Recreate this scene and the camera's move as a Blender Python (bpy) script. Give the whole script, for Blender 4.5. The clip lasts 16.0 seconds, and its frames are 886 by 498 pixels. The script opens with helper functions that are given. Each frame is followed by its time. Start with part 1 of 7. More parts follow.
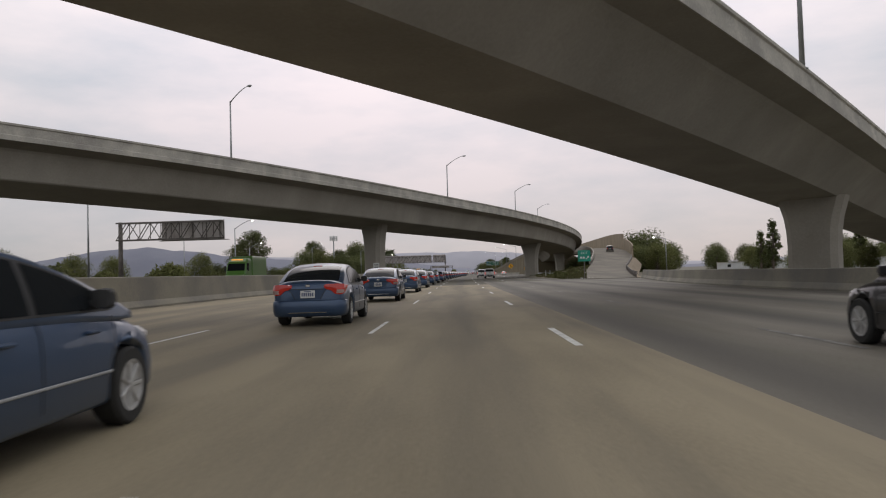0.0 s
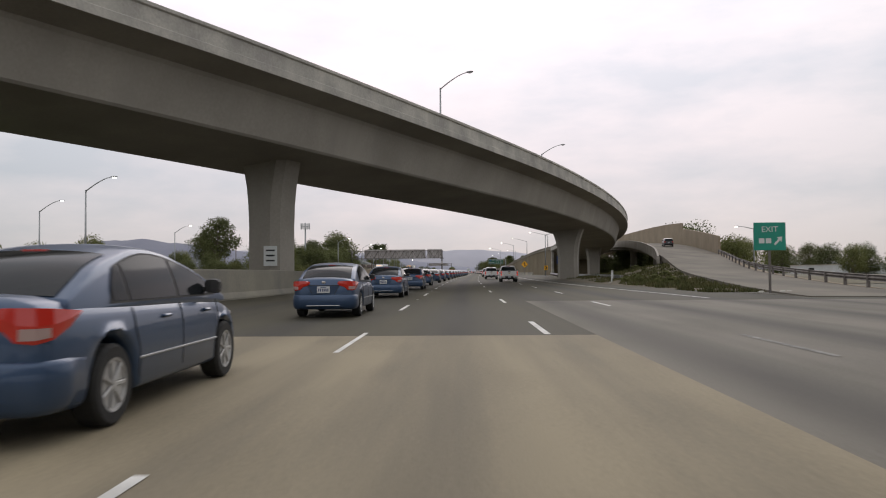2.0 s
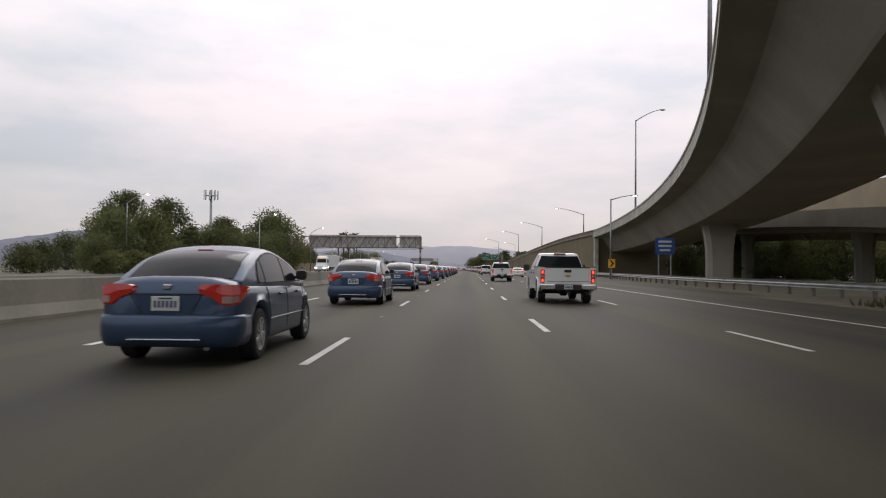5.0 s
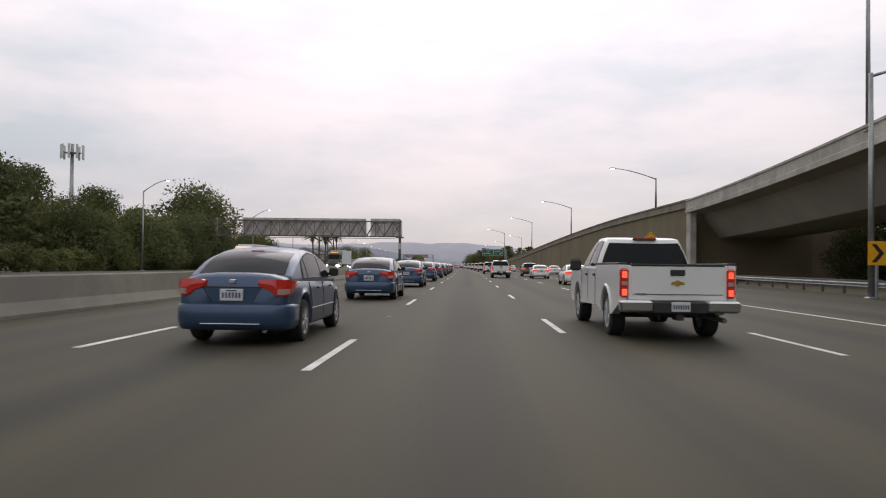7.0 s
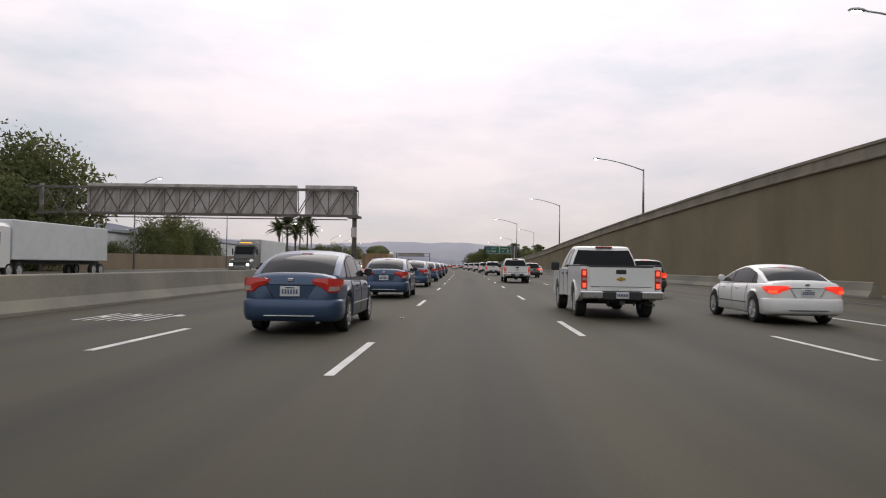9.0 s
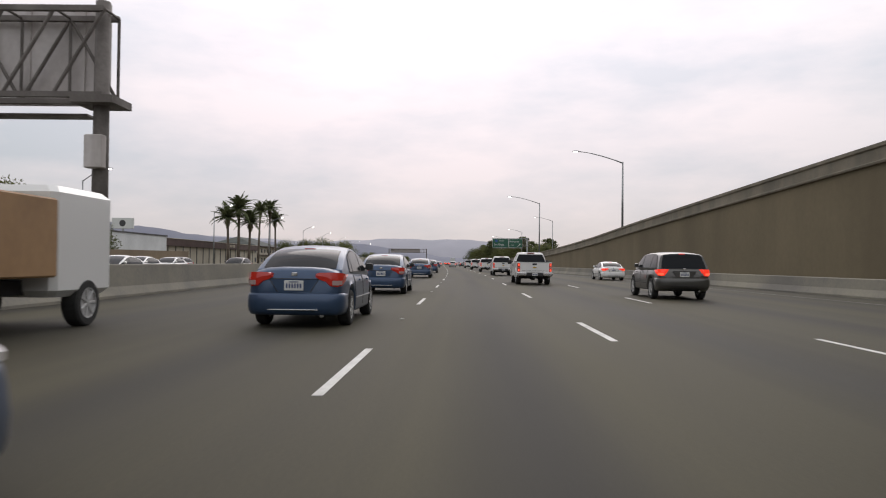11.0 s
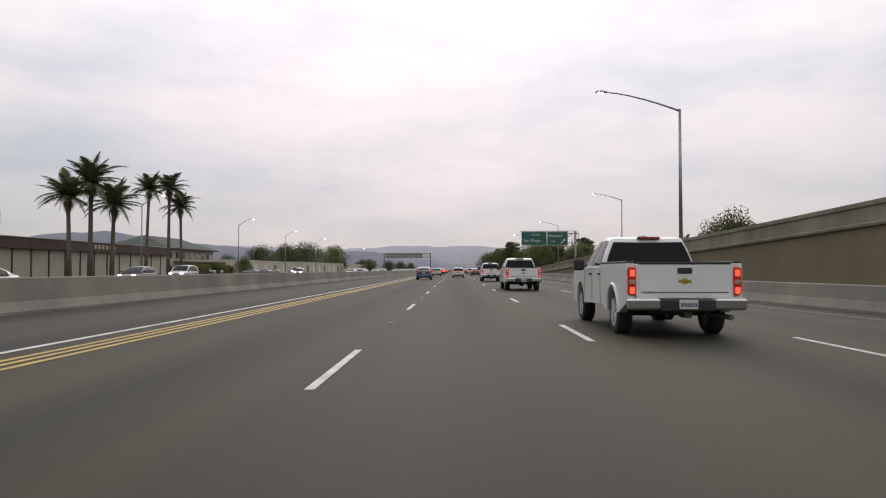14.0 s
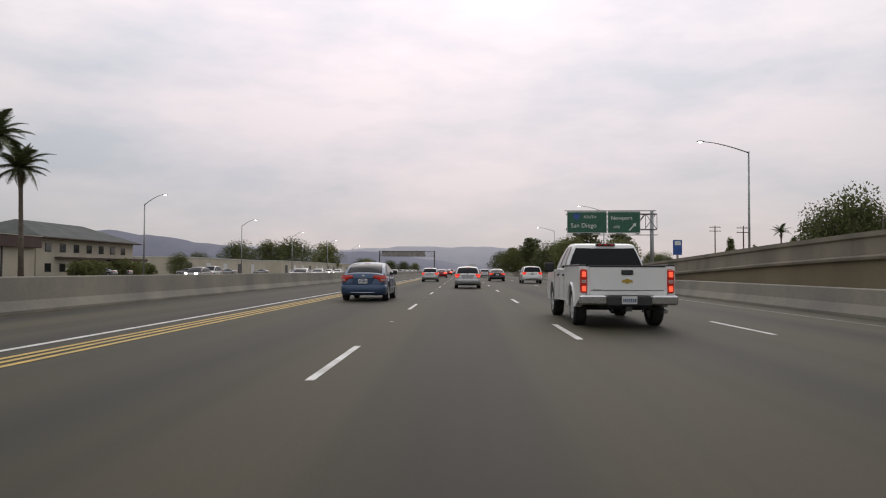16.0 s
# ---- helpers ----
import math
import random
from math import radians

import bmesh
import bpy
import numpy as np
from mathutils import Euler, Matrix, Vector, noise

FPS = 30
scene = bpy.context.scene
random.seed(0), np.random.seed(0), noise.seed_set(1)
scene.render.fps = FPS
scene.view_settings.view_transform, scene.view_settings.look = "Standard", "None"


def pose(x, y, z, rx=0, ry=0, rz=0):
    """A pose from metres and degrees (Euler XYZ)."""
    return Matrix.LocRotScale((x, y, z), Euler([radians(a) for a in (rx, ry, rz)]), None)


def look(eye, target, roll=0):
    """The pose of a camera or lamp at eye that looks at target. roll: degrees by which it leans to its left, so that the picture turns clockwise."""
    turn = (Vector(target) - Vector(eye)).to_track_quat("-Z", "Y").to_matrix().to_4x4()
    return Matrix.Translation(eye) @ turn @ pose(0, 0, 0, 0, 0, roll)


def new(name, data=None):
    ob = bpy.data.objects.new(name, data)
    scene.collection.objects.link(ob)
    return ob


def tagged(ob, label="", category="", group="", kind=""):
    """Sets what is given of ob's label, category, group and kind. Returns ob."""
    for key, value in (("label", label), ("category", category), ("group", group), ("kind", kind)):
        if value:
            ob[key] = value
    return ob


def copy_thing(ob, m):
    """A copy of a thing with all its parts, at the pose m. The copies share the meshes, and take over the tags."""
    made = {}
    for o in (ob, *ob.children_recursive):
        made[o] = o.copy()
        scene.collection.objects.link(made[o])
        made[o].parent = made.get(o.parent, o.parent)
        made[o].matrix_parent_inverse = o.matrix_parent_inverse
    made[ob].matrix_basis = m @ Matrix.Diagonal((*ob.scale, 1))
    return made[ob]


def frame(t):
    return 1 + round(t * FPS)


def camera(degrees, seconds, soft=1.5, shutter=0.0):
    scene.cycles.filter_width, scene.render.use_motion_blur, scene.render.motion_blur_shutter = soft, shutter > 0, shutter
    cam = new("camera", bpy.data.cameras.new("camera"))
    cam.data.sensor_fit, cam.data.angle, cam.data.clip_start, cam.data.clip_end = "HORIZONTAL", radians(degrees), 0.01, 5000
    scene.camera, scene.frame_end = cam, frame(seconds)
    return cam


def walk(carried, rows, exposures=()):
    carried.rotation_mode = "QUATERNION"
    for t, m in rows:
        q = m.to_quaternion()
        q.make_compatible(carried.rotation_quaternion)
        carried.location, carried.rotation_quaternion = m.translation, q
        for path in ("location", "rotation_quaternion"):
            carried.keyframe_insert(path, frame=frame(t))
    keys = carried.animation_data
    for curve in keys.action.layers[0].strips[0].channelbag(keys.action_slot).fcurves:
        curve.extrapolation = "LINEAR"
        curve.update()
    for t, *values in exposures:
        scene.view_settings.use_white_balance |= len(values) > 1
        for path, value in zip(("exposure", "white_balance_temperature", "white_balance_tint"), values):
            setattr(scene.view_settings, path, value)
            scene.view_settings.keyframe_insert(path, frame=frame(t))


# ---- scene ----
cam = camera(61.65, 16.0, soft=1.1, shutter=0.08)
# seconds, x, y, z, pitch, roll, yaw
PATH = [
    (0.0, -0.02, 13.03, 1.176, 1.89, 1.63, 1.42),
    (0.5, 0.04, 27.56, 1.232, 2.58, 1.23, 1.37),
    (1.0, 0.04, 42.03, 1.235, 1.58, 0.68, 1.44),
    (1.5, 0.05, 56.46, 1.279, 2.04, 0.58, 1.43),
    (2.0, -0.07, 71.02, 1.242, 1.75, 0.43, 1.38),
    (2.5, -0.22, 85.67, 1.108, 1.89, -0.61, 1.06),
    (3.0, -0.16, 100.19, 1.168, 2.16, -0.55, 1.04),
    (3.5, -0.08, 114.92, 1.223, 1.63, -0.61, 0.88),
    (4.0, 0.01, 129.54, 1.223, 1.62, -0.48, 0.71),
    (6.5, 1.26, 203.11, 1.256, 1.25, -0.77, 0.18),
    (7.0, 1.58, 217.98, 1.251, 1.26, -0.67, 0.29),
    (7.5, 1.85, 232.76, 1.227, 1.38, -0.82, 0.19),
    (8.0, 2.31, 247.40, 1.264, 1.27, -0.56, 0.19),
    (8.5, 2.67, 262.24, 1.271, 1.26, -0.77, 0.29),
    (9.0, 2.96, 276.77, 1.272, 1.25, -0.81, 0.31),
    (11.5, 4.62, 349.02, 1.208, 1.02, -0.46, 0.48),
    (12.0, 4.90, 363.58, 1.228, 1.21, 0.30, 0.43),
    (12.5, 5.17, 378.02, 1.220, 1.19, 0.07, 0.34),
    (13.0, 5.57, 392.53, 1.231, 1.47, 0.25, 0.65),
    (13.5, 5.75, 407.09, 1.178, 1.44, 0.20, 0.99),
    (14.0, 5.77, 421.61, 1.191, 1.59, 0.04, 1.33),
    (14.5, 5.76, 436.12, 1.201, 1.49, -0.02, 1.59),
    (15.0, 5.71, 450.56, 1.209, 1.41, 0.18, 1.85),
    (15.5, 5.65, 465.01, 1.186, 1.68, -0.11, 1.98),
    (16.0, 5.58, 479.47, 1.196, 1.66, -0.22, 2.02),
]
walk(cam, [(t, pose(x, y, z, 90 + p, r, w)) for t, x, y, z, p, r, w in PATH],
     exposures=[(0.0, -0.2), (0.6, -0.26), (1.0, -0.1), (1.6, 0.0), (4.2, 0.0), (5.6, 0.0), (12.5, 0.03), (13.5, 0.03), (14.5, -0.14), (16.0, -0.18)])

# ---- sky: overcast evening, thin broken cloud ----
world = bpy.data.worlds.new("overcast_sky")
scene.world = world
world.use_nodes = True
wn, wl = world.node_tree.nodes, world.node_tree.links
wn.clear()
w_out = wn.new("ShaderNodeOutputWorld")
w_bg = wn.new("ShaderNodeBackground")
w_sky = wn.new("ShaderNodeTexSky")
w_sky.sky_type, w_sky.sun_disc = "NISHITA", False
w_sky.sun_elevation, w_sky.sun_rotation = radians(34), radians(7)
w_tc = wn.new("ShaderNodeTexCoord")
w_map = wn.new("ShaderNodeMapping")
w_map.inputs["Scale"].default_value = (2.2, 2.2, 7.0)
w_noise = wn.new("ShaderNodeTexNoise")
w_noise.inputs["Scale"].default_value, w_noise.inputs["Detail"].default_value = 1.6, 6.0
w_noise.inputs["Roughness"].default_value = 0.55
w_ramp = wn.new("ShaderNodeValToRGB")
w_ramp.color_ramp.elements[0].position, w_ramp.color_ramp.elements[1].position = 0.34, 0.62
w_ramp.color_ramp.elements[0].color = (0.73, 0.745, 0.80, 1)
w_ramp.color_ramp.elements[1].color = (1.0, 0.918, 0.938, 1)
w_sep = wn.new("ShaderNodeSeparateXYZ")
w_up = wn.new("ShaderNodeMapRange")
w_up.inputs["From Min"].default_value, w_up.inputs["From Max"].default_value = 0.0, 0.34
w_up.inputs["To Min"].default_value, w_up.inputs["To Max"].default_value = 0.66, 1.22
# thinner cloud in front of the hidden sun lets more light through
w_dot = wn.new("ShaderNodeVectorMath")
w_dot.operation = "DOT_PRODUCT"
w_dot.inputs[1].default_value = (0.0, 0.93, 0.36)
w_glow = wn.new("ShaderNodeMapRange")
w_glow.inputs["From Min"].default_value, w_glow.inputs["From Max"].default_value = 0.55, 1.0
w_glow.inputs["To Min"].default_value, w_glow.inputs["To Max"].default_value = 0.62, 1.07
w_back = wn.new("ShaderNodeMapRange")
w_back.inputs["From Min"].default_value, w_back.inputs["From Max"].default_value = -0.05, -0.8
w_back.inputs["To Min"].default_value, w_back.inputs["To Max"].default_value = 0.0, 0.30
# an overcast sky is brightest overhead
w_high = wn.new("ShaderNodeMapRange")
w_high.inputs["From Min"].default_value, w_high.inputs["From Max"].default_value = 0.36, 0.95
w_high.inputs["To Min"].default_value, w_high.inputs["To Max"].default_value = 1.0, 1.45
w_dome = wn.new("ShaderNodeMath")
w_dome.operation = "MULTIPLY"
w_sum = wn.new("ShaderNodeMath")
w_sum.operation = "ADD"
w_lit = wn.new("ShaderNodeMath")
w_lit.operation = "MULTIPLY"
w_mul = wn.new("ShaderNodeMix")
w_mul.data_type, w_mul.blend_type = "RGBA", "MULTIPLY"
w_mul.inputs[0].default_value = 1.0
w_mix = wn.new("ShaderNodeMix")
w_mix.data_type = "RGBA"
w_mix.inputs[0].default_value = 0.93
# rosy towards the low sun, cooler away from it
w_warm = wn.new("ShaderNodeMapRange")
w_warm.inputs["From Min"].default_value, w_warm.inputs["From Max"].default_value = 0.74, 0.97
w_tint = wn.new("ShaderNodeMix")
w_tint.data_type = "RGBA"
w_tint.inputs[6].default_value, w_tint.inputs[7].default_value = (0.955, 1.0, 0.995, 1), (1.015, 0.975, 0.985, 1)
w_tinted = wn.new("ShaderNodeMix")
w_tinted.data_type, w_tinted.blend_type = "RGBA", "MULTIPLY"
w_tinted.inputs[0].default_value = 1.0
w_dim = wn.new("ShaderNodeMix")
w_dim.data_type, w_dim.blend_type = "RGBA", "MULTIPLY"
w_dim.inputs[0].default_value = 1.0
w_dim.inputs[7].default_value = (0.1, 0.1, 0.1, 1)
wl.new(w_tc.outputs["Generated"], w_map.inputs["Vector"])
wl.new(w_map.outputs["Vector"], w_noise.inputs["Vector"])
wl.new(w_noise.outputs["Fac"], w_ramp.inputs["Fac"])
wl.new(w_tc.outputs["Generated"], w_sep.inputs["Vector"])
wl.new(w_sep.outputs["Z"], w_up.inputs["Value"])
wl.new(w_ramp.outputs["Color"], w_mul.inputs[6])
wl.new(w_tc.outputs["Generated"], w_dot.inputs[0])
wl.new(w_dot.outputs["Value"], w_glow.inputs["Value"])
wl.new(w_sep.outputs["Z"], w_high.inputs["Value"])
wl.new(w_up.outputs["Result"], w_dome.inputs[0])
wl.new(w_high.outputs["Result"], w_dome.inputs[1])
wl.new(w_dome.outputs[0], w_lit.inputs[0])
wl.new(w_dot.outputs["Value"], w_back.inputs["Value"])
wl.new(w_glow.outputs["Result"], w_sum.inputs[0])
wl.new(w_back.outputs["Result"], w_sum.inputs[1])
wl.new(w_sum.outputs[0], w_lit.inputs[1])
wl.new(w_lit.outputs[0], w_mul.inputs[7])
wl.new(w_sky.outputs["Color"], w_dim.inputs[6])
wl.new(w_dim.outputs[2], w_mix.inputs[6])
wl.new(w_mul.outputs[2], w_tinted.inputs[6])
wl.new(w_dot.outputs["Value"], w_warm.inputs["Value"])
wl.new(w_warm.outputs["Result"], w_tint.inputs[0])
wl.new(w_tint.outputs[2], w_tinted.inputs[7])
wl.new(w_tinted.outputs[2], w_mix.inputs[7])
wl.new(w_mix.outputs[2], w_bg.inputs["Color"])
wl.new(w_bg.outputs["Background"], w_out.inputs["Surface"])
w_bg.inputs["Strength"].default_value = 1.0

sun_data = bpy.data.lights.new("sun", "SUN")
sun_data.energy, sun_data.angle, sun_data.color = 0.5, radians(40), (1.0, 0.94, 0.88)
sun = new("sun", sun_data)
sun.matrix_world = look((0, 0, 100), (-10, -85, 42))


# ---- materials ----
def material(name, base, rough=0.7, metal=0.0, second=None, scale=3.0, fine=40.0, amount=0.5,
             bump=0.15, bump_scale=60.0, stretch=(1, 1, 1), streak=None, coords="Object",
             transmission=0.0, coat=0.0, emission=None, emit=0.0, vary=0.0, ior=None, oil=None, spec=0.5, translucent=0.0):
    """A worn surface: two scales of colour change over real-world distances, and fine relief."""
    m = bpy.data.materials.new(name)
    m.use_nodes = True
    n, l = m.node_tree.nodes, m.node_tree.links
    b = n["Principled BSDF"]
    b.inputs["Roughness"].default_value, b.inputs["Metallic"].default_value = rough, metal
    b.inputs["Transmission Weight"].default_value, b.inputs["Coat Weight"].default_value = transmission, coat
    b.inputs["Base Color"].default_value = (*base, 1)
    b.inputs["Specular IOR Level"].default_value = spec
    if ior:
        b.inputs["IOR"].default_value = ior
    if emission:
        b.inputs["Emission Color"].default_value, b.inputs["Emission Strength"].default_value = (*emission, 1), emit
    if second is None and bump == 0 and vary == 0:
        return m
    tc = n.new("ShaderNodeTexCoord")
    mp = n.new("ShaderNodeMapping")
    mp.inputs["Scale"].default_value = stretch
    l.new(tc.outputs[coords], mp.inputs["Vector"])
    colour = None
    if second is not None:
        coarse, grain = n.new("ShaderNodeTexNoise"), n.new("ShaderNodeTexNoise")
        coarse.inputs["Scale"].default_value, coarse.inputs["Detail"].default_value = 1.0 / scale, 5
        grain.inputs["Scale"].default_value, grain.inputs["Detail"].default_value = fine, 3
        l.new(mp.outputs["Vector"], coarse.inputs["Vector"])
        l.new(tc.outputs[coords], grain.inputs["Vector"])
        add = n.new("ShaderNodeMath")
        add.operation = "MULTIPLY_ADD"
        add.inputs[1].default_value = 0.35
        l.new(grain.outputs["Fac"], add.inputs[0])
        l.new(coarse.outputs["Fac"], add.inputs[2])
        rng = n.new("ShaderNodeMapRange")
        rng.inputs["From Min"].default_value, rng.inputs["From Max"].default_value = 0.5, 0.85
        rng.inputs["To Max"].default_value = amount * 2
        l.new(add.outputs[0], rng.inputs["Value"])
        mix = n.new("ShaderNodeMix")
        mix.data_type = "RGBA"
        mix.inputs[6].default_value, mix.inputs[7].default_value = (*base, 1), (*second, 1)
        l.new(rng.outputs["Result"], mix.inputs[0])
        colour = mix.outputs[2]
        if streak:
            colour_b, sx, sy, sz = streak
            smp = n.new("ShaderNodeMapping")
            smp.inputs["Scale"].default_value = (sx, sy, sz)
            sn = n.new("ShaderNodeTexNoise")
            sn.inputs["Scale"].default_value, sn.inputs["Detail"].default_value = 1.0, 4
            l.new(tc.outputs[coords], smp.inputs["Vector"])
            l.new(smp.outputs["Vector"], sn.inputs["Vector"])
            sr = n.new("ShaderNodeMapRange")
            sr.inputs["From Min"].default_value, sr.inputs["From Max"].default_value = 0.45, 0.75
            sr.inputs["To Max"].default_value = 0.7
            l.new(sn.outputs["Fac"], sr.inputs["Value"])
            smix = n.new("ShaderNodeMix")
            smix.data_type = "RGBA"
            smix.inputs[7].default_value = (*colour_b, 1)
            l.new(colour, smix.inputs[6])
            l.new(sr.outputs["Result"], smix.inputs[0])
            colour = smix.outputs[2]
        if oil:
            # dark drip stripe along the middle of each lane: u is the distance across the road
            oil_colour, lane, half, strength = oil
            sep = n.new("ShaderNodeSeparateXYZ")
            l.new(tc.outputs[coords], sep.inputs["Vector"])
            chain = sep.outputs["X"]
            for op, val in (("MULTIPLY", 1.0 / lane), ("ADD", 0.5), ("FRACT", 0), ("SUBTRACT", 0.5), ("ABSOLUTE", 0)):
                nd = n.new("ShaderNodeMath")
                nd.operation = op
                nd.inputs[1].default_value = val
                l.new(chain, nd.inputs[0])
                chain = nd.outputs[0]
            band = n.new("ShaderNodeMapRange")
            band.interpolation_type = "SMOOTHSTEP"
            band.inputs["From Min"].default_value, band.inputs["From Max"].default_value = half / lane, 0.0
            band.inputs["To Max"].default_value = strength
            l.new(chain, band.inputs["Value"])
            brk = n.new("ShaderNodeMath")
            brk.operation = "MULTIPLY"
            l.new(band.outputs["Result"], brk.inputs[0])
            l.new(coarse.outputs["Fac"], brk.inputs[1])
            omix = n.new("ShaderNodeMix")
            omix.data_type = "RGBA"
            omix.inputs[7].default_value = (*oil_colour, 1)
            l.new(colour, omix.inputs[6])
            l.new(brk.outputs[0], omix.inputs[0])
            colour = omix.outputs[2]
        rr = n.new("ShaderNodeMapRange")
        rr.inputs["To Min"].default_value, rr.inputs["To Max"].default_value = max(rough - 0.08, 0), min(rough + 0.12, 1)
        l.new(coarse.outputs["Fac"], rr.inputs["Value"])
        l.new(rr.outputs["Result"], b.inputs["Roughness"])
    if vary:
        info = n.new("ShaderNodeObjectInfo")
        hsv = n.new("ShaderNodeHueSaturation")
        vr = n.new("ShaderNodeMapRange")
        vr.inputs["To Min"].default_value, vr.inputs["To Max"].default_value = 1 - vary, 1 + vary
        l.new(info.outputs["Random"], vr.inputs["Value"])
        l.new(vr.outputs["Result"], hsv.inputs["Value"])
        if colour is None:
            hsv.inputs["Color"].default_value = (*base, 1)
        else:
            l.new(colour, hsv.inputs["Color"])
        colour = hsv.outputs["Color"]
    if colour is not None:
        l.new(colour, b.inputs["Base Color"])
    if bump:
        bn, bp = n.new("ShaderNodeTexNoise"), n.new("ShaderNodeBump")
        bn.inputs["Scale"].default_value, bn.inputs["Detail"].default_value = bump_scale, 4
        bp.inputs["Strength"].default_value, bp.inputs["Distance"].default_value = bump, 0.02
        l.new(tc.outputs[coords], bn.inputs["Vector"])
        l.new(bn.outputs["Fac"], bp.inputs["Height"])
        l.new(bp.outputs["Normal"], b.inputs["Normal"])
    if translucent:
        tb, sh = n.new("ShaderNodeBsdfTranslucent"), n.new("ShaderNodeMixShader")
        tb.inputs["Color"].default_value = (*(second or base), 1)
        if colour is not None:
            l.new(colour, tb.inputs["Color"])
        sh.inputs[0].default_value = translucent
        l.new(b.outputs[0], sh.inputs[1])
        l.new(tb.outputs[0], sh.inputs[2])
        l.new(sh.outputs[0], n["Material Output"].inputs["Surface"])
    return m


M_ASPHALT = material("asphalt", (0.047, 0.0415, 0.0255), 0.7, spec=0.22, second=(0.076, 0.0675, 0.041), scale=2.2, fine=28, coords="UV",
                     stretch=(1.0, 0.10, 1), streak=((0.027, 0.0255, 0.0185), 0.75, 0.014, 1), bump=0.12, bump_scale=30, oil=((0.024, 0.023, 0.022), 3.66, 0.95, 1.1))
M_RAMP_ASPHALT = material("ramp_asphalt", (0.055, 0.052, 0.048), 0.75, second=(0.075, 0.071, 0.064), scale=5, fine=28, bump=0.25, bump_scale=45)
M_CONCRETE_ROAD = material("road_concrete", (0.195, 0.163, 0.106), 0.75, spec=0.25, second=(0.285, 0.24, 0.16), scale=1.8, fine=20, amount=0.65, coords="UV",
                           stretch=(1, 0.3, 1), streak=((0.11, 0.097, 0.074), 0.9, 0.05, 1), bump=0.2, bump_scale=40, oil=((0.06, 0.054, 0.044), 3.66, 1.0, 0.6))
M_CONCRETE_EXIT = material("grey_road_concrete", (0.115, 0.104, 0.079), 0.75, spec=0.25, second=(0.185, 0.168, 0.138), scale=1.8, fine=20, amount=0.65, coords="UV",
                           stretch=(1, 0.2, 1), streak=((0.06, 0.055, 0.047), 0.5, 0.012, 1), bump=0.2, bump_scale=40, oil=((0.045, 0.042, 0.037), 3.66, 1.1, 1.2))
M_BRIDGE = material("bridge_concrete", (0.36, 0.33, 0.283), 0.8, second=(0.27, 0.246, 0.21), scale=5, fine=6,
                    streak=((0.285, 0.262, 0.226), 0.6, 0.6, 0.06), bump=0.12, bump_scale=25)
M_PARAPET = material("parapet_concrete", (0.54, 0.51, 0.445), 0.8, second=(0.33, 0.31, 0.28), scale=2, fine=8,
                     streak=((0.31, 0.295, 0.26), 0.8, 0.8, 0.1), bump=0.12, bump_scale=25)
M_RAMP_ROAD = material("worn_ramp_concrete", (0.155, 0.138, 0.112), 0.85, spec=0.25, second=(0.21, 0.188, 0.152), scale=5, fine=18,
                       streak=((0.10, 0.092, 0.078), 0.4, 0.03, 1), bump=0.2, bump_scale=40)
M_TAN_CONCRETE = material("tan_concrete", (0.33, 0.27, 0.19), 0.85, spec=0.3, second=(0.26, 0.21, 0.15), scale=4, fine=6,
                          streak=((0.28, 0.228, 0.16), 0.35, 0.35, 0.12), bump=0.15, bump_scale=20)
M_WALL = material("retaining_wall_concrete", (0.222, 0.182, 0.116), 0.85, spec=0.25, second=(0.18, 0.148, 0.096), scale=7, fine=3,
                  streak=((0.135, 0.11, 0.072), 0.22, 0.22, 0.04), bump=0.3, bump_scale=9)
M_COPING = material("weathered_coping_concrete", (0.27, 0.238, 0.182), 0.85, spec=0.3, second=(0.205, 0.18, 0.138), scale=2.5, fine=8,
                    streak=((0.13, 0.12, 0.10), 0.7, 0.7, 0.1), bump=0.15, bump_scale=25)
M_BARRIER = material("barrier_concrete", (0.285, 0.262, 0.2), 0.85, second=(0.19, 0.178, 0.155), scale=3, fine=9,
                     streak=((0.14, 0.132, 0.118), 0.6, 0.25, 0.15), bump=0.15, bump_scale=30)
M_WHITE_LINE = material("white_road_paint", (0.72, 0.71, 0.67), 0.6, second=(0.48, 0.47, 0.44), scale=0.6, fine=30, bump=0.1)
M_WORN_LINE = material("worn_white_paint", (0.24, 0.23, 0.21), 0.7, second=(0.11, 0.105, 0.095), scale=0.5, fine=14, amount=0.8, bump=0.1)
M_YELLOW_LINE = material("yellow_road_paint", (0.62, 0.40, 0.06), 0.6, second=(0.40, 0.28, 0.08), scale=0.6, fine=30, bump=0.1)
M_DIRT = material("dry_dirt", (0.20, 0.155, 0.105), 0.95, second=(0.28, 0.22, 0.15), scale=3, fine=9, bump=0.6, bump_scale=6)
M_BANK = material("weedy_bank_earth", (0.078, 0.066, 0.036), 0.95, second=(0.125, 0.10, 0.06), scale=2.0, fine=7, bump=0.6, bump_scale=5)
M_VERGE = material("weedy_verge", (0.105, 0.098, 0.055), 0.95, second=(0.16, 0.13, 0.082), scale=2.5, fine=6, bump=0.6, bump_scale=5)
M_GROUND = material("dusty_ground", (0.17, 0.15, 0.115), 0.95, second=(0.11, 0.11, 0.075), scale=14, fine=2, bump=0.3, bump_scale=3)
M_STEEL = material("galvanised_steel", (0.36, 0.37, 0.37), 0.45, 0.75, second=(0.27, 0.28, 0.28), scale=0.6, fine=20, bump=0.04)
M_DARK_STEEL = material("weathered_dark_steel", (0.19, 0.17, 0.155), 0.7, 0.2, second=(0.12, 0.105, 0.095), scale=0.8, fine=12, bump=0.1)
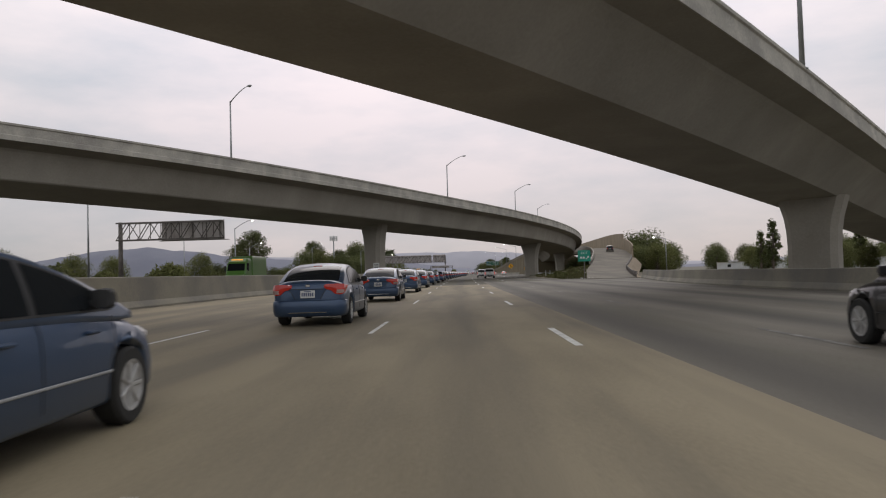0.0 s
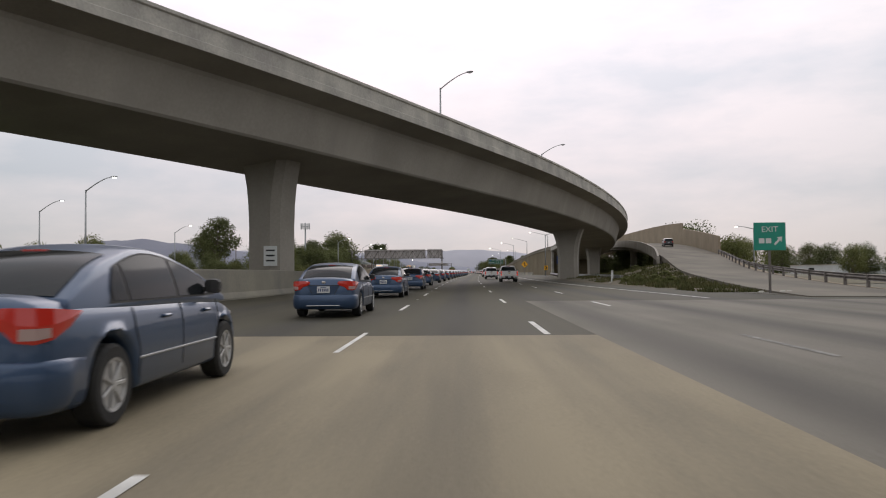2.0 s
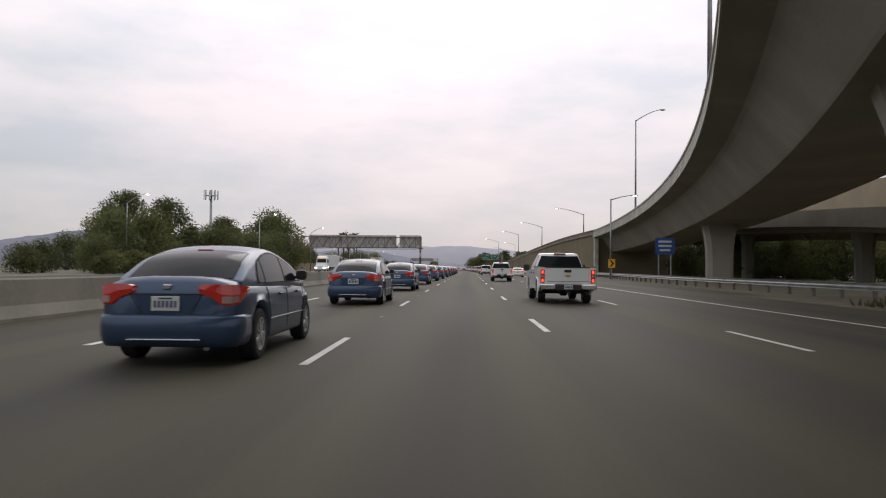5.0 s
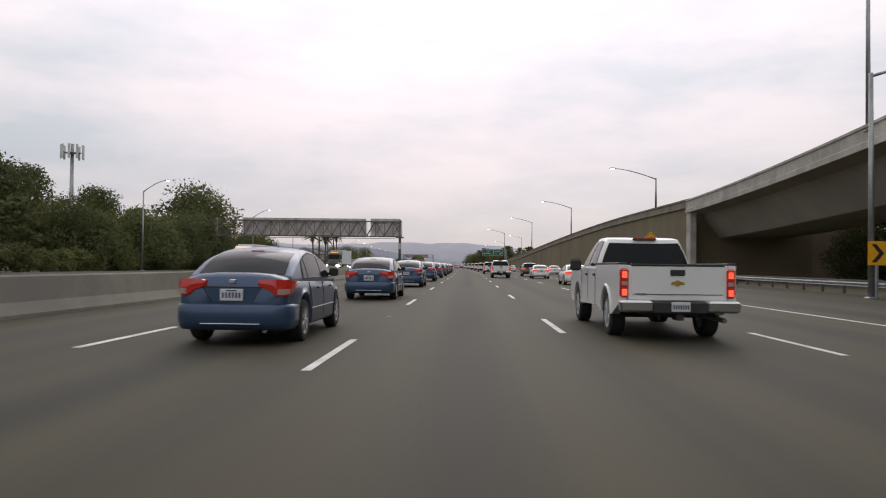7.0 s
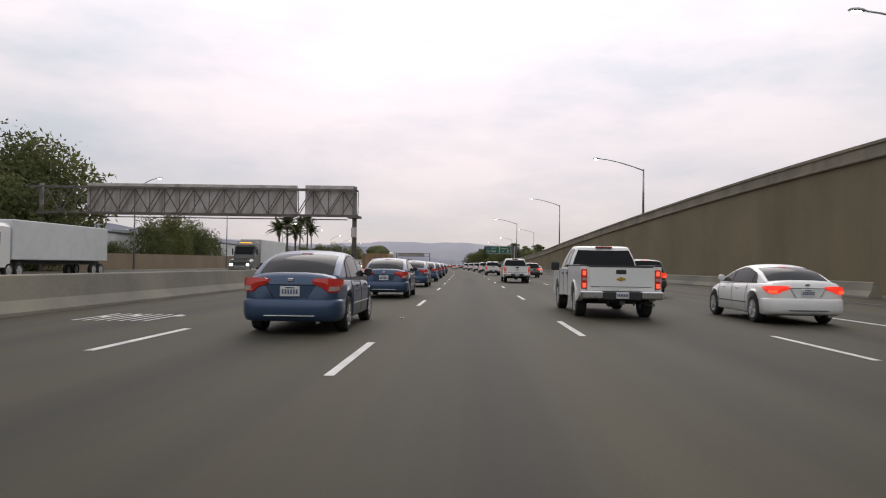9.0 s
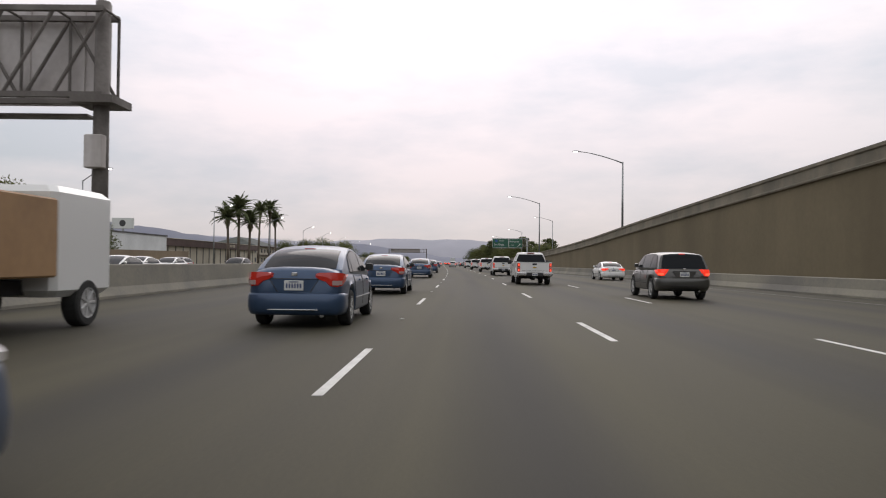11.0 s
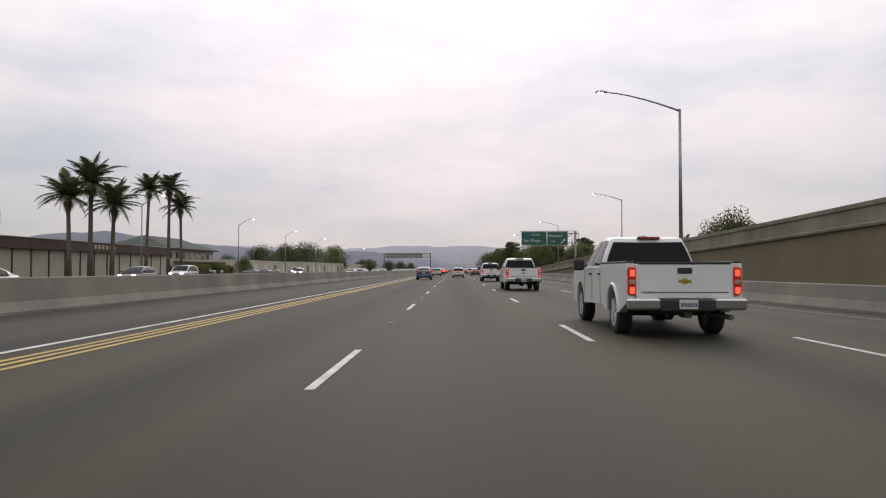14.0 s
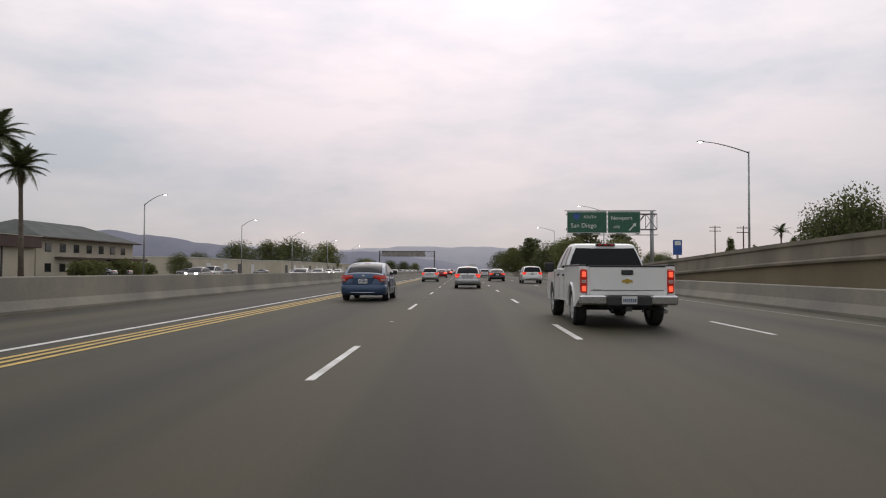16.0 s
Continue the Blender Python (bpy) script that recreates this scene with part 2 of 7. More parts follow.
M_SIGN_BACK = material("bare_aluminium_sign_back", (0.60, 0.56, 0.54), 0.6, 0.05, second=(0.46, 0.42, 0.40), scale=1.5, fine=5,
                       streak=((0.24, 0.20, 0.17), 1.2, 1.2, 0.2), bump=0.04)
M_GREEN_SIGN = material("green_sign_sheeting", (0.015, 0.085, 0.05), 0.4, second=(0.02, 0.105, 0.065), scale=1, fine=6, bump=0.02)
M_TEAL_SIGN = material("faded_green_sign_sheeting", (0.01, 0.22, 0.15), 0.4, second=(0.015, 0.27, 0.19), scale=1, fine=6, bump=0.02)
M_BLUE_SIGN = material("blue_sign_sheeting", (0.02, 0.07, 0.26), 0.4, second=(0.03, 0.09, 0.3), scale=1, fine=6, bump=0.02)
M_YELLOW_SIGN = material("yellow_sign_sheeting", (0.85, 0.42, 0.01), 0.4, second=(0.75, 0.36, 0.01), scale=1, fine=6, bump=0.02)
M_BLACK_SIGN = material("black_sign_ink", (0.012, 0.012, 0.012), 0.5, bump=0)
M_WHITE_SIGN = material("white_sign_ink", (0.60, 0.61, 0.59), 0.45, bump=0)
# distance haze is put into these base colours, paler on the farther ridge
M_RIDGE_A = material("far_hillside_haze_tint", (0.205, 0.21, 0.26), 1.0, second=(0.235, 0.24, 0.285), scale=120, fine=0.01, bump=0)
M_RIDGE_B = material("farther_hillside_haze_tint", (0.40, 0.395, 0.44), 1.0, second=(0.44, 0.43, 0.475), scale=160, fine=0.01, bump=0)
M_LAMP_GLOW = material("lit_street_lamp_lens", (0.9, 0.9, 0.85), 0.3, emission=(1.0, 0.93, 0.80), emit=20.0, bump=0)


# ---- helpers for building ----
def mesh_of(name, verts, faces, mat, smooth=False):
    me = bpy.data.meshes.new(name)
    me.from_pydata([tuple(v) for v in verts], [], faces)
    me.materials.append(mat)
    if smooth:
        me.polygons.foreach_set("use_smooth", [True] * len(me.polygons))
    me.update()
    return me


class Shape:
    """Gathers vertices and faces of one piece."""

    def __init__(self):
        self.v, self.f = [], []

    def add(self, verts, faces):
        o = len(self.v)
        self.v += [Vector(p) for p in verts]
        self.f += [tuple(i + o for i in f) for f in faces]
        return self

    def box(self, centre, size, turn=None, chamfer=0.0):
        hx, hy, hz = (s / 2 for s in size)
        if chamfer <= 0:
            pts = [Vector((x, y, z)) for z in (-hz, hz) for x, y in ((-hx, -hy), (hx, -hy), (hx, hy), (-hx, hy))]
            faces = [(3, 2, 1, 0), (4, 5, 6, 7), (0, 1, 5, 4), (1, 2, 6, 5), (2, 3, 7, 6), (3, 0, 4, 7)]
        else:
            c = min(chamfer, hx * 0.9, hy * 0.9, hz * 0.9)
            rings = [(-hz, c), (-hz + c, 0), (hz - c, 0), (hz, c)]
            pts, faces = [], []
            for z, k in rings:
                ax, ay = hx - k, hy - k
                e = c * 0.9
                pts += [Vector(p) for p in ((-ax + e, -ay, z), (ax - e, -ay, z), (ax, -ay + e, z), (ax, ay - e, z),
                                            (ax - e, ay, z), (-ax + e, ay, z), (-ax, ay - e, z), (-ax, -ay + e, z))]
            for r in range(3):
                for i in range(8):
                    faces.append((r * 8 + i, r * 8 + (i + 1) % 8, r * 8 + 8 + (i + 1) % 8, r * 8 + 8 + i))
            faces += [tuple(range(7, -1, -1)), tuple(range(24, 32))]
        if turn is not None:
            pts = [turn @ p for p in pts]
        c0 = Vector(centre)
        return self.add([p + c0 for p in pts], faces)

    def rod(self, a, b, r0, r1=None, seg=8, caps=True):
        a, b = Vector(a), Vector(b)
        r1 = r0 if r1 is None else r1
        d = (b - a).normalized()
        u = d.orthogonal().normalized()
        w = d.cross(u)
        ring = [(math.cos(2 * math.pi * i / seg), math.sin(2 * math.pi * i / seg)) for i in range(seg)]
        pts = [a + (u * c + w * s) * r0 for c, s in ring] + [b + (u * c + w * s) * r1 for c, s in ring]
        faces = [(i, (i + 1) % seg, seg + (i + 1) % seg, seg + i) for i in range(seg)]
        if caps:
            faces += [tuple(range(seg - 1, -1, -1)), tuple(range(seg, 2 * seg))]
        return self.add(pts, faces)

    def tube(self, path, radii, seg=8):
        path = [Vector(p) for p in path]
        n = len(path)
        pts, faces = [], []
        u = None
        for k in range(n):
            d = (path[min(k + 1, n - 1)] - path[max(k - 1, 0)]).normalized()
            u = d.orthogonal().normalized() if u is None else (u - d * u.dot(d)).normalized()
            w = d.cross(u)
            r = radii[k] if isinstance(radii, (list, tuple)) else radii
            pts += [path[k] + (u * math.cos(2 * math.pi * i / seg) + w * math.sin(2 * math.pi * i / seg)) * r for i in range(seg)]
        for k in range(n - 1):
            faces += [(k * seg + i, k * seg + (i + 1) % seg, k * seg + seg + (i + 1) % seg, k * seg + seg + i) for i in range(seg)]
        faces += [tuple(range(seg - 1, -1, -1)), tuple(range((n - 1) * seg, n * seg))]
        return self.add(pts, faces)

    def loft(self, rings, closed=True, caps=True):
        n = len(rings[0])
        pts = [p for r in rings for p in r]
        faces = []
        for k in range(len(rings) - 1):
            for i in range(n if closed else n - 1):
                j = (i + 1) % n
                faces.append((k * n + i, k * n + j, k * n + n + j, k * n + n + i))
        if caps:
            faces += [tuple(range(n - 1, -1, -1)), tuple(range((len(rings) - 1) * n, len(rings) * n))]
        return self.add(pts, faces)

    def lathe(self, profile, centre, axis="x", seg=20, caps=True):
        """profile: (along the axis, radius)."""
        c = Vector(centre)
        rings = []
        for a, r in profile:
            ring = []
            for i in range(seg):
                p, q = r * math.cos(2 * math.pi * i / seg), r * math.sin(2 * math.pi * i / seg)
                ring.append(c + Vector((a, p, q) if axis == "x" else (p, a, q) if axis == "y" else (p, q, a)))
            rings.append(ring)
        return self.loft(rings, True, caps)

    def mesh(self, name, mat, smooth=False):
        return mesh_of(name, self.v, self.f, mat, smooth)


def part(name, shape, mat, parent, label="", smooth=False):
    ob = new(name, shape.mesh(name, mat, smooth))
    ob.parent = parent
    return tagged(ob, label)


def thing(name, label, category, group="", at=None):
    ob = new(name)
    ob.empty_display_size = 0.3
    if at is not None:
        ob.matrix_world = at
    return tagged(ob, label, category, group)


def structure(name, shape, mat, label="", smooth=False, category=""):
    return tagged(new(name, shape.mesh(name, mat, smooth)), label, category, kind="structure")


def lerp_table(table, y):
    if y <= table[0][0]:
        return table[0][1]
    for (a, va), (b, vb) in zip(table, table[1:]):
        if y <= b:
            k = (y - a) / (b - a)
            return va + (vb - va) * k
    return table[-1][1]


def smooth_table(table, y):
    """Catmull-Rom through the table's points."""
    if y <= table[0][0] or y >= table[-1][0]:
        return lerp_table(table, y)
    i = next(k for k in range(len(table) - 1) if y <= table[k + 1][0])
    (y1, v1), (y2, v2) = table[i], table[i + 1]
    y0, v0 = table[max(i - 1, 0)]
    y3, v3 = table[min(i + 2, len(table) - 1)]
    m1 = (v2 - v0) / (y2 - y0) * (y2 - y1)
    m2 = (v3 - v1) / (y3 - y1) * (y2 - y1)
    s = (y - y1) / (y2 - y1)
    return (2 * s**3 - 3 * s**2 + 1) * v1 + (s**3 - 2 * s**2 + s) * m1 + (-2 * s**3 + 3 * s**2) * v2 + (s**3 - s**2) * m2


CENTRE = [(-200, 0.0), (0, 0.0), (90, -0.2), (170, 0.43), (250, 2.45), (330, 4.74), (410, 6.1), (490, 5.7), (570, 5.0), (700, 3.8), (1600, -4.5)]


def cx(y):
    """The road's run: x of the middle of the camera's lane."""
    return smooth_table(CENTRE, y)


def strip(offset_a, offset_b, y0, y1, z=0.0, step=6.0):
    """A ribbon that follows the road between two offsets (numbers or tables)."""
    s = Shape()
    n = max(1, int(math.ceil((y1 - y0) / step)))
    pts = []
    for k in range(n + 1):
        y = y0 + (y1 - y0) * k / n
        a = offset_a if isinstance(offset_a, (int, float)) else smooth_table(offset_a, y)
        b = offset_b if isinstance(offset_b, (int, float)) else smooth_table(offset_b, y)
        pts += [(cx(y) + a, y, z), (cx(y) + b, y, z)]
    return s.add(pts, [(2 * k, 2 * k + 1, 2 * k + 3, 2 * k + 2) for k in range(n)])


def road_surface(name, shape, mat, label):
    """A strip of road with its distance across and along the run kept as UVs, in metres."""
    ob = structure(name, shape, mat, label)
    me = ob.data
    uv = me.uv_layers.new(name="run")
    for lp in me.loops:
        co = me.vertices[lp.vertex_index].co
        uv.data[lp.index].uv = (co.x - cx(co.y), co.y)
    return ob


def sweep(path, section, caps=True):
    """A cross-section (across, up) carried along a path of (x, y, z)."""
    path = [Vector(p) for p in path]
    rings = []
    for k, p in enumerate(path):
        d = path[min(k + 1, len(path) - 1)] - path[max(k - 1, 0)]
        d.z = 0
        d.normalize()
        right = Vector((d.y, -d.x, 0))
        sec = section(k / (len(path) - 1)) if callable(section) else section
        rings.append([p + right * a + Vector((0, 0, b)) for a, b in sec])
    return Shape().loft(rings, True, caps)


# ---- ground and roads ----
gs = Shape()
ground_x = [-2400, -900, -300, -120, -60, 0, 60, 120, 300, 900, 2400]
ground_y = [-700, -200, 0, 150, 300, 450, 600, 800, 1200, 2200, 4200]
gs.add([(x, y, -0.06) for y in ground_y for x in ground_x],
       [(j * 11 + i, j * 11 + i + 1, j * 11 + i + 12, j * 11 + i + 11) for j in range(10) for i in range(10)])
structure("ground", gs, M_GROUND, "dusty grey-brown open ground beside the freeway")

LEFT_FACE = [(-120, -14.2), (45, -14.2), (62, -13.7), (90, -11.8), (115, -10.0), (150, -9.4), (220, -9.5), (292, -10.3), (350, -11.2), (400, -11.9), (460, -12.0), (1500, -12.0)]
RIGHT_EDGE = [(102, 21.5), (118, 18.5), (135, 15.0), (170, 14.5), (225, 17.5), (254, 20.0), (298, 20.6), (330, 17.0), (360, 15.0), (400, 12.9), (440, 10.6), (470, 9.9), (520, 10.4), (600, 11.0), (1500, 11.0)]
RIGHT_SOUTH = [(-120, 15.0), (40, 15.2), (62, 15.8), (77, 17.2), (90, 19.4), (102, 21.5)]
road_surface("road_concrete_lanes", strip(LEFT_FACE, 2.76, -120, 85.5), M_CONCRETE_ROAD, "tan worn concrete freeway lanes with dark wheel tracks")
road_surface("road_concrete_exit_lanes", strip(2.76, RIGHT_SOUTH, -120, 102), M_CONCRETE_EXIT, "grey worn concrete exit lanes with dark streaks")
road_surface("road_asphalt_lanes", strip(LEFT_FACE, 2.76, 85.5, 1500), M_ASPHALT, "dark grey asphalt freeway lanes")
road_surface("road_asphalt_outer_lanes", strip(2.76, RIGHT_EDGE, 102, 1500), M_ASPHALT, "dark grey asphalt outer lanes")
ONCOMING_IN = [(-120, -16.2), (45, -16.2), (62, -15.7), (90, -14.4), (115, -14.4), (150, -13.2), (220, -11.3), (292, -11.4), (350, -12.2), (400, -12.7), (1500, -12.7)]
road_surface("road_oncoming", strip(-46.5, ONCOMING_IN, -120, 1500, z=-0.004), M_ASPHALT, "grey asphalt oncoming carriageway")


MARKER = Shape().box((0, 0, 0.009), (0.09, 0.08, 0.02), chamfer=0.007).mesh("road_marker", M_WHITE_LINE)


def dashes(name, offset, first, y0, y1, mat, group, width=0.13, length=3.66, period=14.63, markers=False):
    base = None
    parent = tagged(new(name), label="row of worn white lane dashes", category="lane marking", kind="structure")
    k = 0
    while first + k * period < y1:
        y = first + k * period
        k += 1
        if y < y0:
            continue
        off = offset if isinstance(offset, (int, float)) else smooth_table(offset, y)
        ob = new("dash", strip(off - width / 2, off + width / 2, y, y + length, z=0.006, step=4).mesh("dash", mat))
        ob.parent = parent
        if markers:
            mk = new("road_marker", MARKER)
            mk.parent = parent
            mk.location = (cx(y + 9.1) + off, y + 9.1, 0.002)
    return parent


dashes("lane_line_left_south", -1.83, 28.02 - 14.63 * 3, -60, 78, M_WHITE_LINE, "", width=0.10)
dashes("lane_line_left", -1.85, 94.99 - 14.63, 86, 322, M_WHITE_LINE, "", width=0.12, markers=True)
dashes("lane_line_left_joint", -1.8, 82.5, 82, 84, M_WHITE_LINE, "", width=0.09)
dashes("lane_line_right_south", 1.83, 24.59 - 14.63 * 3, -60, 80, M_WHITE_LINE, "", width=0.13)
dashes("lane_line_right", 1.83, 100.3 - 14.63, 85, 322, M_WHITE_LINE, "", width=0.13)
dashes("lane_line_far_left_south", -5.9, 41.3 - 14.63 * 4, -60, 84, M_WHITE_LINE, "", width=0.10)
dashes("lane_line_far_left", -5.6, 97.0 - 14.63, 86, 340, M_WHITE_LINE, "", width=0.15)
dashes("lane_line_far_right_south", 5.48, 23.2 - 14.63 * 3, -60, 95, M_WORN_LINE, "", width=0.13)
dashes("lane_line_far_right", [(97, 5.32), (112, 5.62), (140, 5.56), (322, 5.54)], 97.2, 95, 322, M_WHITE_LINE, "", width=0.13)
dashes("lane_line_left_north", -1.86, 92.47 + 14.63 * 16, 322, 700, M_WHITE_LINE, "", width=0.105, markers=True)
dashes("lane_line_right_north", 1.83, 97.5 + 14.63 * 16, 322, 700, M_WHITE_LINE, "", width=0.125)
dashes("lane_line_far_right_north", [(330, 5.36), (390, 5.36), (448, 5.55), (495, 5.7), (600, 5.7)], 387.2 - 14.63 * 4, 322, 480, M_WHITE_LINE, "", width=0.12)
dashes("lane_line_far_right_ahead", 5.7, 493.8, 480, 700, M_WHITE_LINE, "", width=0.12)
for off in (-20.0, -23.7, -27.4, -31.1):
    dashes("lane_line_oncoming", off, -20.0 + off % 5, -20, 700, M_WHITE_LINE, "")
structure("edge_line_right", strip([(104, 10.9), (137, 9.8), (200, 9.4), (1500, 9.4)], [(104, 11.05), (137, 9.95), (200, 9.55), (1500, 9.55)], 104, 305, z=0.006), M_WHITE_LINE, "white painted edge line")
structure("edge_line_merge", strip([(240, 19.0), (288, 15.4), (303, 15.3), (350, 13.2), (400, 11.3), (460, 9.0), (1500, 9.3)], [(240, 19.15), (288, 15.55), (303, 15.45), (350, 13.35), (400, 11.45), (460, 9.15), (1500, 9.45)], 250, 700, z=0.006), M_WORN_LINE, "faint worn white shoulder line")
structure("carpool_line_white", strip(-6.98, -6.83, 364.5, 900, z=0.006), M_WHITE_LINE, "solid white carpool lane line")
for i, o in enumerate((-6.32, -6.08, -5.82)):
    structure("carpool_line_yellow", strip(o - 0.06, o + 0.06, 364.5, 900, z=0.006), M_YELLOW_LINE, "solid yellow carpool buffer line")


def diamond(y):
    s = Shape()
    x0 = cx(y) - 8.0
    for a, b in (((0, -1.5), (0.5, 0)), ((0.5, 0), (0, 1.5)), ((0, 1.5), (-0.5, 0)), ((-0.5, 0), (0, -1.5))):
        a, b = Vector((x0 + a[0], y + a[1], 0)), Vector((x0 + b[0], y + b[1], 0))
        d = (b - a).normalized()
        q = Vector((-d.y, d.x, 0)) * 0.09
        s.add([a - q + Vector((0, 0, .006)), b - q + Vector((0, 0, .006)), b + q + Vector((0, 0, .006)), a + q + Vector((0, 0, .006))], [(0, 1, 2, 3)])
    structure("carpool_diamond", s, M_WHITE_LINE, "white painted carpool diamond on the lane")


diamond(365.2)


def lane_word(y, x0, x1, letters):
    """Worn painted word that cannot be read: tall white bars."""
    word = tagged(new("lane_word"), "worn white word painted on the carpool lane", "lane marking", kind="structure")
    step = (x1 - x0) / letters
    for k in range(letters):
        for j, (a, b, c, d) in enumerate(((0.06, 0.0, 0.20, 2.2), (0.56, 0.0, 0.70, 2.2), (0.20, 1.0 + 0.5 * (k % 2), 0.56, 1.35 + 0.5 * (k % 2)))):
            if (k + j) % 5 == 4:
                continue
            u0, u1 = x0 + step * (k + a), x0 + step * (k + c)
            part("bar", strip(u0, u1, y + b, y + d, z=0.006, step=3), M_WHITE_LINE, word)


lane_word(215.9, -8.75, -6.75, 4)
lane_word(292.4, -8.7, -6.7, 4)


# ---- median barrier and other barriers ----
def barrier(name, face_table, y0, y1, height, side, mat, label, relative=True, step=6.0, cap=0.0):
    """A sloped-face concrete barrier; side -1: its face looks right, +1: its face looks left."""
    n = int((y1 - y0) / step)
    path = []
    for k in range(n + 1):
        y = y0 + (y1 - y0) * k / n
        path.append(((cx(y) if relative else 0) + smooth_table(face_table, y), y, 0))

    def sec(f):
        h = height(y0 + (y1 - y0) * f) if callable(height) else height
        pts = [(0, -0.05), (0, 0.08), (0.16, 0.34), (0.24, h - 0.03), (0.27, h), (0.44, h), (0.47, h - 0.03), (0.55, 0.34), (0.70, 0.08), (0.70, -0.05)]
        return [(side * a, b) for a, b in pts]
    return structure(name, sweep(path, sec), mat, label)


barrier("median_barrier", LEFT_FACE, -115, 1400, lambda y: lerp_table([(110, 1.42), (170, 0.92), (325, 0.92), (345, 1.05), (410, 1.03), (440, 0.99)], y), -1, M_BARRIER,
        "long stained grey concrete median barrier")
barrier("right_barrier_south", RIGHT_SOUTH, -115, 102, 0.95, 1, M_BARRIER, "tan concrete barrier beside the exit lanes")
barrier("right_barrier_north", [(312, 18.6), (330, 17.0), (360, 15.0), (400, 12.9), (440, 10.6), (470, 9.9), (520, 10.4), (600, 11.0), (1500, 11.0)],
        312, 1400, 0.76, 1, M_BARRIER, "light grey concrete barrier in front of the retaining wall")


# ---- curved connector bridges (one shared centre of curvature) ----
ARC_C = Vector((-319.17, 293.74, 0))


def arc(angle, radius, z=0.0, centre=ARC_C):
    a = radians(angle)
    return Vector((centre.x + radius * math.cos(a), centre.y + radius * math.sin(a), z))


def girder_bridge(name, label, radius, half, a0, a1, deck, tilt, depth, soffit_half, steps, centre=ARC_C, shift=0.0, rail=0.86):
    top = tagged(new(name), label, "bridge", kind="structure")

    def ring(a, sec):
        t, z = smooth_table(tilt, a), smooth_table(deck, a)
        return [arc(a, radius + u, z + t * u / half + v, centre) for u, v in sec]
    angles = [a0 + (a1 - a0) * k / steps for k in range(steps + 1)]
    web = half - 1.6
    box = [(-half, 0.0), (half, 0.0), (half, -0.28), (web, -0.55), (web - 0.12, -0.75), (shift + soffit_half + 0.12, -depth + 0.12), (shift + soffit_half, -depth),
           (shift - soffit_half, -depth), (shift - soffit_half - 0.12, -depth + 0.12), (-web + 0.25, -0.8), (-web, -0.55), (-half, -0.28)]
    part("girder", Shape().loft([ring(a, box) for a in angles]), M_BRIDGE, top, "grey concrete box girder with sloped webs")
    for sgn in (1, -1):
        e = half * sgn
        sec = [(e + 0.05 * sgn, -0.30), (e + 0.05 * sgn, 0.10), (e - 0.04 * sgn, 0.16), (e - 0.04 * sgn, rail - 0.22), (e + 0.05 * sgn, rail - 0.16), (e + 0.05 * sgn, rail),
               (e - 0.26 * sgn, rail), (e - 0.30 * sgn, 0.3), (e - 0.45 * sgn, 0.004), (e - 0.02 * sgn, 0.004), (e - 0.02 * sgn, -0.30)]
        part("parapet", Shape().loft([ring(a, sec) for a in angles]), M_PARAPET, top, "pale concrete parapet with a moulded top rail")
    return top


def pier(parent, centre, angle, z_top, base, top_w, thick, flare=2.6):
    """A column that flares towards its head; angle: of the wide side's normal along the deck."""
    d = Vector((-math.sin(radians(angle)), math.cos(radians(angle)), 0))
    r = Vector((math.cos(radians(angle)), math.sin(radians(angle)), 0))
    rings = []
    for z, k in [(-0.3, 0), (z_top - flare * 1.6, 0.0), (z_top - flare * 1.05, 0.10), (z_top - flare * 0.6, 0.34), (z_top - flare * 0.25, 0.68), (z_top + 0.25, 1.0)]:
        w = (base + (top_w - base) * k) / 2
        t = thick / 2
        c = 0.45
        ring = []
        for u, v in ((-w + c, -t), (w - c, -t), (w, -t + c), (w, t - c), (w - c, t), (-w + c, t), (-w, t - c), (-w, -t + c)):
            ring.append(Vector((centre[0], centre[1], z)) + r * u + d * v)
        rings.append(ring)
    return part("column", Shape().loft(rings), M_BRIDGE, parent, "flared concrete column")


DECK_B = [(-60, 14.2), (-45, 13.4), (-38, 12.6), (-31.6, 11.55), (-28, 11.0), (-24, 10.7), (-20, 10.4), (-14, 9.95), (-9, 9.4), (-4.3, 8.6), (0, 7.75), (2.2, 7.4)]
TILT_B = [(-60, 0.55), (-20, 0.5), (-9, 0.25), (2.2, 0.1)]
bridge_b = girder_bridge("connector_bridge", "long curved grey concrete connector bridge on flared columns", 353.3, 6.76, -62, 0.75, DECK_B, TILT_B, 3.05, 3.7, 90, shift=0.6, rail=1.1)
for a, base, head in ((-29.7, 2.7, 3.9), (-18.5, 2.9, 4.8), (-8.6, 2.7, 3.8), (-42.0, 2.7, 3.8), (-54.0, 2.7, 3.8)):
    c = arc(a, 353.3)
    pier(bridge_b, c, a, smooth_table(DECK_B, a) - 2.9, base, head, 2.2)
# the overpass runs almost straight, falling to the right
OVER_R = 1500.0
OVER_ANGLE = -40.7
OVER_C = Vector((0, 43.7, 0)) - (OVER_R - 2.6) * Vector((math.cos(radians(OVER_ANGLE)), math.sin(radians(OVER_ANGLE)), 0))
DECK_A = [(-46, 15.9), (-40.7, 10.75), (-38.0, 7.2), (-37.0, 6.2)]
bridge_a = girder_bridge("overpass_bridge", "curved grey concrete overpass bridge above the lanes", OVER_R, 6.4, -46, -36.6, DECK_A, [(-70, 0.15), (-22, 0.15)], 2.75, 2.6, 60, OVER_C)
for a in (-39.2, -42.6, -37.4):
    c = arc(a, OVER_R + 0.6, 0, OVER_C)
    pier(bridge_a, c, a, smooth_table(DECK_A, a) - 2.75, 3.6, 4.9, 2.4, 2.2)


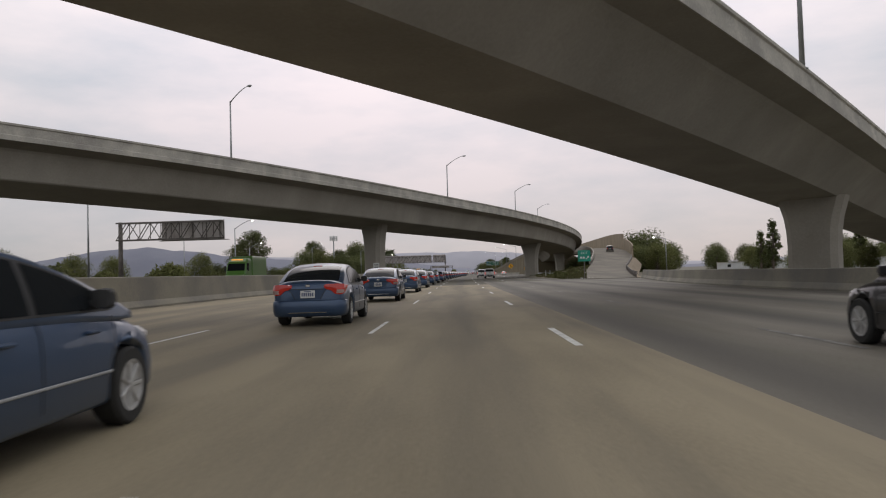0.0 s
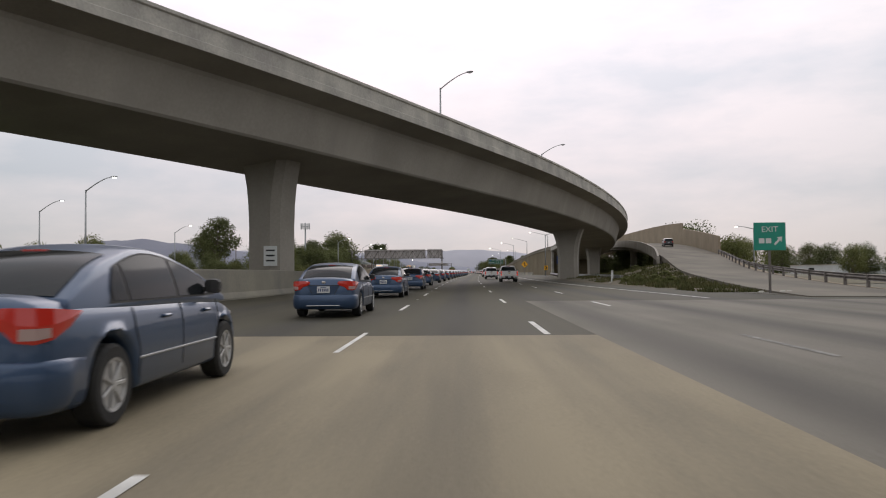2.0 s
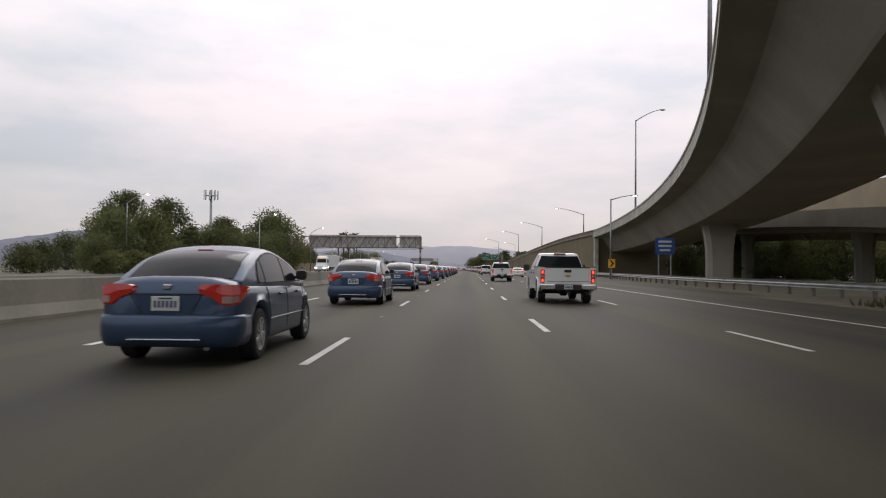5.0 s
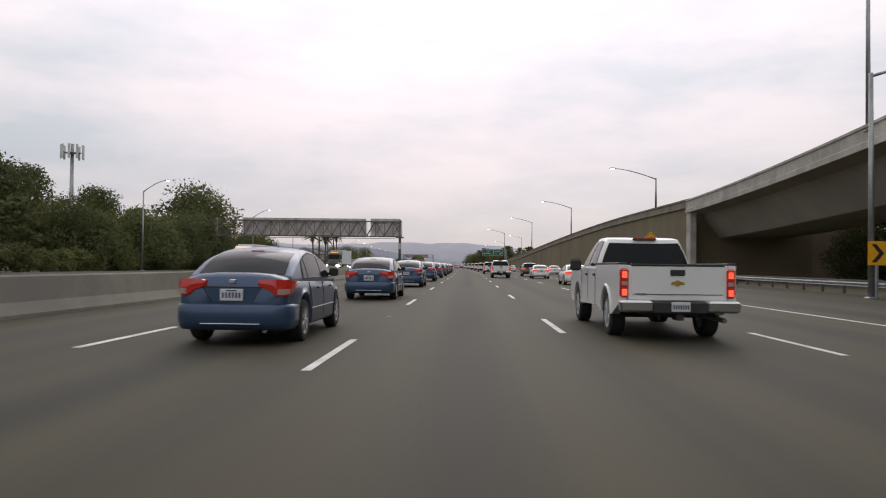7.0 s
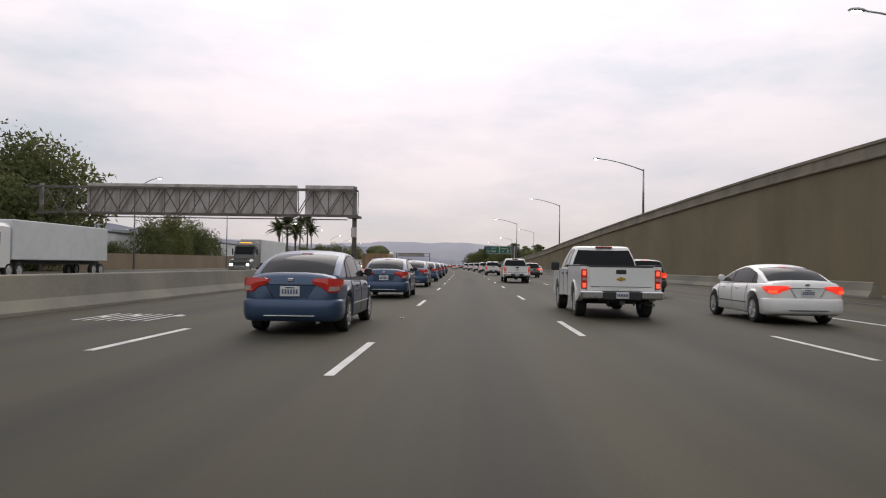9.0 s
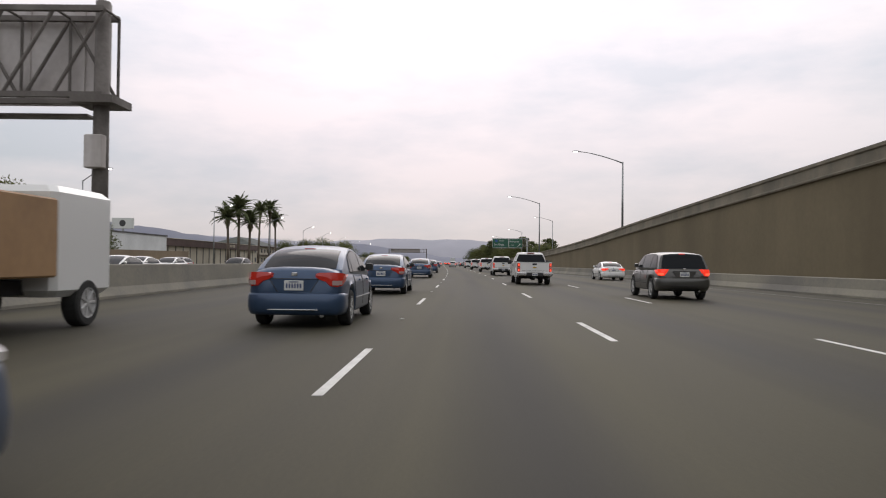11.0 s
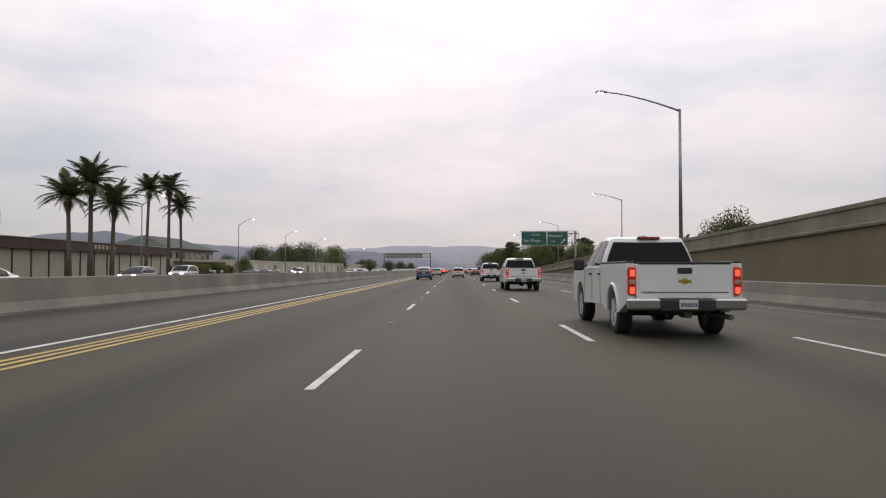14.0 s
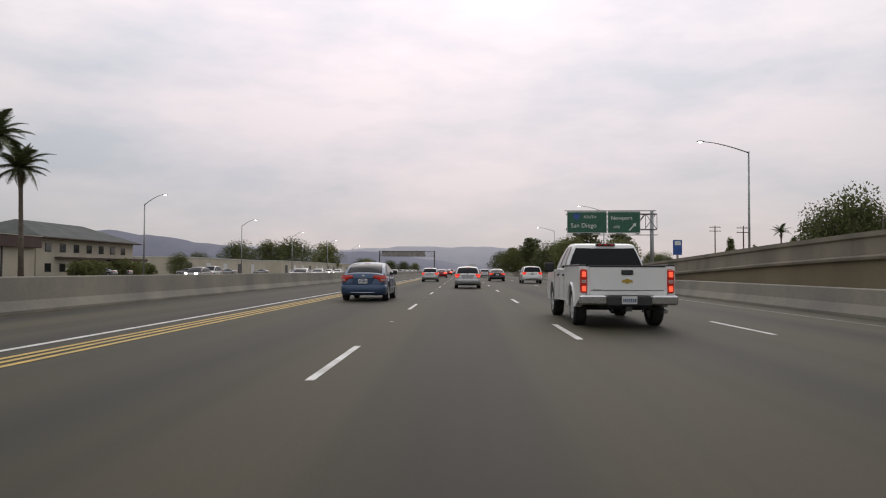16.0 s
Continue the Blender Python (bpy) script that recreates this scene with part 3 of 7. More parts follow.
# ---- retaining wall of the descending connector ----
def wall_x(y):
    return 27.9 - 0.0375 * (y - 298)


WALL_TOP = [(296, 8.85), (330, 8.5), (364, 7.5), (409, 5.7), (435, 4.5), (474, 3.3), (510, 2.6), (530, 2.0), (560, 1.3), (600, 0.9), (700, 0.85)]
n_seg = 60
wys = [298.6 + (640 - 298.6) * k / n_seg for k in range(n_seg + 1)]
wall = tagged(new("retaining_wall"), "tall brown-grey concrete retaining wall with a pale coping", "wall", kind="structure")
part("face", sweep([(wall_x(y), y, 0) for y in wys],
                   lambda f: [(0, -0.1), (0, smooth_table(WALL_TOP, 298.6 + 341.4 * f) - 1.0), (0.5, smooth_table(WALL_TOP, 298.6 + 341.4 * f) - 1.0), (0.5, -0.1)]), M_WALL, wall)
part("coping", sweep([(wall_x(y), y, smooth_table(WALL_TOP, y)) for y in wys],
                     [(-0.16, -1.02), (-0.19, -0.92), (-0.16, -0.87), (0.0, -0.84), (0.02, -0.24), (-0.07, -0.18), (-0.07, 0), (0.32, 0), (0.40, -1.0)]), M_COPING, wall, "pale concrete coping")
part("pilaster", Shape().box((wall_x(298) - 0.02, 298.0, 4.1), (0.7, 1.3, 8.4), chamfer=0.06), M_PARAPET, wall, "pale concrete pilaster at the wall's end")
# the roadway on top of the fill, its far parapet and the slope behind
part("roadway", sweep([(wall_x(y), y, smooth_table(WALL_TOP, y) - 0.9) for y in wys], [(0.45, 0), (12.6, 0.1), (12.6, -0.3), (0.45, -0.3)]), M_RAMP_ASPHALT, wall, "asphalt ramp roadway on the fill")
part("far_parapet", sweep([(wall_x(y), y, smooth_table(WALL_TOP, y) - 0.9) for y in wys], [(12.6, 0), (12.7, 0.86), (12.95, 0.86), (13.1, 0)]), M_PARAPET, wall)
part("fill_slope", sweep([(wall_x(y), y, 0) for y in wys],
                         lambda f: [(12.9, smooth_table(WALL_TOP, 298.6 + 341.4 * f) - 0.9), (13.6, smooth_table(WALL_TOP, 298.6 + 341.4 * f) - 0.9), (26, -0.1), (12.9, -0.1)]), M_DIRT, wall, "dry earth slope")
part("abutment", Shape().box((wall_x(299) + 6.9, 299.2, 3.7), (12.9, 0.8, 7.4)), M_WALL, wall, "shaded concrete abutment face")


# ---- exit ramp on the right ----
RAMP = [(92, 14.4, 0.02), (110, 17.8, 0.08), (128, 21.2, 0.45), (151, 25.9, 1.3), (186, 34.9, 3.5), (208, 39.3, 5.0), (230, 42.6, 6.5), (260, 46.0, 8.0), (300, 49.0, 9.0), (360, 51, 9.4)]


def ramp_at(y):
    return Vector((smooth_table([(a, b) for a, b, c in RAMP], y), y, smooth_table([(a, c) for a, b, c in RAMP], y)))


def ramp_left(y):
    """Where the ramp's left edge lies, from its middle."""
    return lerp_table([(104, -1.4), (130, -1.9), (160, -2.8), (192, -4.4), (360, -4.4)], y)


ramp = tagged(new("exit_ramp"), "rising pale concrete exit ramp with walled edges", "ramp", kind="structure")
rys = [104 + (360 - 104) * k / 64 for k in range(65)]
part("roadway", sweep([ramp_at(y) for y in rys], lambda f: [(ramp_left(104 + 256 * f), 0.012), (4.6, 0.012), (4.6, -0.5 - 1.1 * min(1, max(0, f * 3 - 0.6))), (ramp_left(104 + 256 * f), -0.5 - 1.1 * min(1, max(0, f * 3 - 0.6)))]), M_RAMP_ROAD, ramp, "pale worn concrete ramp roadway")
part("left_parapet", sweep([ramp_at(y) for y in rys if y > 176], lambda f: [(-4.75, -0.9), (-4.75, 0.25 + 0.6 * min(1, f * 12)), (-4.45, 0.25 + 0.6 * min(1, f * 12)), (-4.35, 0.02), (-4.35, -0.9)]), M_BRIDGE, ramp, "grey concrete parapet")
part("guard_rail", sweep([ramp_at(y) for y in rys if 100 < y < 189], [(4.50, 0.40), (4.58, 0.47), (4.50, 0.55), (4.50, 0.59), (4.58, 0.67), (4.50, 0.75), (4.56, 0.77), (4.64, 0.67), (4.57, 0.57), (4.64, 0.47), (4.56, 0.39)]), M_DARK_STEEL, ramp, "weathered steel rail along the ramp")
rail_post = Shape().box((0, 0, 0.2), (0.16, 0.16, 1.1), chamfer=0.01).mesh("rail_post", M_DARK_STEEL)
for y in range(106, 188, 4):
    ob = new("rail_post", rail_post)
    ob.parent = ramp
    ob.location = ramp_at(y) + Vector((4.62, 0, 0))
part("ramp_edge", sweep([ramp_at(y) for y in rys if 100 < y < 189], [(4.58, -1.5), (4.58, 0.03), (5.3, -0.02), (6.6, -1.5)]), M_DIRT, ramp, "dirt shoulder of the ramp")
part("right_wall_mid", sweep([ramp_at(y) for y in rys if 185 < y < 233], lambda f: [(4.6, -2.5), (4.6, 2.8 + 0.6 * f), (4.9, 2.8 + 0.6 * f), (4.95, -2.5)]), M_TAN_CONCRETE, ramp, "tan concrete wall along the ramp")
part("right_wall_high", sweep([ramp_at(y) for y in rys if y > 229], lambda f: [(4.58, -2.5), (4.58, 4.7 - 1.2 * f), (4.92, 4.7 - 1.2 * f), (4.95, -2.5)]), M_TAN_CONCRETE, ramp, "tall tan concrete wall along the ramp")
for y in (196.0, 236.0, 276.0):
    c = ramp_at(y)
    pier(ramp, (c.x, c.y), -12, c.z - 1.5, 1.8, 2.6, 1.6, 1.4)

# earth mound between the freeway and the ramp
ms = Shape()
cols, rows_n = 14, 26
for j in range(rows_n + 1):
    y = 106 + (196 - 106) * j / rows_n
    r = ramp_at(y)
    x_in, x_out = cx(y) + lerp_table([(106, 15.6), (120, 13.6), (135, 13.0), (196, 13.5)], y), r.x + ramp_left(y) + 0.2
    if y < 116:
        x_out = max(x_in + 0.4, x_out)
    fade = max(0.0, min(1.0, (192 - y) / 22))
    for i in range(cols + 1):
        u = i / cols
        x = x_in + (x_out - x_in) * u
        z = (r.z - 0.25) * (u ** 1.3) * fade + 0.5 * noise.noise(Vector((x * 0.25, y * 0.2, 3))) * u * (1 - u) * 3 * fade + 0.02 * (u > 0)
        ms.add([(x, y, z if u > 0 else 0.01)], [])
w1 = cols + 1
ms.f = [(j * w1 + i, j * w1 + i + 1, (j + 1) * w1 + i + 1, (j + 1) * w1 + i) for j in range(rows_n) for i in range(cols)]
structure("earth_mound", ms, M_BANK, "dry earth bank with scrub between road and ramp", smooth=True)

# dirt verge under the connector
structure("verge", strip([(135, 14.9), (170, 14.4), (225, 17.4), (254, 19.9), (298, 20.5)], [(135, 60), (298, 60)], 135, 298, z=-0.02), M_VERGE, "weedy dirt verge under the bridge")


# ---- far hills ----
def ridge(name, y, base, amp, seed, mat, x0=-2600, x1=2600):
    s = Shape()
    n = 160
    for k in range(n + 1):
        x = x0 + (x1 - x0) * k / n
        h = base(x) + amp * noise.fractal(Vector((x * 0.0022, seed, 0)), 0.8, 2.1, 5)
        s.add([(x, y, -5), (x, y + 60, h * 0.55), (x, y + 220, max(h, 1))], [])
    s.f = [(3 * k + r, 3 * k + 3 + r, 3 * k + 4 + r, 3 * k + 1 + r) for k in range(n) for r in (0, 1)]
    structure(name, s, mat, "hazy blue-grey hills on the horizon", smooth=True)


# both ridges carry their haze in the material colour
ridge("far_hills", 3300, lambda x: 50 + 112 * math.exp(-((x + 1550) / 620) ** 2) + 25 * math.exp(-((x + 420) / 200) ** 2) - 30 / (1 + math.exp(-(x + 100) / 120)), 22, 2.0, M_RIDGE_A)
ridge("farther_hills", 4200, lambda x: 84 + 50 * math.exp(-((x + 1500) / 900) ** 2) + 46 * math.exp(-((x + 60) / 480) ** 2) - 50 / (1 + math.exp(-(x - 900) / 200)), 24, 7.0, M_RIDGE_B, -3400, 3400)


# ---- street furniture ----
def street_lamp(x, y, z0, elbow, arm, label="galvanised street lamp with a curved mast arm", lit=True, z_base=0.0, rise=1.6):
    """A pole up to the elbow height and an arm (dx, dy) that rises to the lamp head."""
    t = thing("street_lamp", label, "street lamp", "street lamps", pose(x, y, z0))
    h = elbow - z0
    part("pole", Shape().rod((0, 0, 0), (0, 0, h + 0.15), 0.14, 0.09, 10), M_STEEL, t, smooth=True)
    part("base_plate", Shape().box((0, 0, 0.05), (0.45, 0.45, 0.1), chamfer=0.03), M_STEEL, t)
    d = Vector((arm[0], arm[1], 0))
    pts = [Vector((0, 0, h)) + d * k + Vector((0, 0, rise * (1 - (1 - k) ** 1.5))) for k in (0, 0.15, 0.3, 0.5, 0.7, 0.85, 1)]
    part("arm", Shape().tube(pts, [0.075, 0.07, 0.065, 0.06, 0.055, 0.05, 0.05], 8), M_STEEL, t, smooth=True)
    e = pts[-1]
    u = d.normalized()
    head = Shape()
    ang = math.atan2(u.y, u.x)
    turn = Matrix.Rotation(ang, 3, "Z")
    head.loft([[e + turn @ Vector((a, b * w, c * w)) for b, c in ((-0.17, 0.02), (-0.1, 0.12), (0.1, 0.12), (0.17, 0.02), (0.12, -0.05), (-0.12, -0.05))]
               for a, w in ((-0.1, 0.35), (0.1, 0.8), (0.4, 1.0), (0.7, 0.8), (0.8, 0.35))])
    hd = part("lamp_head", head, M_STEEL, t)
    part("lens", Shape().box(e + turn @ Vector((0.42, 0, -0.08)), (0.42, 0.24, 0.09), turn.to_3x3() if False else turn, 0.03), M_LAMP_GLOW if lit else M_STEEL, hd,
         "glowing lens" if lit else "")
    return t


# lamps along the oncoming side
for y, off, zt in ((157, -44.3, 11.0), (100, -44.0, 11.0), (180, -63.4, 10.6), (233, -65.0, 10.2), (285, -58.2, 11.8), (324, -46.6, 11.3), (381, -46.9, 11.3), (428, -48.2, 11.0), (485, -49.1, 10.8),
                   (539, -50.4, 11.5), (599, -52.3, 11.8), (665, -56.0, 12.2), (725, -57.0, 12.2), (790, -57.0, 12.2), (860, -57.0, 12.2)):
    street_lamp(cx(y) + off, y, -0.06, zt, (3.2, -0.4))
# lamps on the connector's wall
for x, y, zt in ((27.8, 313, 12.6), (25.6, 364.5, 12.8), (24.55, 423, 13.3), (21.0, 474.7, 12.5)):
    street_lamp(x + 0.45, y, smooth_table(WALL_TOP, y) - 0.02, zt, (-5.3, -0.5), rise=1.25)
street_lamp(36.1, 561.5, 0.0, 14.2, (-5.0, -0.5), rise=1.15)
street_lamp(34.5, 640, 0.0, 14.0, (-5.0, -0.5), rise=1.15)
street_lamp(33, 720, 0.0, 14.0, (-5.0, -0.5), rise=1.15)
street_lamp(20.4, 251.0, -0.03, 9.9, (2.6, 0.2), rise=0.6)
street_lamp(53.4, 207.7, -0.06, 8.6, (-2.8, -0.3), rise=0.5)
# lamps on the connector's inner parapet
for a, tall in ((-39.2, 10.9), (-33.0, 11.6), (-23.9, 10.9), (-16.15, 10.9), (-5.4, 13.0)):
    c = arc(a, 353.3 - 6.6)
    n = arc(a, 353.3 + 6) - c
    n.normalize()
    street_lamp(c.x, c.y, smooth_table(DECK_B, a) - 0.4 + 0.9, smooth_table(DECK_B, a) + tall, (n.x * 3.2, n.y * 3.2), lit=False, rise=1.5,
                label="galvanised lamp post on the bridge parapet, unlit")
c = arc(-40.07, OVER_R + 6.25, 0, OVER_C)
street_lamp(c.x, c.y, smooth_table(DECK_A, -40.07) + 0.9, smooth_table(DECK_A, -40.07) + 9.0, (-2.0, 2.2), lit=False, label="galvanised lamp post on the overpass parapet, unlit")


def lettering(text, size, mat, m, parent, name="lettering", align="LEFT"):
    cu = bpy.data.curves.new("lettering", "FONT")
    cu.body, cu.size, cu.extrude, cu.align_x = text, size, 0.004, align
    tmp = bpy.data.objects.new("lettering", cu)
    scene.collection.objects.link(tmp)
    bpy.context.view_layer.update()
    me = bpy.data.meshes.new_from_object(tmp.evaluated_get(bpy.context.evaluated_depsgraph_get()))
    bpy.data.objects.remove(tmp)
    me.materials.clear()
    me.materials.append(mat)
    ob = new(name, me)
    ob.parent = parent
    ob.matrix_basis = m
    return ob


FACE = Matrix.Rotation(radians(90), 4, "X")   # writing that looks back along the road


def truss(t, x0, x1, z0, z1, depth, bays, y=0.0, r=0.09):
    """A box truss between x0 and x1: two chord pairs and diagonals, each member a part."""
    for yy in (y, y + depth):
        for z in (z0, z1):
            part("chord", Shape().box(((x0 + x1) / 2, yy, z), (abs(x1 - x0), r * 2, r * 2)), M_DARK_STEEL, t)
    step = (x1 - x0) / bays
    for k in range(bays):
        a, b = x0 + step * k, x0 + step * (k + 1)
        up = k % 2 == 0
        part("diagonal", Shape().rod((a, y, z0 if up else z1), (b, y, z1 if up else z0), r * 0.7, seg=6), M_DARK_STEEL, t)
        part("diagonal", Shape().rod((a, y + depth, z0), (b, y + depth, z1), r * 0.7, seg=6), M_DARK_STEEL, t)
        part("vertical", Shape().rod((b, y, z0), (b, y, z1), r * 0.6, seg=6), M_DARK_STEEL, t)
        part("tie", Shape().rod((b, y, z1), (b, y + depth, z1), r * 0.5, seg=6), M_DARK_STEEL, t)


# sign bridge over the oncoming lanes: bare panel backs towards the road
g = thing("sign_bridge", "weathered steel sign bridge with bare grey sign backs", "sign gantry", at=pose(-7.4, 359.8, 0.45))
truss(g, -36.5, 0.3, 6.15, 9.0, -1.1, 22, 0.0)
for x in (0.0, -35.0):
    post = part("post", Shape().rod((x, -0.55, -0.5), (x, -0.55, 9.4), 0.28, 0.24, 12), M_DARK_STEEL, g, smooth=True)
    part("cap_beam", Shape().box((x, -0.55, 6.0), (1.4, 1.5, 0.25)), M_DARK_STEEL, g)
for x0, x1, z0, z1 in ((-30.3, -6.6, 6.0, 9.55), (-5.7, -0.1, 6.05, 9.6)):
    part("sign_panel", Shape().box(((x0 + x1) / 2, 0.30, (z0 + z1) / 2), (x1 - x0, 0.06, z1 - z0)), M_SIGN_BACK, g, "bare streaked aluminium sign back")
    k = x0 + 0.9
    while k < x1:
        part("stiffener", Shape().box((k, 0.22, (z0 + z1) / 2), (0.09, 0.10, z1 - z0 - 0.1)), M_SIGN_BACK, g)
        k += 1.9
part("walkway", Shape().box((-18.0, 0.9, 5.8), (34.0, 0.8, 0.07)), M_DARK_STEEL, g)
part("junction_box", Shape().box((0.0, -0.95, 4.3), (0.6, 0.35, 1.1), chamfer=0.03), M_SIGN_BACK, g)

# cantilever sign south of it
g = thing("cantilever_sign", "rusty steel cantilever sign structure seen from behind", "sign gantry", at=pose(-31.2, 110.2, 0))
truss(g, -14.0, 0.0, 6.7, 8.95, -0.9, 10)
part("post", Shape().rod((-13.6, -0.45, 0), (-13.6, -0.45, 9.1), 0.32, 0.26, 12), M_DARK_STEEL, g, smooth=True)
part("sign_panel", Shape().box((-4.2, 0.28, 7.85), (8.4, 0.06, 2.6)), M_SIGN_BACK, g, "bare dark sign back")
for k in range(5):
    part("stiffener", Shape().box((-7.8 + k * 1.8, 0.2, 7.85), (0.09, 0.1, 2.5)), M_DARK_STEEL, g)
part("walkway", Shape().box((-4.2, 0.8, 6.55), (9.2, 0.7, 0.06)), M_DARK_STEEL, g)

# far sign bridge
g = thing("sign_bridge", "distant dark sign bridge across the oncoming lanes", "sign gantry", at=pose(-9.0, 790, 0))
truss(g, -23, 0, 7.2, 9.2, -1.0, 12)
for x in (0.0, -23.0):
    part("post", Shape().rod((x, -0.5, 0), (x, -0.5, 9.4), 0.26, seg=10), M_DARK_STEEL, g)
part("sign_panel", Shape().box((-13, 0.3, 8.2), (18, 0.06, 2.4)), M_SIGN_BACK, g)

# green guide sign ahead
g = thing("guide_sign", "large green overhead guide sign on a steel post", "road sign", at=pose(18.9, 581.5, 0, 0, 0, -2))
truss(g, 0.0, 12.2, 6.9, 9.0, 0.9, 8, 0.25, 0.07)
part("post", Shape().rod((11.6, 0.7, 0), (11.6, 0.7, 9.4), 0.27, 0.24, 12), M_STEEL, g, smooth=True)
part("frame", Shape().box((5.9, 0.16, 9.44), (12.3, 0.1, 0.12)), M_STEEL, g)
part("walkway", Shape().box((6.0, -0.5, 6.1), (12.2, 0.8, 0.07)), M_DARK_STEEL, g)
for x0, x1 in ((0.05, 5.45), (5.55, 9.95)):
    pn = part("sign_panel", Shape().box(((x0 + x1) / 2, 0.1, 7.85), (x1 - x0, 0.06, 3.0), chamfer=0.02), M_GREEN_SIGN, g, "green panel with white lettering")
    for a, b, c, d in ((x0, x1, 6.40, 6.46), (x0, x1, 9.24, 9.30), (x0, x0 + 0.06, 6.46, 9.24), (x1 - 0.06, x1, 6.46, 9.24)):
        part("border", Shape().box(((a + b) / 2, 0.066, (c + d) / 2), (b - a, 0.012, d - c)), M_WHITE_SIGN, pn)
part("shield", Shape().loft([[Vector((1.35 + u * 0.42, yy, 8.60 + v * 0.42)) for u, v in ((-1, 0.9), (0, 1.05), (1, 0.9), (1, 0), (0.6, -0.7), (0, -1.1), (-0.6, -0.7), (-1, 0))] for yy in (0.064, 0.05)]), M_BLUE_SIGN, g, "route shield")
lettering("SOUTH", 0.52, M_WHITE_SIGN, Matrix.Translation((2.3, 0.06, 8.42)) @ FACE, g)
lettering("San Diego", 0.86, M_WHITE_SIGN, Matrix.Translation((0.55, 0.06, 7.15)) @ FACE, g)
lettering("Newport", 0.78, M_WHITE_SIGN, Matrix.Translation((5.95, 0.06, 8.2)) @ FACE, g)
lettering("AVE", 0.52, M_WHITE_SIGN, Matrix.Translation((6.3, 0.06, 7.05)) @ FACE, g)
part("arrow", Shape().add([(8.35, 0.06, 6.8), (8.5, 0.06, 6.7), (9.15, 0.06, 7.4), (9.3, 0.06, 7.25), (9.4, 0.06, 7.75), (8.9, 0.06, 7.65), (9.03, 0.06, 7.52)], [(0, 1, 2, 3, 4, 5, 6)]), M_WHITE_SIGN, g, "white arrow")
for x in (1.5, 4.2, 7.0, 9.4):
    part("sign_lamp", Shape().box((x, -0.75, 6.25), (0.5, 0.25, 0.16), chamfer=0.04), M_STEEL, g)


def post_sign(name, label, x, y, z_mid, w, h, mat, posts=(0.0,), turn=0.0, z0=0.0):
    t = thing(name, label, "road sign", at=pose(x, y, z0, 0, 0, turn))
    for p in posts:
        part("post", Shape().box((p, 0.07, (z_mid + h * 0.4) / 2), (0.10, 0.12, z_mid + h * 0.4), chamfer=0.01), M_STEEL if mat is not M_TEAL_SIGN else M_DARK_STEEL, t)
    part("panel", Shape().box((0, 0, z_mid), (w, 0.03, h), chamfer=0.008), mat, t)
    return t


# exit sign in the gore
t = post_sign("exit_sign", "teal green exit sign on a wooden post in the gore", 16.0, 110.0, 2.95, 1.65, 1.45, M_TEAL_SIGN)
lettering("EXIT", 0.42, M_WHITE_SIGN, Matrix.Translation((0, -0.02, 3.18)) @ FACE, t, align="CENTER")
for k in range(2):
    part("text_bar", Shape().box((-0.42 + k * 0.35, -0.02, 2.72), (0.28, 0.006, 0.26)), M_WHITE_SIGN, t)
part("arrow", Shape().add([(0.20, -0.02, 2.55), (0.28, -0.02, 2.48), (0.52, -0.02, 2.74), (0.60, -0.02, 2.66), (0.64, -0.02, 2.94), (0.36, -0.02, 2.90), (0.44, -0.02, 2.82)], [(0, 1, 2, 3, 4, 5, 6)]), M_WHITE_SIGN, t)
for k, (dx, dy, r) in enumerate(((0.5, -0.3, 0.22), (-0.4, 0.2, 0.18), (1.0, 0.1, 0.2))):
    s = Shape()
    s.loft([[Vector((16.0 + dx + math.cos(a * 0.9) * r * w, 110 + dy + math.sin(a * 0.9) * r * w, z * r)) for a in range(7)] for z, w in ((-0.3, 0.9), (0.2, 1.0), (0.55, 0.7), (0.7, 0.3))])
    tagged(new("stone", s.mesh("stone", M_PARAPET)), "pale rough stone at the sign's foot", "stone", "stones at the exit sign")

# yellow merge sign
t = thing("merge_sign", "yellow diamond merge sign on a wooden post", "road sign", at=pose(17.5, 276.0, 0))
part("post", Shape().box((0, 0.08, 1.55), (0.12, 0.14, 3.1), chamfer=0.015), M_DARK_STEEL, t)
sq = 0.93
pn = part("panel", Shape().loft([[Vector((u * sq, yy, 3.1 + v * sq)) for u, v in ((0.06, 1), (1, 0.06), (1, -0.06), (0.06, -1), (-0.06, -1), (-1, -0.06), (-1, 0.06), (-0.06, 1))] for yy in (0.0, 0.03)]), M_YELLOW_SIGN, t)
arrow = Shape()
arrow.add([(-0.09, -0.012, 2.62), (0.09, -0.012, 2.62), (0.09, -0.012, 3.3), (0.27, -0.012, 3.26), (0.0, -0.012, 3.68), (-0.27, -0.012, 3.26), (-0.09, -0.012, 3.3)], [(0, 1, 2, 3, 4, 5, 6)])
arrow.add([(0.30, -0.012, 2.58), (0.44, -0.012, 2.66), (0.10, -0.012, 3.12), (0.10, -0.012, 2.90)], [(0, 1, 2, 3)])
part("symbol", arrow, M_BLACK_SIGN, pn, "black merging arrow")
for a, b in (((0, 0.9), (0.9, 0)), ((0.9, 0), (0, -0.9)), ((0, -0.9), (-0.9, 0)), ((-0.9, 0), (0, 0.9))):
    part("border", Shape().rod((a[0] * 0.96, -0.006, 3.1 + a[1] * 0.96), (b[0] * 0.96, -0.006, 3.1 + b[1] * 0.96), 0.012, seg=4), M_BLACK_SIGN, pn)
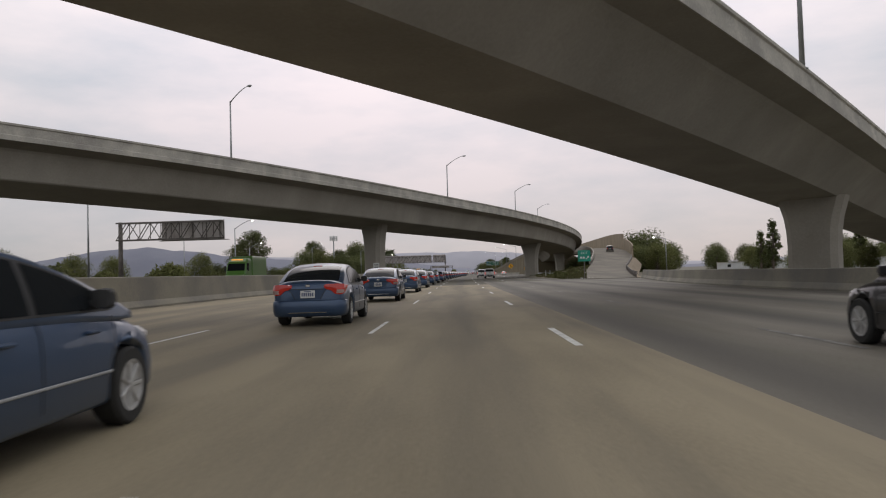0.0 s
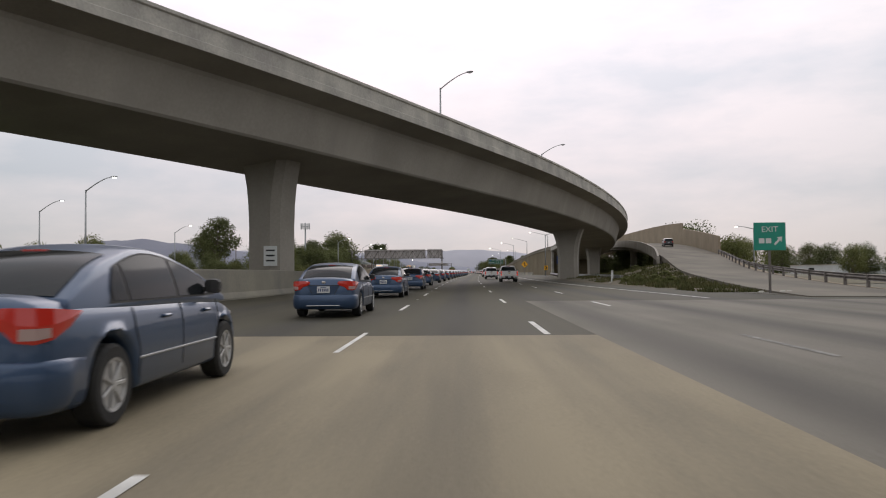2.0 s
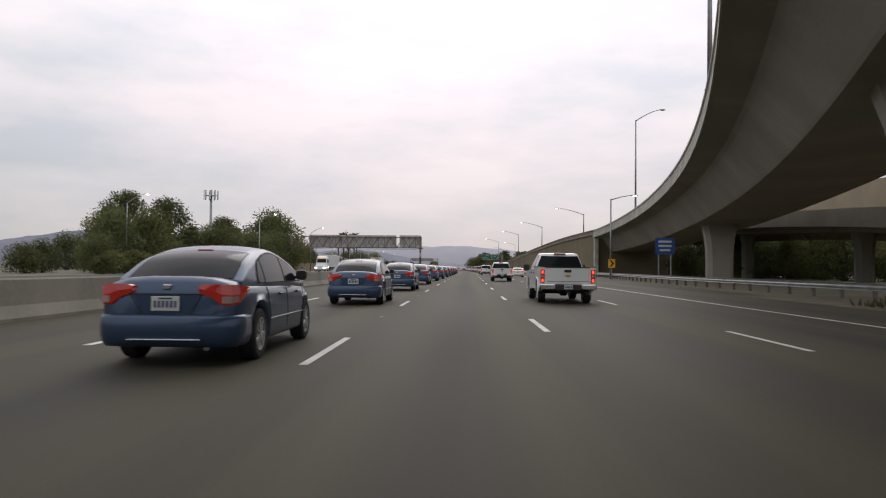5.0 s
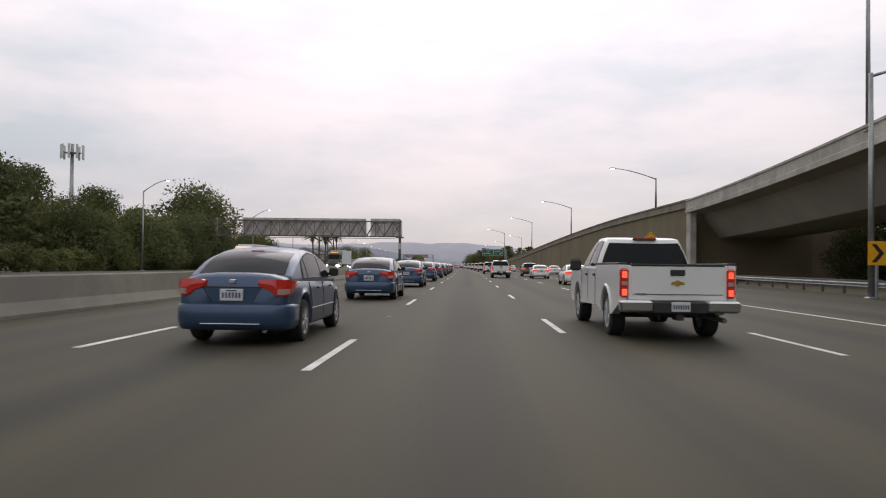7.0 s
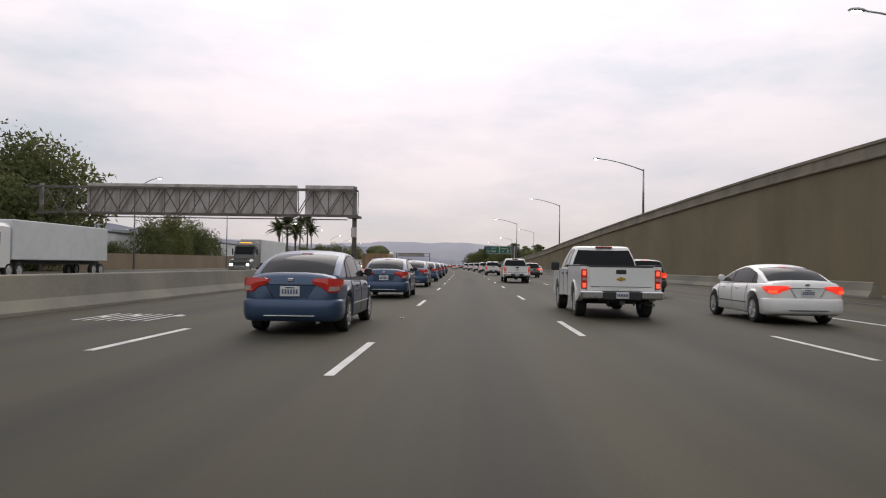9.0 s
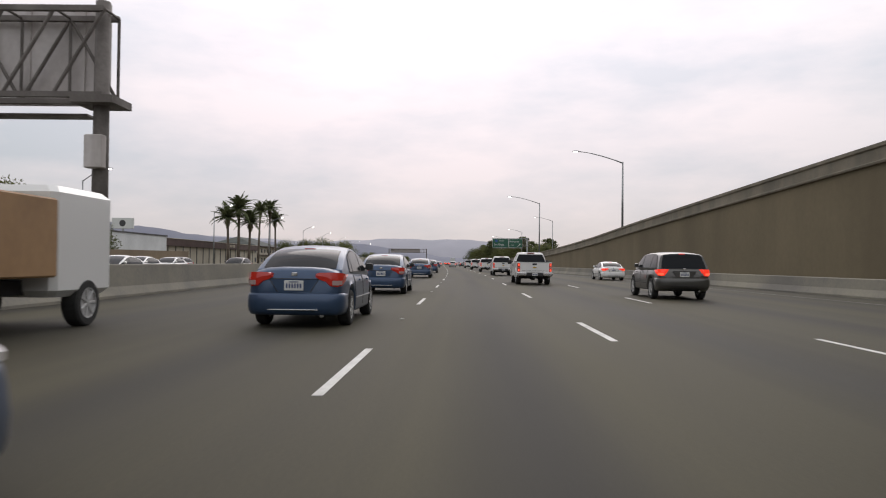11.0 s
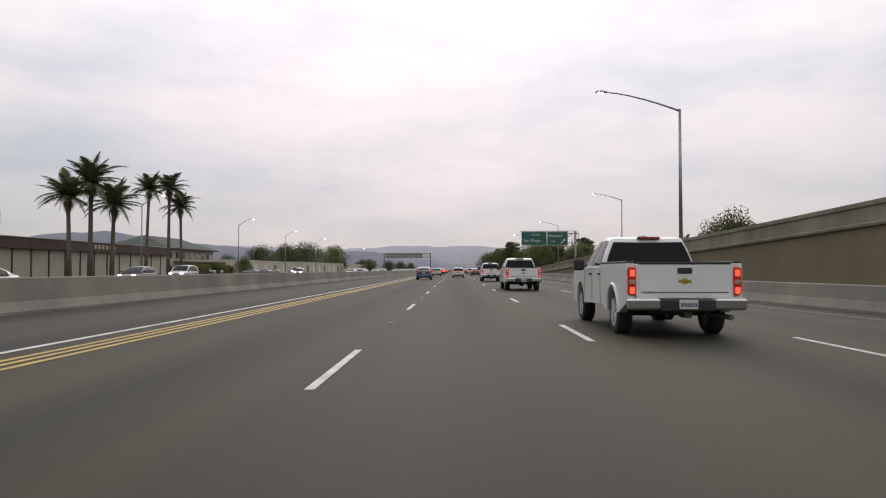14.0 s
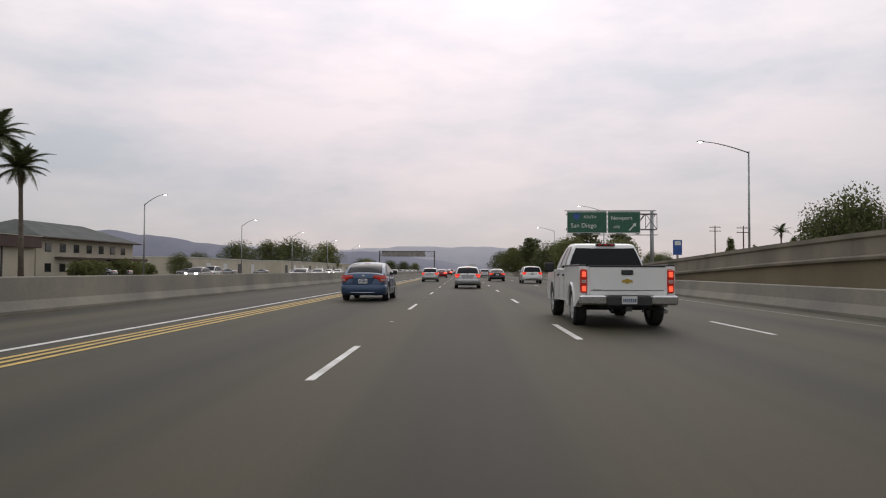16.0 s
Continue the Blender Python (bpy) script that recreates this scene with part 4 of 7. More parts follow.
# curve arrow sign on the lamp post, and a blue service sign
t = post_sign("curve_sign", "yellow curve arrow sign beside a lamp post", 20.45, 250.6, 2.0, 0.85, 1.05, M_YELLOW_SIGN)
part("symbol", Shape().add([(-0.28, -0.02, 1.6), (-0.06, -0.02, 1.6), (0.28, -0.02, 2.0), (-0.06, -0.02, 2.4), (-0.28, -0.02, 2.4), (0.06, -0.02, 2.0)], [(0, 1, 2, 3, 4, 5)]), M_BLACK_SIGN, t, "black chevron")
t = post_sign("service_sign", "blue freeway service sign on two posts", 21.6, 232.0, 3.6, 1.9, 1.6, M_BLUE_SIGN, (-0.6, 0.6))
for k in range(3):
    part("text_bar", Shape().box((0, -0.02, 4.05 - k * 0.42), (1.3 - 0.25 * (k == 2), 0.006, 0.2)), M_WHITE_SIGN, t)
# small white plate on the first column
cc = arc(-29.7, 353.3)
t = thing("column_sign", "small white notice plate fixed to the bridge column", "sign", at=pose(cc.x + 0.35, cc.y - 1.6, 0))
part("panel", Shape().box((0, -0.08, 2.3), (0.85, 0.03, 1.25), chamfer=0.01), M_WHITE_SIGN, t)
part("bracket", Shape().box((0, 0.15, 2.3), (0.3, 0.5, 0.08)), M_STEEL, t)
for k in range(3):
    part("text_bar", Shape().box((0, -0.1, 2.65 - k * 0.32), (0.55, 0.006, 0.1)), M_BLACK_SIGN, t)

# guardrail along the verge
GR = [(150, 15.4), (172, 16.6), (200, 17.6), (225, 18.7), (254, 21.3), (283, 24.3), (297, 25.6)]
rail = thing("guardrail", "galvanised steel guardrail on short posts along the verge", "guardrail")
gys = [150 + 147 * k / 50 for k in range(51)]
part("rail", sweep([(smooth_table(GR, y) + 1.4, y, 0.0) for y in gys], [(-0.05, 0.42), (0.03, 0.48), (-0.05, 0.56), (-0.05, 0.58), (0.03, 0.66), (-0.05, 0.74), (0.0, 0.75), (0.07, 0.66), (0.0, 0.57), (0.07, 0.48), (0.0, 0.41)]), M_STEEL, rail)
gp = Shape().box((0, 0, 0.36), (0.16, 0.16, 0.78), chamfer=0.01).mesh("post", M_DARK_STEEL)
for k in range(0, 51):
    ob = new("post", gp)
    ob.parent = rail
    ob.location = (smooth_table(GR, gys[k]) + 1.56, gys[k], 0)

# slim white markers and litter along the verge
for x, y in ((15.0, 145.7), (16.6, 153.0)):
    t = thing("marker_post", "slim white roadside marker post", "marker post", "roadside markers", pose(x, y, 0))
    part("blade", Shape().box((0, 0, 0.62), (0.11, 0.03, 1.24), chamfer=0.008), M_WHITE_SIGN, t)
    part("foot", Shape().box((0, 0, 0.03), (0.2, 0.16, 0.08), chamfer=0.02), M_DARK_STEEL, t)
    part("reflector", Shape().box((0, -0.02, 1.12), (0.08, 0.012, 0.14), chamfer=0.004), M_SIGN_BACK, t)
rl = random.Random(12)
for k in range(11):
    y = rl.uniform(116, 160)
    x = cx(y) + 13.9 + rl.uniform(0, 2.6)
    s = Shape()
    w = rl.uniform(0.07, 0.18)
    s.loft([[Vector((math.cos(a * 1.05) * w * q * rl.uniform(0.7, 1.2), math.sin(a * 1.05) * w * q * rl.uniform(0.7, 1.2), z * w)) for a in range(6)] for z, q in ((-0.2, 0.9), (0.25, 1.0), (0.5, 0.5))])
    tagged(new("litter", s.mesh("litter", M_PARAPET if k % 3 else M_WHITE_SIGN)), "pale crumpled litter on the verge", "litter", "litter on the verge").location = (x, y, 0.03 + max(0, x - cx(y) - 14) * 0.03)

# cellular mast
t = thing("cell_tower", "grey cellular mast with white panel antennas above trees", "antenna mast", at=pose(-53.9, 327, -0.06))
part("mast", Shape().rod((0, 0, 0), (0, 0, 18.6), 0.35, 0.25, 12), M_STEEL, t, smooth=True)
M_ANT = material("antenna_plastic", (0.55, 0.55, 0.54), 0.5, bump=0)
part("platform", Shape().lathe([(17.2, 0.1), (17.2, 1.1), (17.3, 1.1), (17.3, 0.1)], (0, 0, 0), "z", 12), M_STEEL, t)
for k in range(9):
    a = 2 * math.pi * k / 9
    part("antenna", Shape().box((1.55 * math.cos(a), 1.55 * math.sin(a), 17.4), (0.16, 0.32, 2.1), Matrix.Rotation(a, 3, "Z"), 0.03), M_ANT, t, "white panel antenna")
    part("bracket", Shape().rod((0.2 * math.cos(a), 0.2 * math.sin(a), 17.3), (1.5 * math.cos(a), 1.5 * math.sin(a), 17.3), 0.04, seg=6), M_STEEL, t)


# ---- plants ----
M_BARK = material("rough_bark", (0.17, 0.135, 0.105), 0.95, second=(0.10, 0.08, 0.062), scale=0.4, fine=9, bump=0.8, bump_scale=9)
M_LEAF = material("dull_green_leaves", (0.112, 0.124, 0.044), 0.75, translucent=0.38, second=(0.165, 0.17, 0.068), scale=2.5, fine=1.5, amount=0.6, bump=0, vary=0.25, spec=0.12)
M_LEAF_DARK = material("dark_evergreen_leaves", (0.09, 0.104, 0.043), 0.75, translucent=0.38, second=(0.135, 0.147, 0.062), scale=2.5, fine=1.5, amount=0.6, bump=0, vary=0.2, spec=0.12)
M_PALM = material("palm_fronds", (0.095, 0.115, 0.055), 0.6, second=(0.15, 0.165, 0.08), scale=1.0, fine=3, bump=0, vary=0.2, spec=0.12)
M_DRY = material("dry_fronds_and_grass", (0.22, 0.17, 0.095), 0.9, second=(0.15, 0.12, 0.06), scale=1.0, fine=4, bump=0)
M_GRASS = material("weedy_grass", (0.066, 0.078, 0.028), 0.9, second=(0.125, 0.11, 0.05), scale=1.2, fine=4, bump=0, spec=0.12)


def tree_meshes(seed, height, radius, base, leaves, leaf_size, leaf_mat, clumps=14, squash=1.0):
    rnd = random.Random(seed)
    trunk = Shape()
    top = Vector((rnd.uniform(-0.4, 0.4), rnd.uniform(-0.4, 0.4), height * 0.78))
    r0 = 0.028 * height + 0.06
    mid = Vector((rnd.uniform(-0.2, 0.2), rnd.uniform(-0.2, 0.2), base * 0.9))
    trunk.tube([(0, 0, -0.3), (0.02, 0, 0.4), mid, top], [r0 * 1.3, r0, r0 * 0.75, 0.05], 8)
    centres = []
    for k in range(clumps):
        a = 2 * math.pi * (k * 0.618 + rnd.uniform(-0.05, 0.05))
        f = (k + 0.5) / clumps
        zc = base + (height - base) * (0.12 + 0.80 * f)
        spread = radius * 0.72 * math.sqrt(max(0.05, 1 - (2 * abs(f - 0.42)) ** 2 * 0.85)) * rnd.uniform(0.55, 1.1)
        c = Vector((math.cos(a) * spread, math.sin(a) * spread, zc))
        centres.append((c, radius * rnd.uniform(0.34, 0.55)))
        start = mid.lerp(top, min(0.95, max(0.02, f * 0.8 - 0.1)))
        trunk.tube([start, start.lerp(c, 0.5) + Vector((0, 0, 0.3)), c], [r0 * 0.42, r0 * 0.25, 0.03], 6)
    crown = Shape()
    n = 0
    while n < leaves:
        c, r = centres[rnd.randrange(len(centres))]
        d = Vector((rnd.gauss(0, 1), rnd.gauss(0, 1), rnd.gauss(0, 1)))
        d.normalize()
        p = c + Vector((d.x, d.y, d.z * squash * 0.8)) * r * rnd.uniform(0.45, 1.08)
        s = leaf_size * rnd.uniform(0.5, 1.3)
        u = Vector((rnd.gauss(0, 1), rnd.gauss(0, 1), rnd.gauss(0, 0.7))).normalized()
        w = (u.cross(d + Vector((0.01, 0.2, 0.1)))).normalized()
        o = len(crown.v)
        crown.v += [p - u * s, p + w * s * 0.45 - d * s * 0.1, p + u * s, p - w * s * 0.45 - d * s * 0.1]
        crown.f.append((o, o + 1, o + 2, o + 3))
        n += 1
    return trunk.mesh("trunk", M_BARK, True), crown.mesh("crown", leaf_mat)


TREES = {}


def tree(kind, x, y, scale=1.0, z=-0.06, turn=0.0, label=None, stretch=1.0):
    spec = {
        "round": (11, 9.0, 4.6, 1.2, 6400, 0.225, M_LEAF, 18, 1.0),
        "round_b": (23, 8.5, 4.9, 0.8, 6400, 0.225, M_LEAF_DARK, 20, 1.0),
        "tall": (31, 22.0, 8.0, 6.0, 6500, 0.42, M_LEAF_DARK, 22, 0.8),
        "cypress": (41, 12.0, 1.5, 0.6, 1500, 0.34, M_LEAF_DARK, 16, 1.6),
        "bush": (51, 3.0, 2.1, 0.15, 1500, 0.24, M_LEAF, 14, 1.0),
        "pine": (61, 14.0, 5.0, 3.2, 2200, 0.5, M_LEAF_DARK, 16, 0.6),
    }[kind]
    names = {"round": ("tree", "rounded green broadleaf tree with a dense crown", "tree"), "round_b": ("tree", "dark green bushy tree with a low crown", "tree"),
             "tall": ("tree", "tall dark tree with an open ragged crown", "tree"), "cypress": ("cypress", "slim dark green cypress tree", "tree"),
             "bush": ("bush", "low grey-green bush on dry ground", "bush"), "pine": ("tree", "tall dark tree with layered branches", "tree")}
    if kind in ("round", "round_b") and z > -0.5:
        z -= 1.0 * scale
    if kind not in TREES:
        TREES[kind] = tree_meshes(*spec)
    nm, lb, ct = names[kind]
    t = thing(nm, label or lb, ct, "roadside trees" if ct == "tree" else "roadside bushes",
              Matrix.Translation((x, y, z)) @ Matrix.Rotation(turn, 4, "Z"))
    for pn, me in zip(("trunk", "crown"), TREES[kind]):
        ob = new(pn, me)
        ob.parent = t
    t.scale = (scale, scale, scale * stretch)
    return t


rt = random.Random(5)
# dense trees beyond the oncoming lanes
for k in range(26):
    y = 205 + k * 6.3 + rt.uniform(-2, 2)
    x = cx(y) - 53.5 - rt.uniform(0, 8) - (0 if y > 300 else (300 - y) * 0.10)
    size = rt.uniform(1.15, 1.4) if y > 318 else rt.uniform(0.95, 1.2) if y > 284 else rt.uniform(0.6, 0.85)
    kd = ("round", "round_b", "round", "pine", "round_b", "round", "tall")[k % 7]
    if y < 290:
        kd = "round_b" if k % 3 else "round"
    if kd in ("pine", "tall"):
        tree(kd, x - 2, y, size * (0.62 if kd == "pine" else 0.42), turn=rt.uniform(0, 6), stretch=rt.uniform(0.9, 1.15))
    else:
        tree(kd, x, y, size * rt.uniform(0.8, 1.05), z=-1.1 * size, turn=rt.uniform(0, 6), stretch=rt.uniform(0.85, 1.2))
for y, o, s in ((323, 52, 1.2), (334, 51, 1.5), (342, 52, 1.35), (350, 51, 1.3), (357, 52, 1.45), (363, 51, 1.3)):
    tree(rt.choice(("round", "round_b")), cx(y) - o, y, s * rt.uniform(0.75, 1.0), z=-1.2 * s, turn=rt.uniform(0, 6), stretch=rt.uniform(0.9, 1.2))
for k in range(22):
    y = 262 + k * 4.7
    tree("bush", cx(y) - 49.6 - rt.uniform(0, 2), y, rt.uniform(0.8, 1.25), turn=rt.uniform(0, 6), label="leafy green bush at the foot of the trees")
for x, y, sz, kd, st in ((-49.5, 366, 1.75, "round_b", 1.15), (-51.0, 374, 1.85, "round", 1.1), (-55.8, 424, 1.0, "round_b", 1.2), (-56.2, 436, 1.05, "round", 1.3), (-55.8, 448, 1.05, "round_b", 1.25), (-56.4, 460, 0.95, "round_b", 1.15)):
    tree(kd, x, y, sz, turn=x * 7.0, stretch=st)
tree("tall", -116, 423, 1.27, label="tall dark eucalyptus tree with an open ragged crown")
tree("tall", -126, 432, 0.95, turn=1.5)
tree("tall", -61.0, 320, 0.73, turn=2.6, label="open-crowned dark tree beside the mast")
for x, y, s in ((-90, 250, 0.75), (-100, 262, 0.7), (-120, 240, 1.2), (-140, 215, 1.4), (-150, 330, 1.5), (-170, 300, 1.3), (-105, 180, 1.0), (-112, 190, 1.2), (-95, 150, 1.0), (-130, 160, 1.2), (-165, 190, 1.5), (-88, 330, 1.1)):
    tree(rt.choice(("round", "round_b")), x, y, s, turn=rt.uniform(0, 6))
for k in range(10):
    tree("bush", -58 - rt.uniform(0, 14), 120 + k * 9, rt.uniform(0.9, 1.6), turn=rt.uniform(0, 6))
# trees past the motel and the warehouses
tree("round_b", -59.5, 644, 0.62, label="round dark shrub tree beside the parking lot")
for x, y, s in ((-105, 830, 2.2), (-95, 850, 2.3), (-82, 845, 2.5), (-72, 880, 2.3), (-60, 960, 1.3), (-48, 980, 1.2), (-70, 1000, 1.4), (-120, 820, 1.4), (-36, 1050, 1.0), (-44, 1040, 1.2)):
    tree(rt.choice(("round", "round_b")), x, y, s, turn=rt.uniform(0, 6), stretch=0.85)
for x, y, s in ((-84, 445, 0.9), (-62, 395, 0.9), (-64, 405, 1.0), (-60, 416, 0.8), (-68, 385, 1.1), (-72, 400, 1.0)):
    tree("round_b", x, y, s, turn=rt.uniform(0, 6), stretch=0.8)
for k in range(9):
    tree("bush", -57.6 + rt.uniform(-0.5, 0.5), 596 + k * 3.4, rt.uniform(0.75, 1.0), turn=rt.uniform(0, 6), label="dark clipped shrub along the motel's front")
# right-hand side
tree("round_b", 80.5, 627, 1.62, label="broad dark green tree behind the ramp wall", stretch=1.3)
tree("round_b", 84.5, 632, 1.5, turn=2, stretch=1.2)
tree("round_b", 78.0, 634, 1.35, turn=4, stretch=1.3)
tree("round_b", 87.5, 625, 1.3, turn=5, stretch=1.2)
for x, y, s in ((60, 690, 1.0), (52, 700, 0.9), (64, 720, 1.1), (58, 900, 1.7), (66, 930, 1.9), (74, 950, 1.8), (50, 960, 1.5), (44, 1000, 1.6), (38, 1040, 1.7), (84, 900, 1.8)):
    tree(rt.choice(("round", "round_b", "pine")), x, y, s * 0.8, turn=rt.uniform(0, 6))
for x, y, s, kd in ((36, 700, 1.5, "round"), (42, 712, 1.6, "pine"), (47, 690, 1.3, "round_b"), (33, 735, 1.5, "round_b"), (52, 708, 1.5, "round"), (40, 752, 1.7, "round"), (31, 785, 1.6, "pine"),
                     (56, 740, 1.7, "round_b"), (27, 830, 1.6, "round"), (45, 780, 1.8, "round_b"), (62, 760, 1.7, "pine"), (36, 860, 1.9, "round"), (24, 900, 1.7, "round_b"), (52, 850, 2.0, "round")):
    tree(kd, x, y, s * (0.75 if kd == "pine" else 1.0), turn=rt.uniform(0, 6), stretch=0.9)
for k in range(12):
    tree("cypress", 62 + k * 3.1, 645 + rt.uniform(-6, 6), rt.uniform(0.5, 0.8), turn=rt.uniform(0, 6))
for x, y, s in ((66, 298, 1.8), (73, 306, 1.95), (80, 300, 1.35), (70, 312, 1.5), (98, 300, 1.1), (104, 318, 1.25), (112, 300, 1.1), (120, 330, 1.2), (88, 240, 0.8), (96, 250, 0.9), (76, 200, 0.75), (82, 190, 0.8), (90, 185, 0.7), (68, 165, 0.6), (74, 160, 0.7), (100, 210, 1.0), (110, 220, 1.0), (125, 230, 1.0), (140, 260, 1.1)):
    tree(rt.choice(("round", "round_b")), x, y, s, turn=rt.uniform(0, 6))
for x, y, s in ((51.6, 137, 0.75), (50.2, 138.5, 0.6), (92, 168, 1.1), (95, 172, 0.95), (98, 168, 1.15), (62, 130, 0.7)):
    tree("cypress", x, y, s, turn=rt.uniform(0, 6))
# shaded trees under the connector
for k in range(12):
    tree(rt.choice(("round", "round_b")), 50 + rt.uniform(0, 14), 222 + k * 7, rt.uniform(0.7, 1.05), turn=rt.uniform(0, 6))
for x, y, s in ((50, 228, 0.9), (54, 246, 1.0), (52, 262, 1.1), (55, 276, 1.1), (58, 288, 1.2), (52, 296, 1.1), (60, 302, 1.3), (47, 305, 1.0)):
    tree("round_b", x + 3, y, s, turn=rt.uniform(0, 6))
for x, y, s in ((64, 140, 0.55), (70, 150, 0.6), (66, 158, 0.5), (72, 134, 0.6), (60, 146, 0.45), (58, 120, 0.45), (62, 112, 0.5), (68, 124, 0.6)):
    tree(rt.choice(("round", "round_b")), x, y, s, turn=rt.uniform(0, 6))
for x, y, s in ((42.5, 291, 0.75), (46.5, 288, 0.85), (50.5, 292, 0.95), (54.5, 287, 0.9), (48, 278, 0.6), (44, 283, 0.5)):
    tree("round_b", x, y, s, turn=rt.uniform(0, 6), label="dark bushy tree in the shade of the bridge")
# scrub on the earth bank
for k in range(16):
    y = rt.uniform(122, 178)
    r = ramp_at(y)
    u = rt.uniform(0.25, 0.95)
    x_in = cx(y) + 13.2
    x = x_in + (r.x + ramp_left(y) - 0.3 - x_in) * u
    fade = max(0.0, min(1.0, (192 - y) / 22))
    tree("bush", x, y, rt.uniform(0.16, 0.34), z=max(0.0, (r.z - 0.25) * u ** 1.3 * fade - 0.15), turn=rt.uniform(0, 6), stretch=0.8)

gsx = Shape()
for k in range(17000):
    y = rt.uniform(112, 186)
    r = ramp_at(y)
    u = rt.uniform(0.04, 0.98)
    x_in = cx(y) + 13.4
    x = x_in + (r.x + ramp_left(y) - x_in) * u
    if noise.noise(Vector((x * 0.3, y * 0.22, 0))) < -0.08:
        continue
    fade = max(0.0, min(1.0, (192 - y) / 22))
    z = (r.z - 0.25) * u ** 1.3 * fade - 0.02
    a, h = rt.uniform(0, 6.3), rt.uniform(0.12, 0.42)
    d = Vector((math.cos(a), math.sin(a), 0)) * 0.06
    q = Vector((x, y, z))
    lean = Vector((rt.uniform(-0.15, 0.15), rt.uniform(-0.15, 0.15), h))
    gsx.add([q - d, q + d, q + lean], [(0, 1, 2)])
tagged(new("bank_grass", gsx.mesh("bank_grass", M_GRASS)), "patchy dry weeds on the earth bank", "grass", kind="stuff")


def frond_mesh(seed, length, droop, mat):
    rnd = random.Random(seed)
    s = Shape()
    n = 22
    pts = []
    for k in range(n + 1):
        u = k / n
        pts.append(Vector((length * (u - 0.18 * droop * u * u), 0, length * (0.42 * u - (0.30 + droop) * u * u))))
    s.tube(pts, [0.045 * (1 - 0.8 * k / n) for k in range(n + 1)], 4)
    for k in range(2, n + 1):
        u = k / n
        ln = length * 0.26 * math.sin(math.pi * min(1, 0.18 + u * 0.8)) + 0.08
        for sgn in (-1, 1):
            for half in (0, 0.5):
                b = pts[k - 1].lerp(pts[k], half)
                tip = b + Vector((ln * 0.62, sgn * ln * 0.85, -ln * rnd.uniform(0.15, 0.45)))
                w = Vector((0.06, 0, 0))
                s.add([b - w, b + w, tip], [(0, 1, 2)])
    return s.mesh("frond", mat)


FRONDS = [frond_mesh(k, 3.1 + 0.25 * k, 0.12 + 0.16 * k, M_PALM) for k in range(3)]
DRY_FROND = frond_mesh(9, 2.2, 0.9, M_DRY)


def palm(x, y, crown_z, lean=(0, 0), scale=1.0, label="tall date palm with a dark ringed trunk"):
    t = thing("palm_tree", label, "palm tree", "palm trees by the buildings", pose(x, y, -0.06))
    h = crown_z
    rnd = random.Random(int(x * 10 + y))
    part("trunk", Shape().tube([(0, 0, -0.2), (lean[0] * 0.3, lean[1] * 0.3, h * 0.4), (lean[0] * 0.7, lean[1] * 0.7, h * 0.75), (lean[0], lean[1], h)],
                               [0.34 * scale, 0.26 * scale, 0.23 * scale, 0.27 * scale], 10), M_BARK, t, smooth=True)
    c = Vector((lean[0], lean[1], h))
    n = 28 if scale > 1.05 else 16
    for k in range(n):
        a = k * 2.39996
        e = 1 - k / n
        ob = new("frond", FRONDS[k % 3])
        ob.parent = t
        tilt = radians(-68 + 98 * (1 - e) + rnd.uniform(-8, 8))
        ob.matrix_basis = Matrix.Translation(c) @ Matrix.Rotation(a, 4, "Z") @ Matrix.Rotation(tilt, 4, "Y") @ Matrix.Scale(scale * rnd.uniform(0.92, 1.25), 4)
    for k in range(5):
        ob = new("dry_frond", DRY_FROND)
        ob.parent = t
        ob.matrix_basis = Matrix.Translation(c - Vector((0, 0, 0.3))) @ Matrix.Rotation(k * 1.28, 4, "Z") @ Matrix.Rotation(radians(38 + rnd.uniform(0, 12)), 4, "Y") @ Matrix.Scale(scale * 0.8, 4)
    return t


palm(-51.9, 567, 17.3, (0.1, 0), 1.2)
palm(-53.8, 561, 16.5, (0.5, 0), 1.12)
palm(-50.8, 571, 14.0, (-0.3, 0), 1.12)
palm(-53.9, 540, 15.4, (0, 0), 1.45)
palm(-56.0, 537.5, 12.9, (-0.3, 0), 1.35)
palm(-51.8, 543, 12.0, (0.3, 0), 1.35)
palm(57, 132, 11.3, (0.2, 0), 0.62, "slim fan palm behind the barrier")
palm(-131, 480, 17.5, (0, 0), 1.0, "distant palm above the tree line")
palm(-126, 484, 16.5, (0, 0), 1.0, "distant palm above the tree line")
palm(72, 640, 9.8, (0, 0), 0.62, "small distant fan palm")


# ---- buildings ----
M_WHITE_WALL = material("white_painted_wall", (0.66, 0.67, 0.67), 0.7, second=(0.56, 0.57, 0.57), scale=4, fine=2, bump=0.08)
M_CREAM = material("cream_stucco", (0.50, 0.45, 0.36), 0.85, second=(0.43, 0.385, 0.30), scale=4, fine=4, bump=0.15)
M_BROWN = material("brown_fascia", (0.085, 0.05, 0.042), 0.75, second=(0.065, 0.04, 0.034), scale=3, fine=3, bump=0.1)
M_ROOF = material("green_grey_shingle", (0.085, 0.095, 0.085), 0.85, second=(0.06, 0.066, 0.06), scale=2, fine=6, bump=0.4, bump_scale=8)
M_GLASS = material("dark_window_glass", (0.02, 0.022, 0.025), 0.08, coat=0.3, bump=0)
M_TRIM = material("dark_trim", (0.05, 0.05, 0.052), 0.6, bump=0)
M_TAN_WALL = material("tan_block_wall", (0.24, 0.18, 0.115), 0.9, second=(0.18, 0.135, 0.09), scale=5, fine=3, bump=0.2)

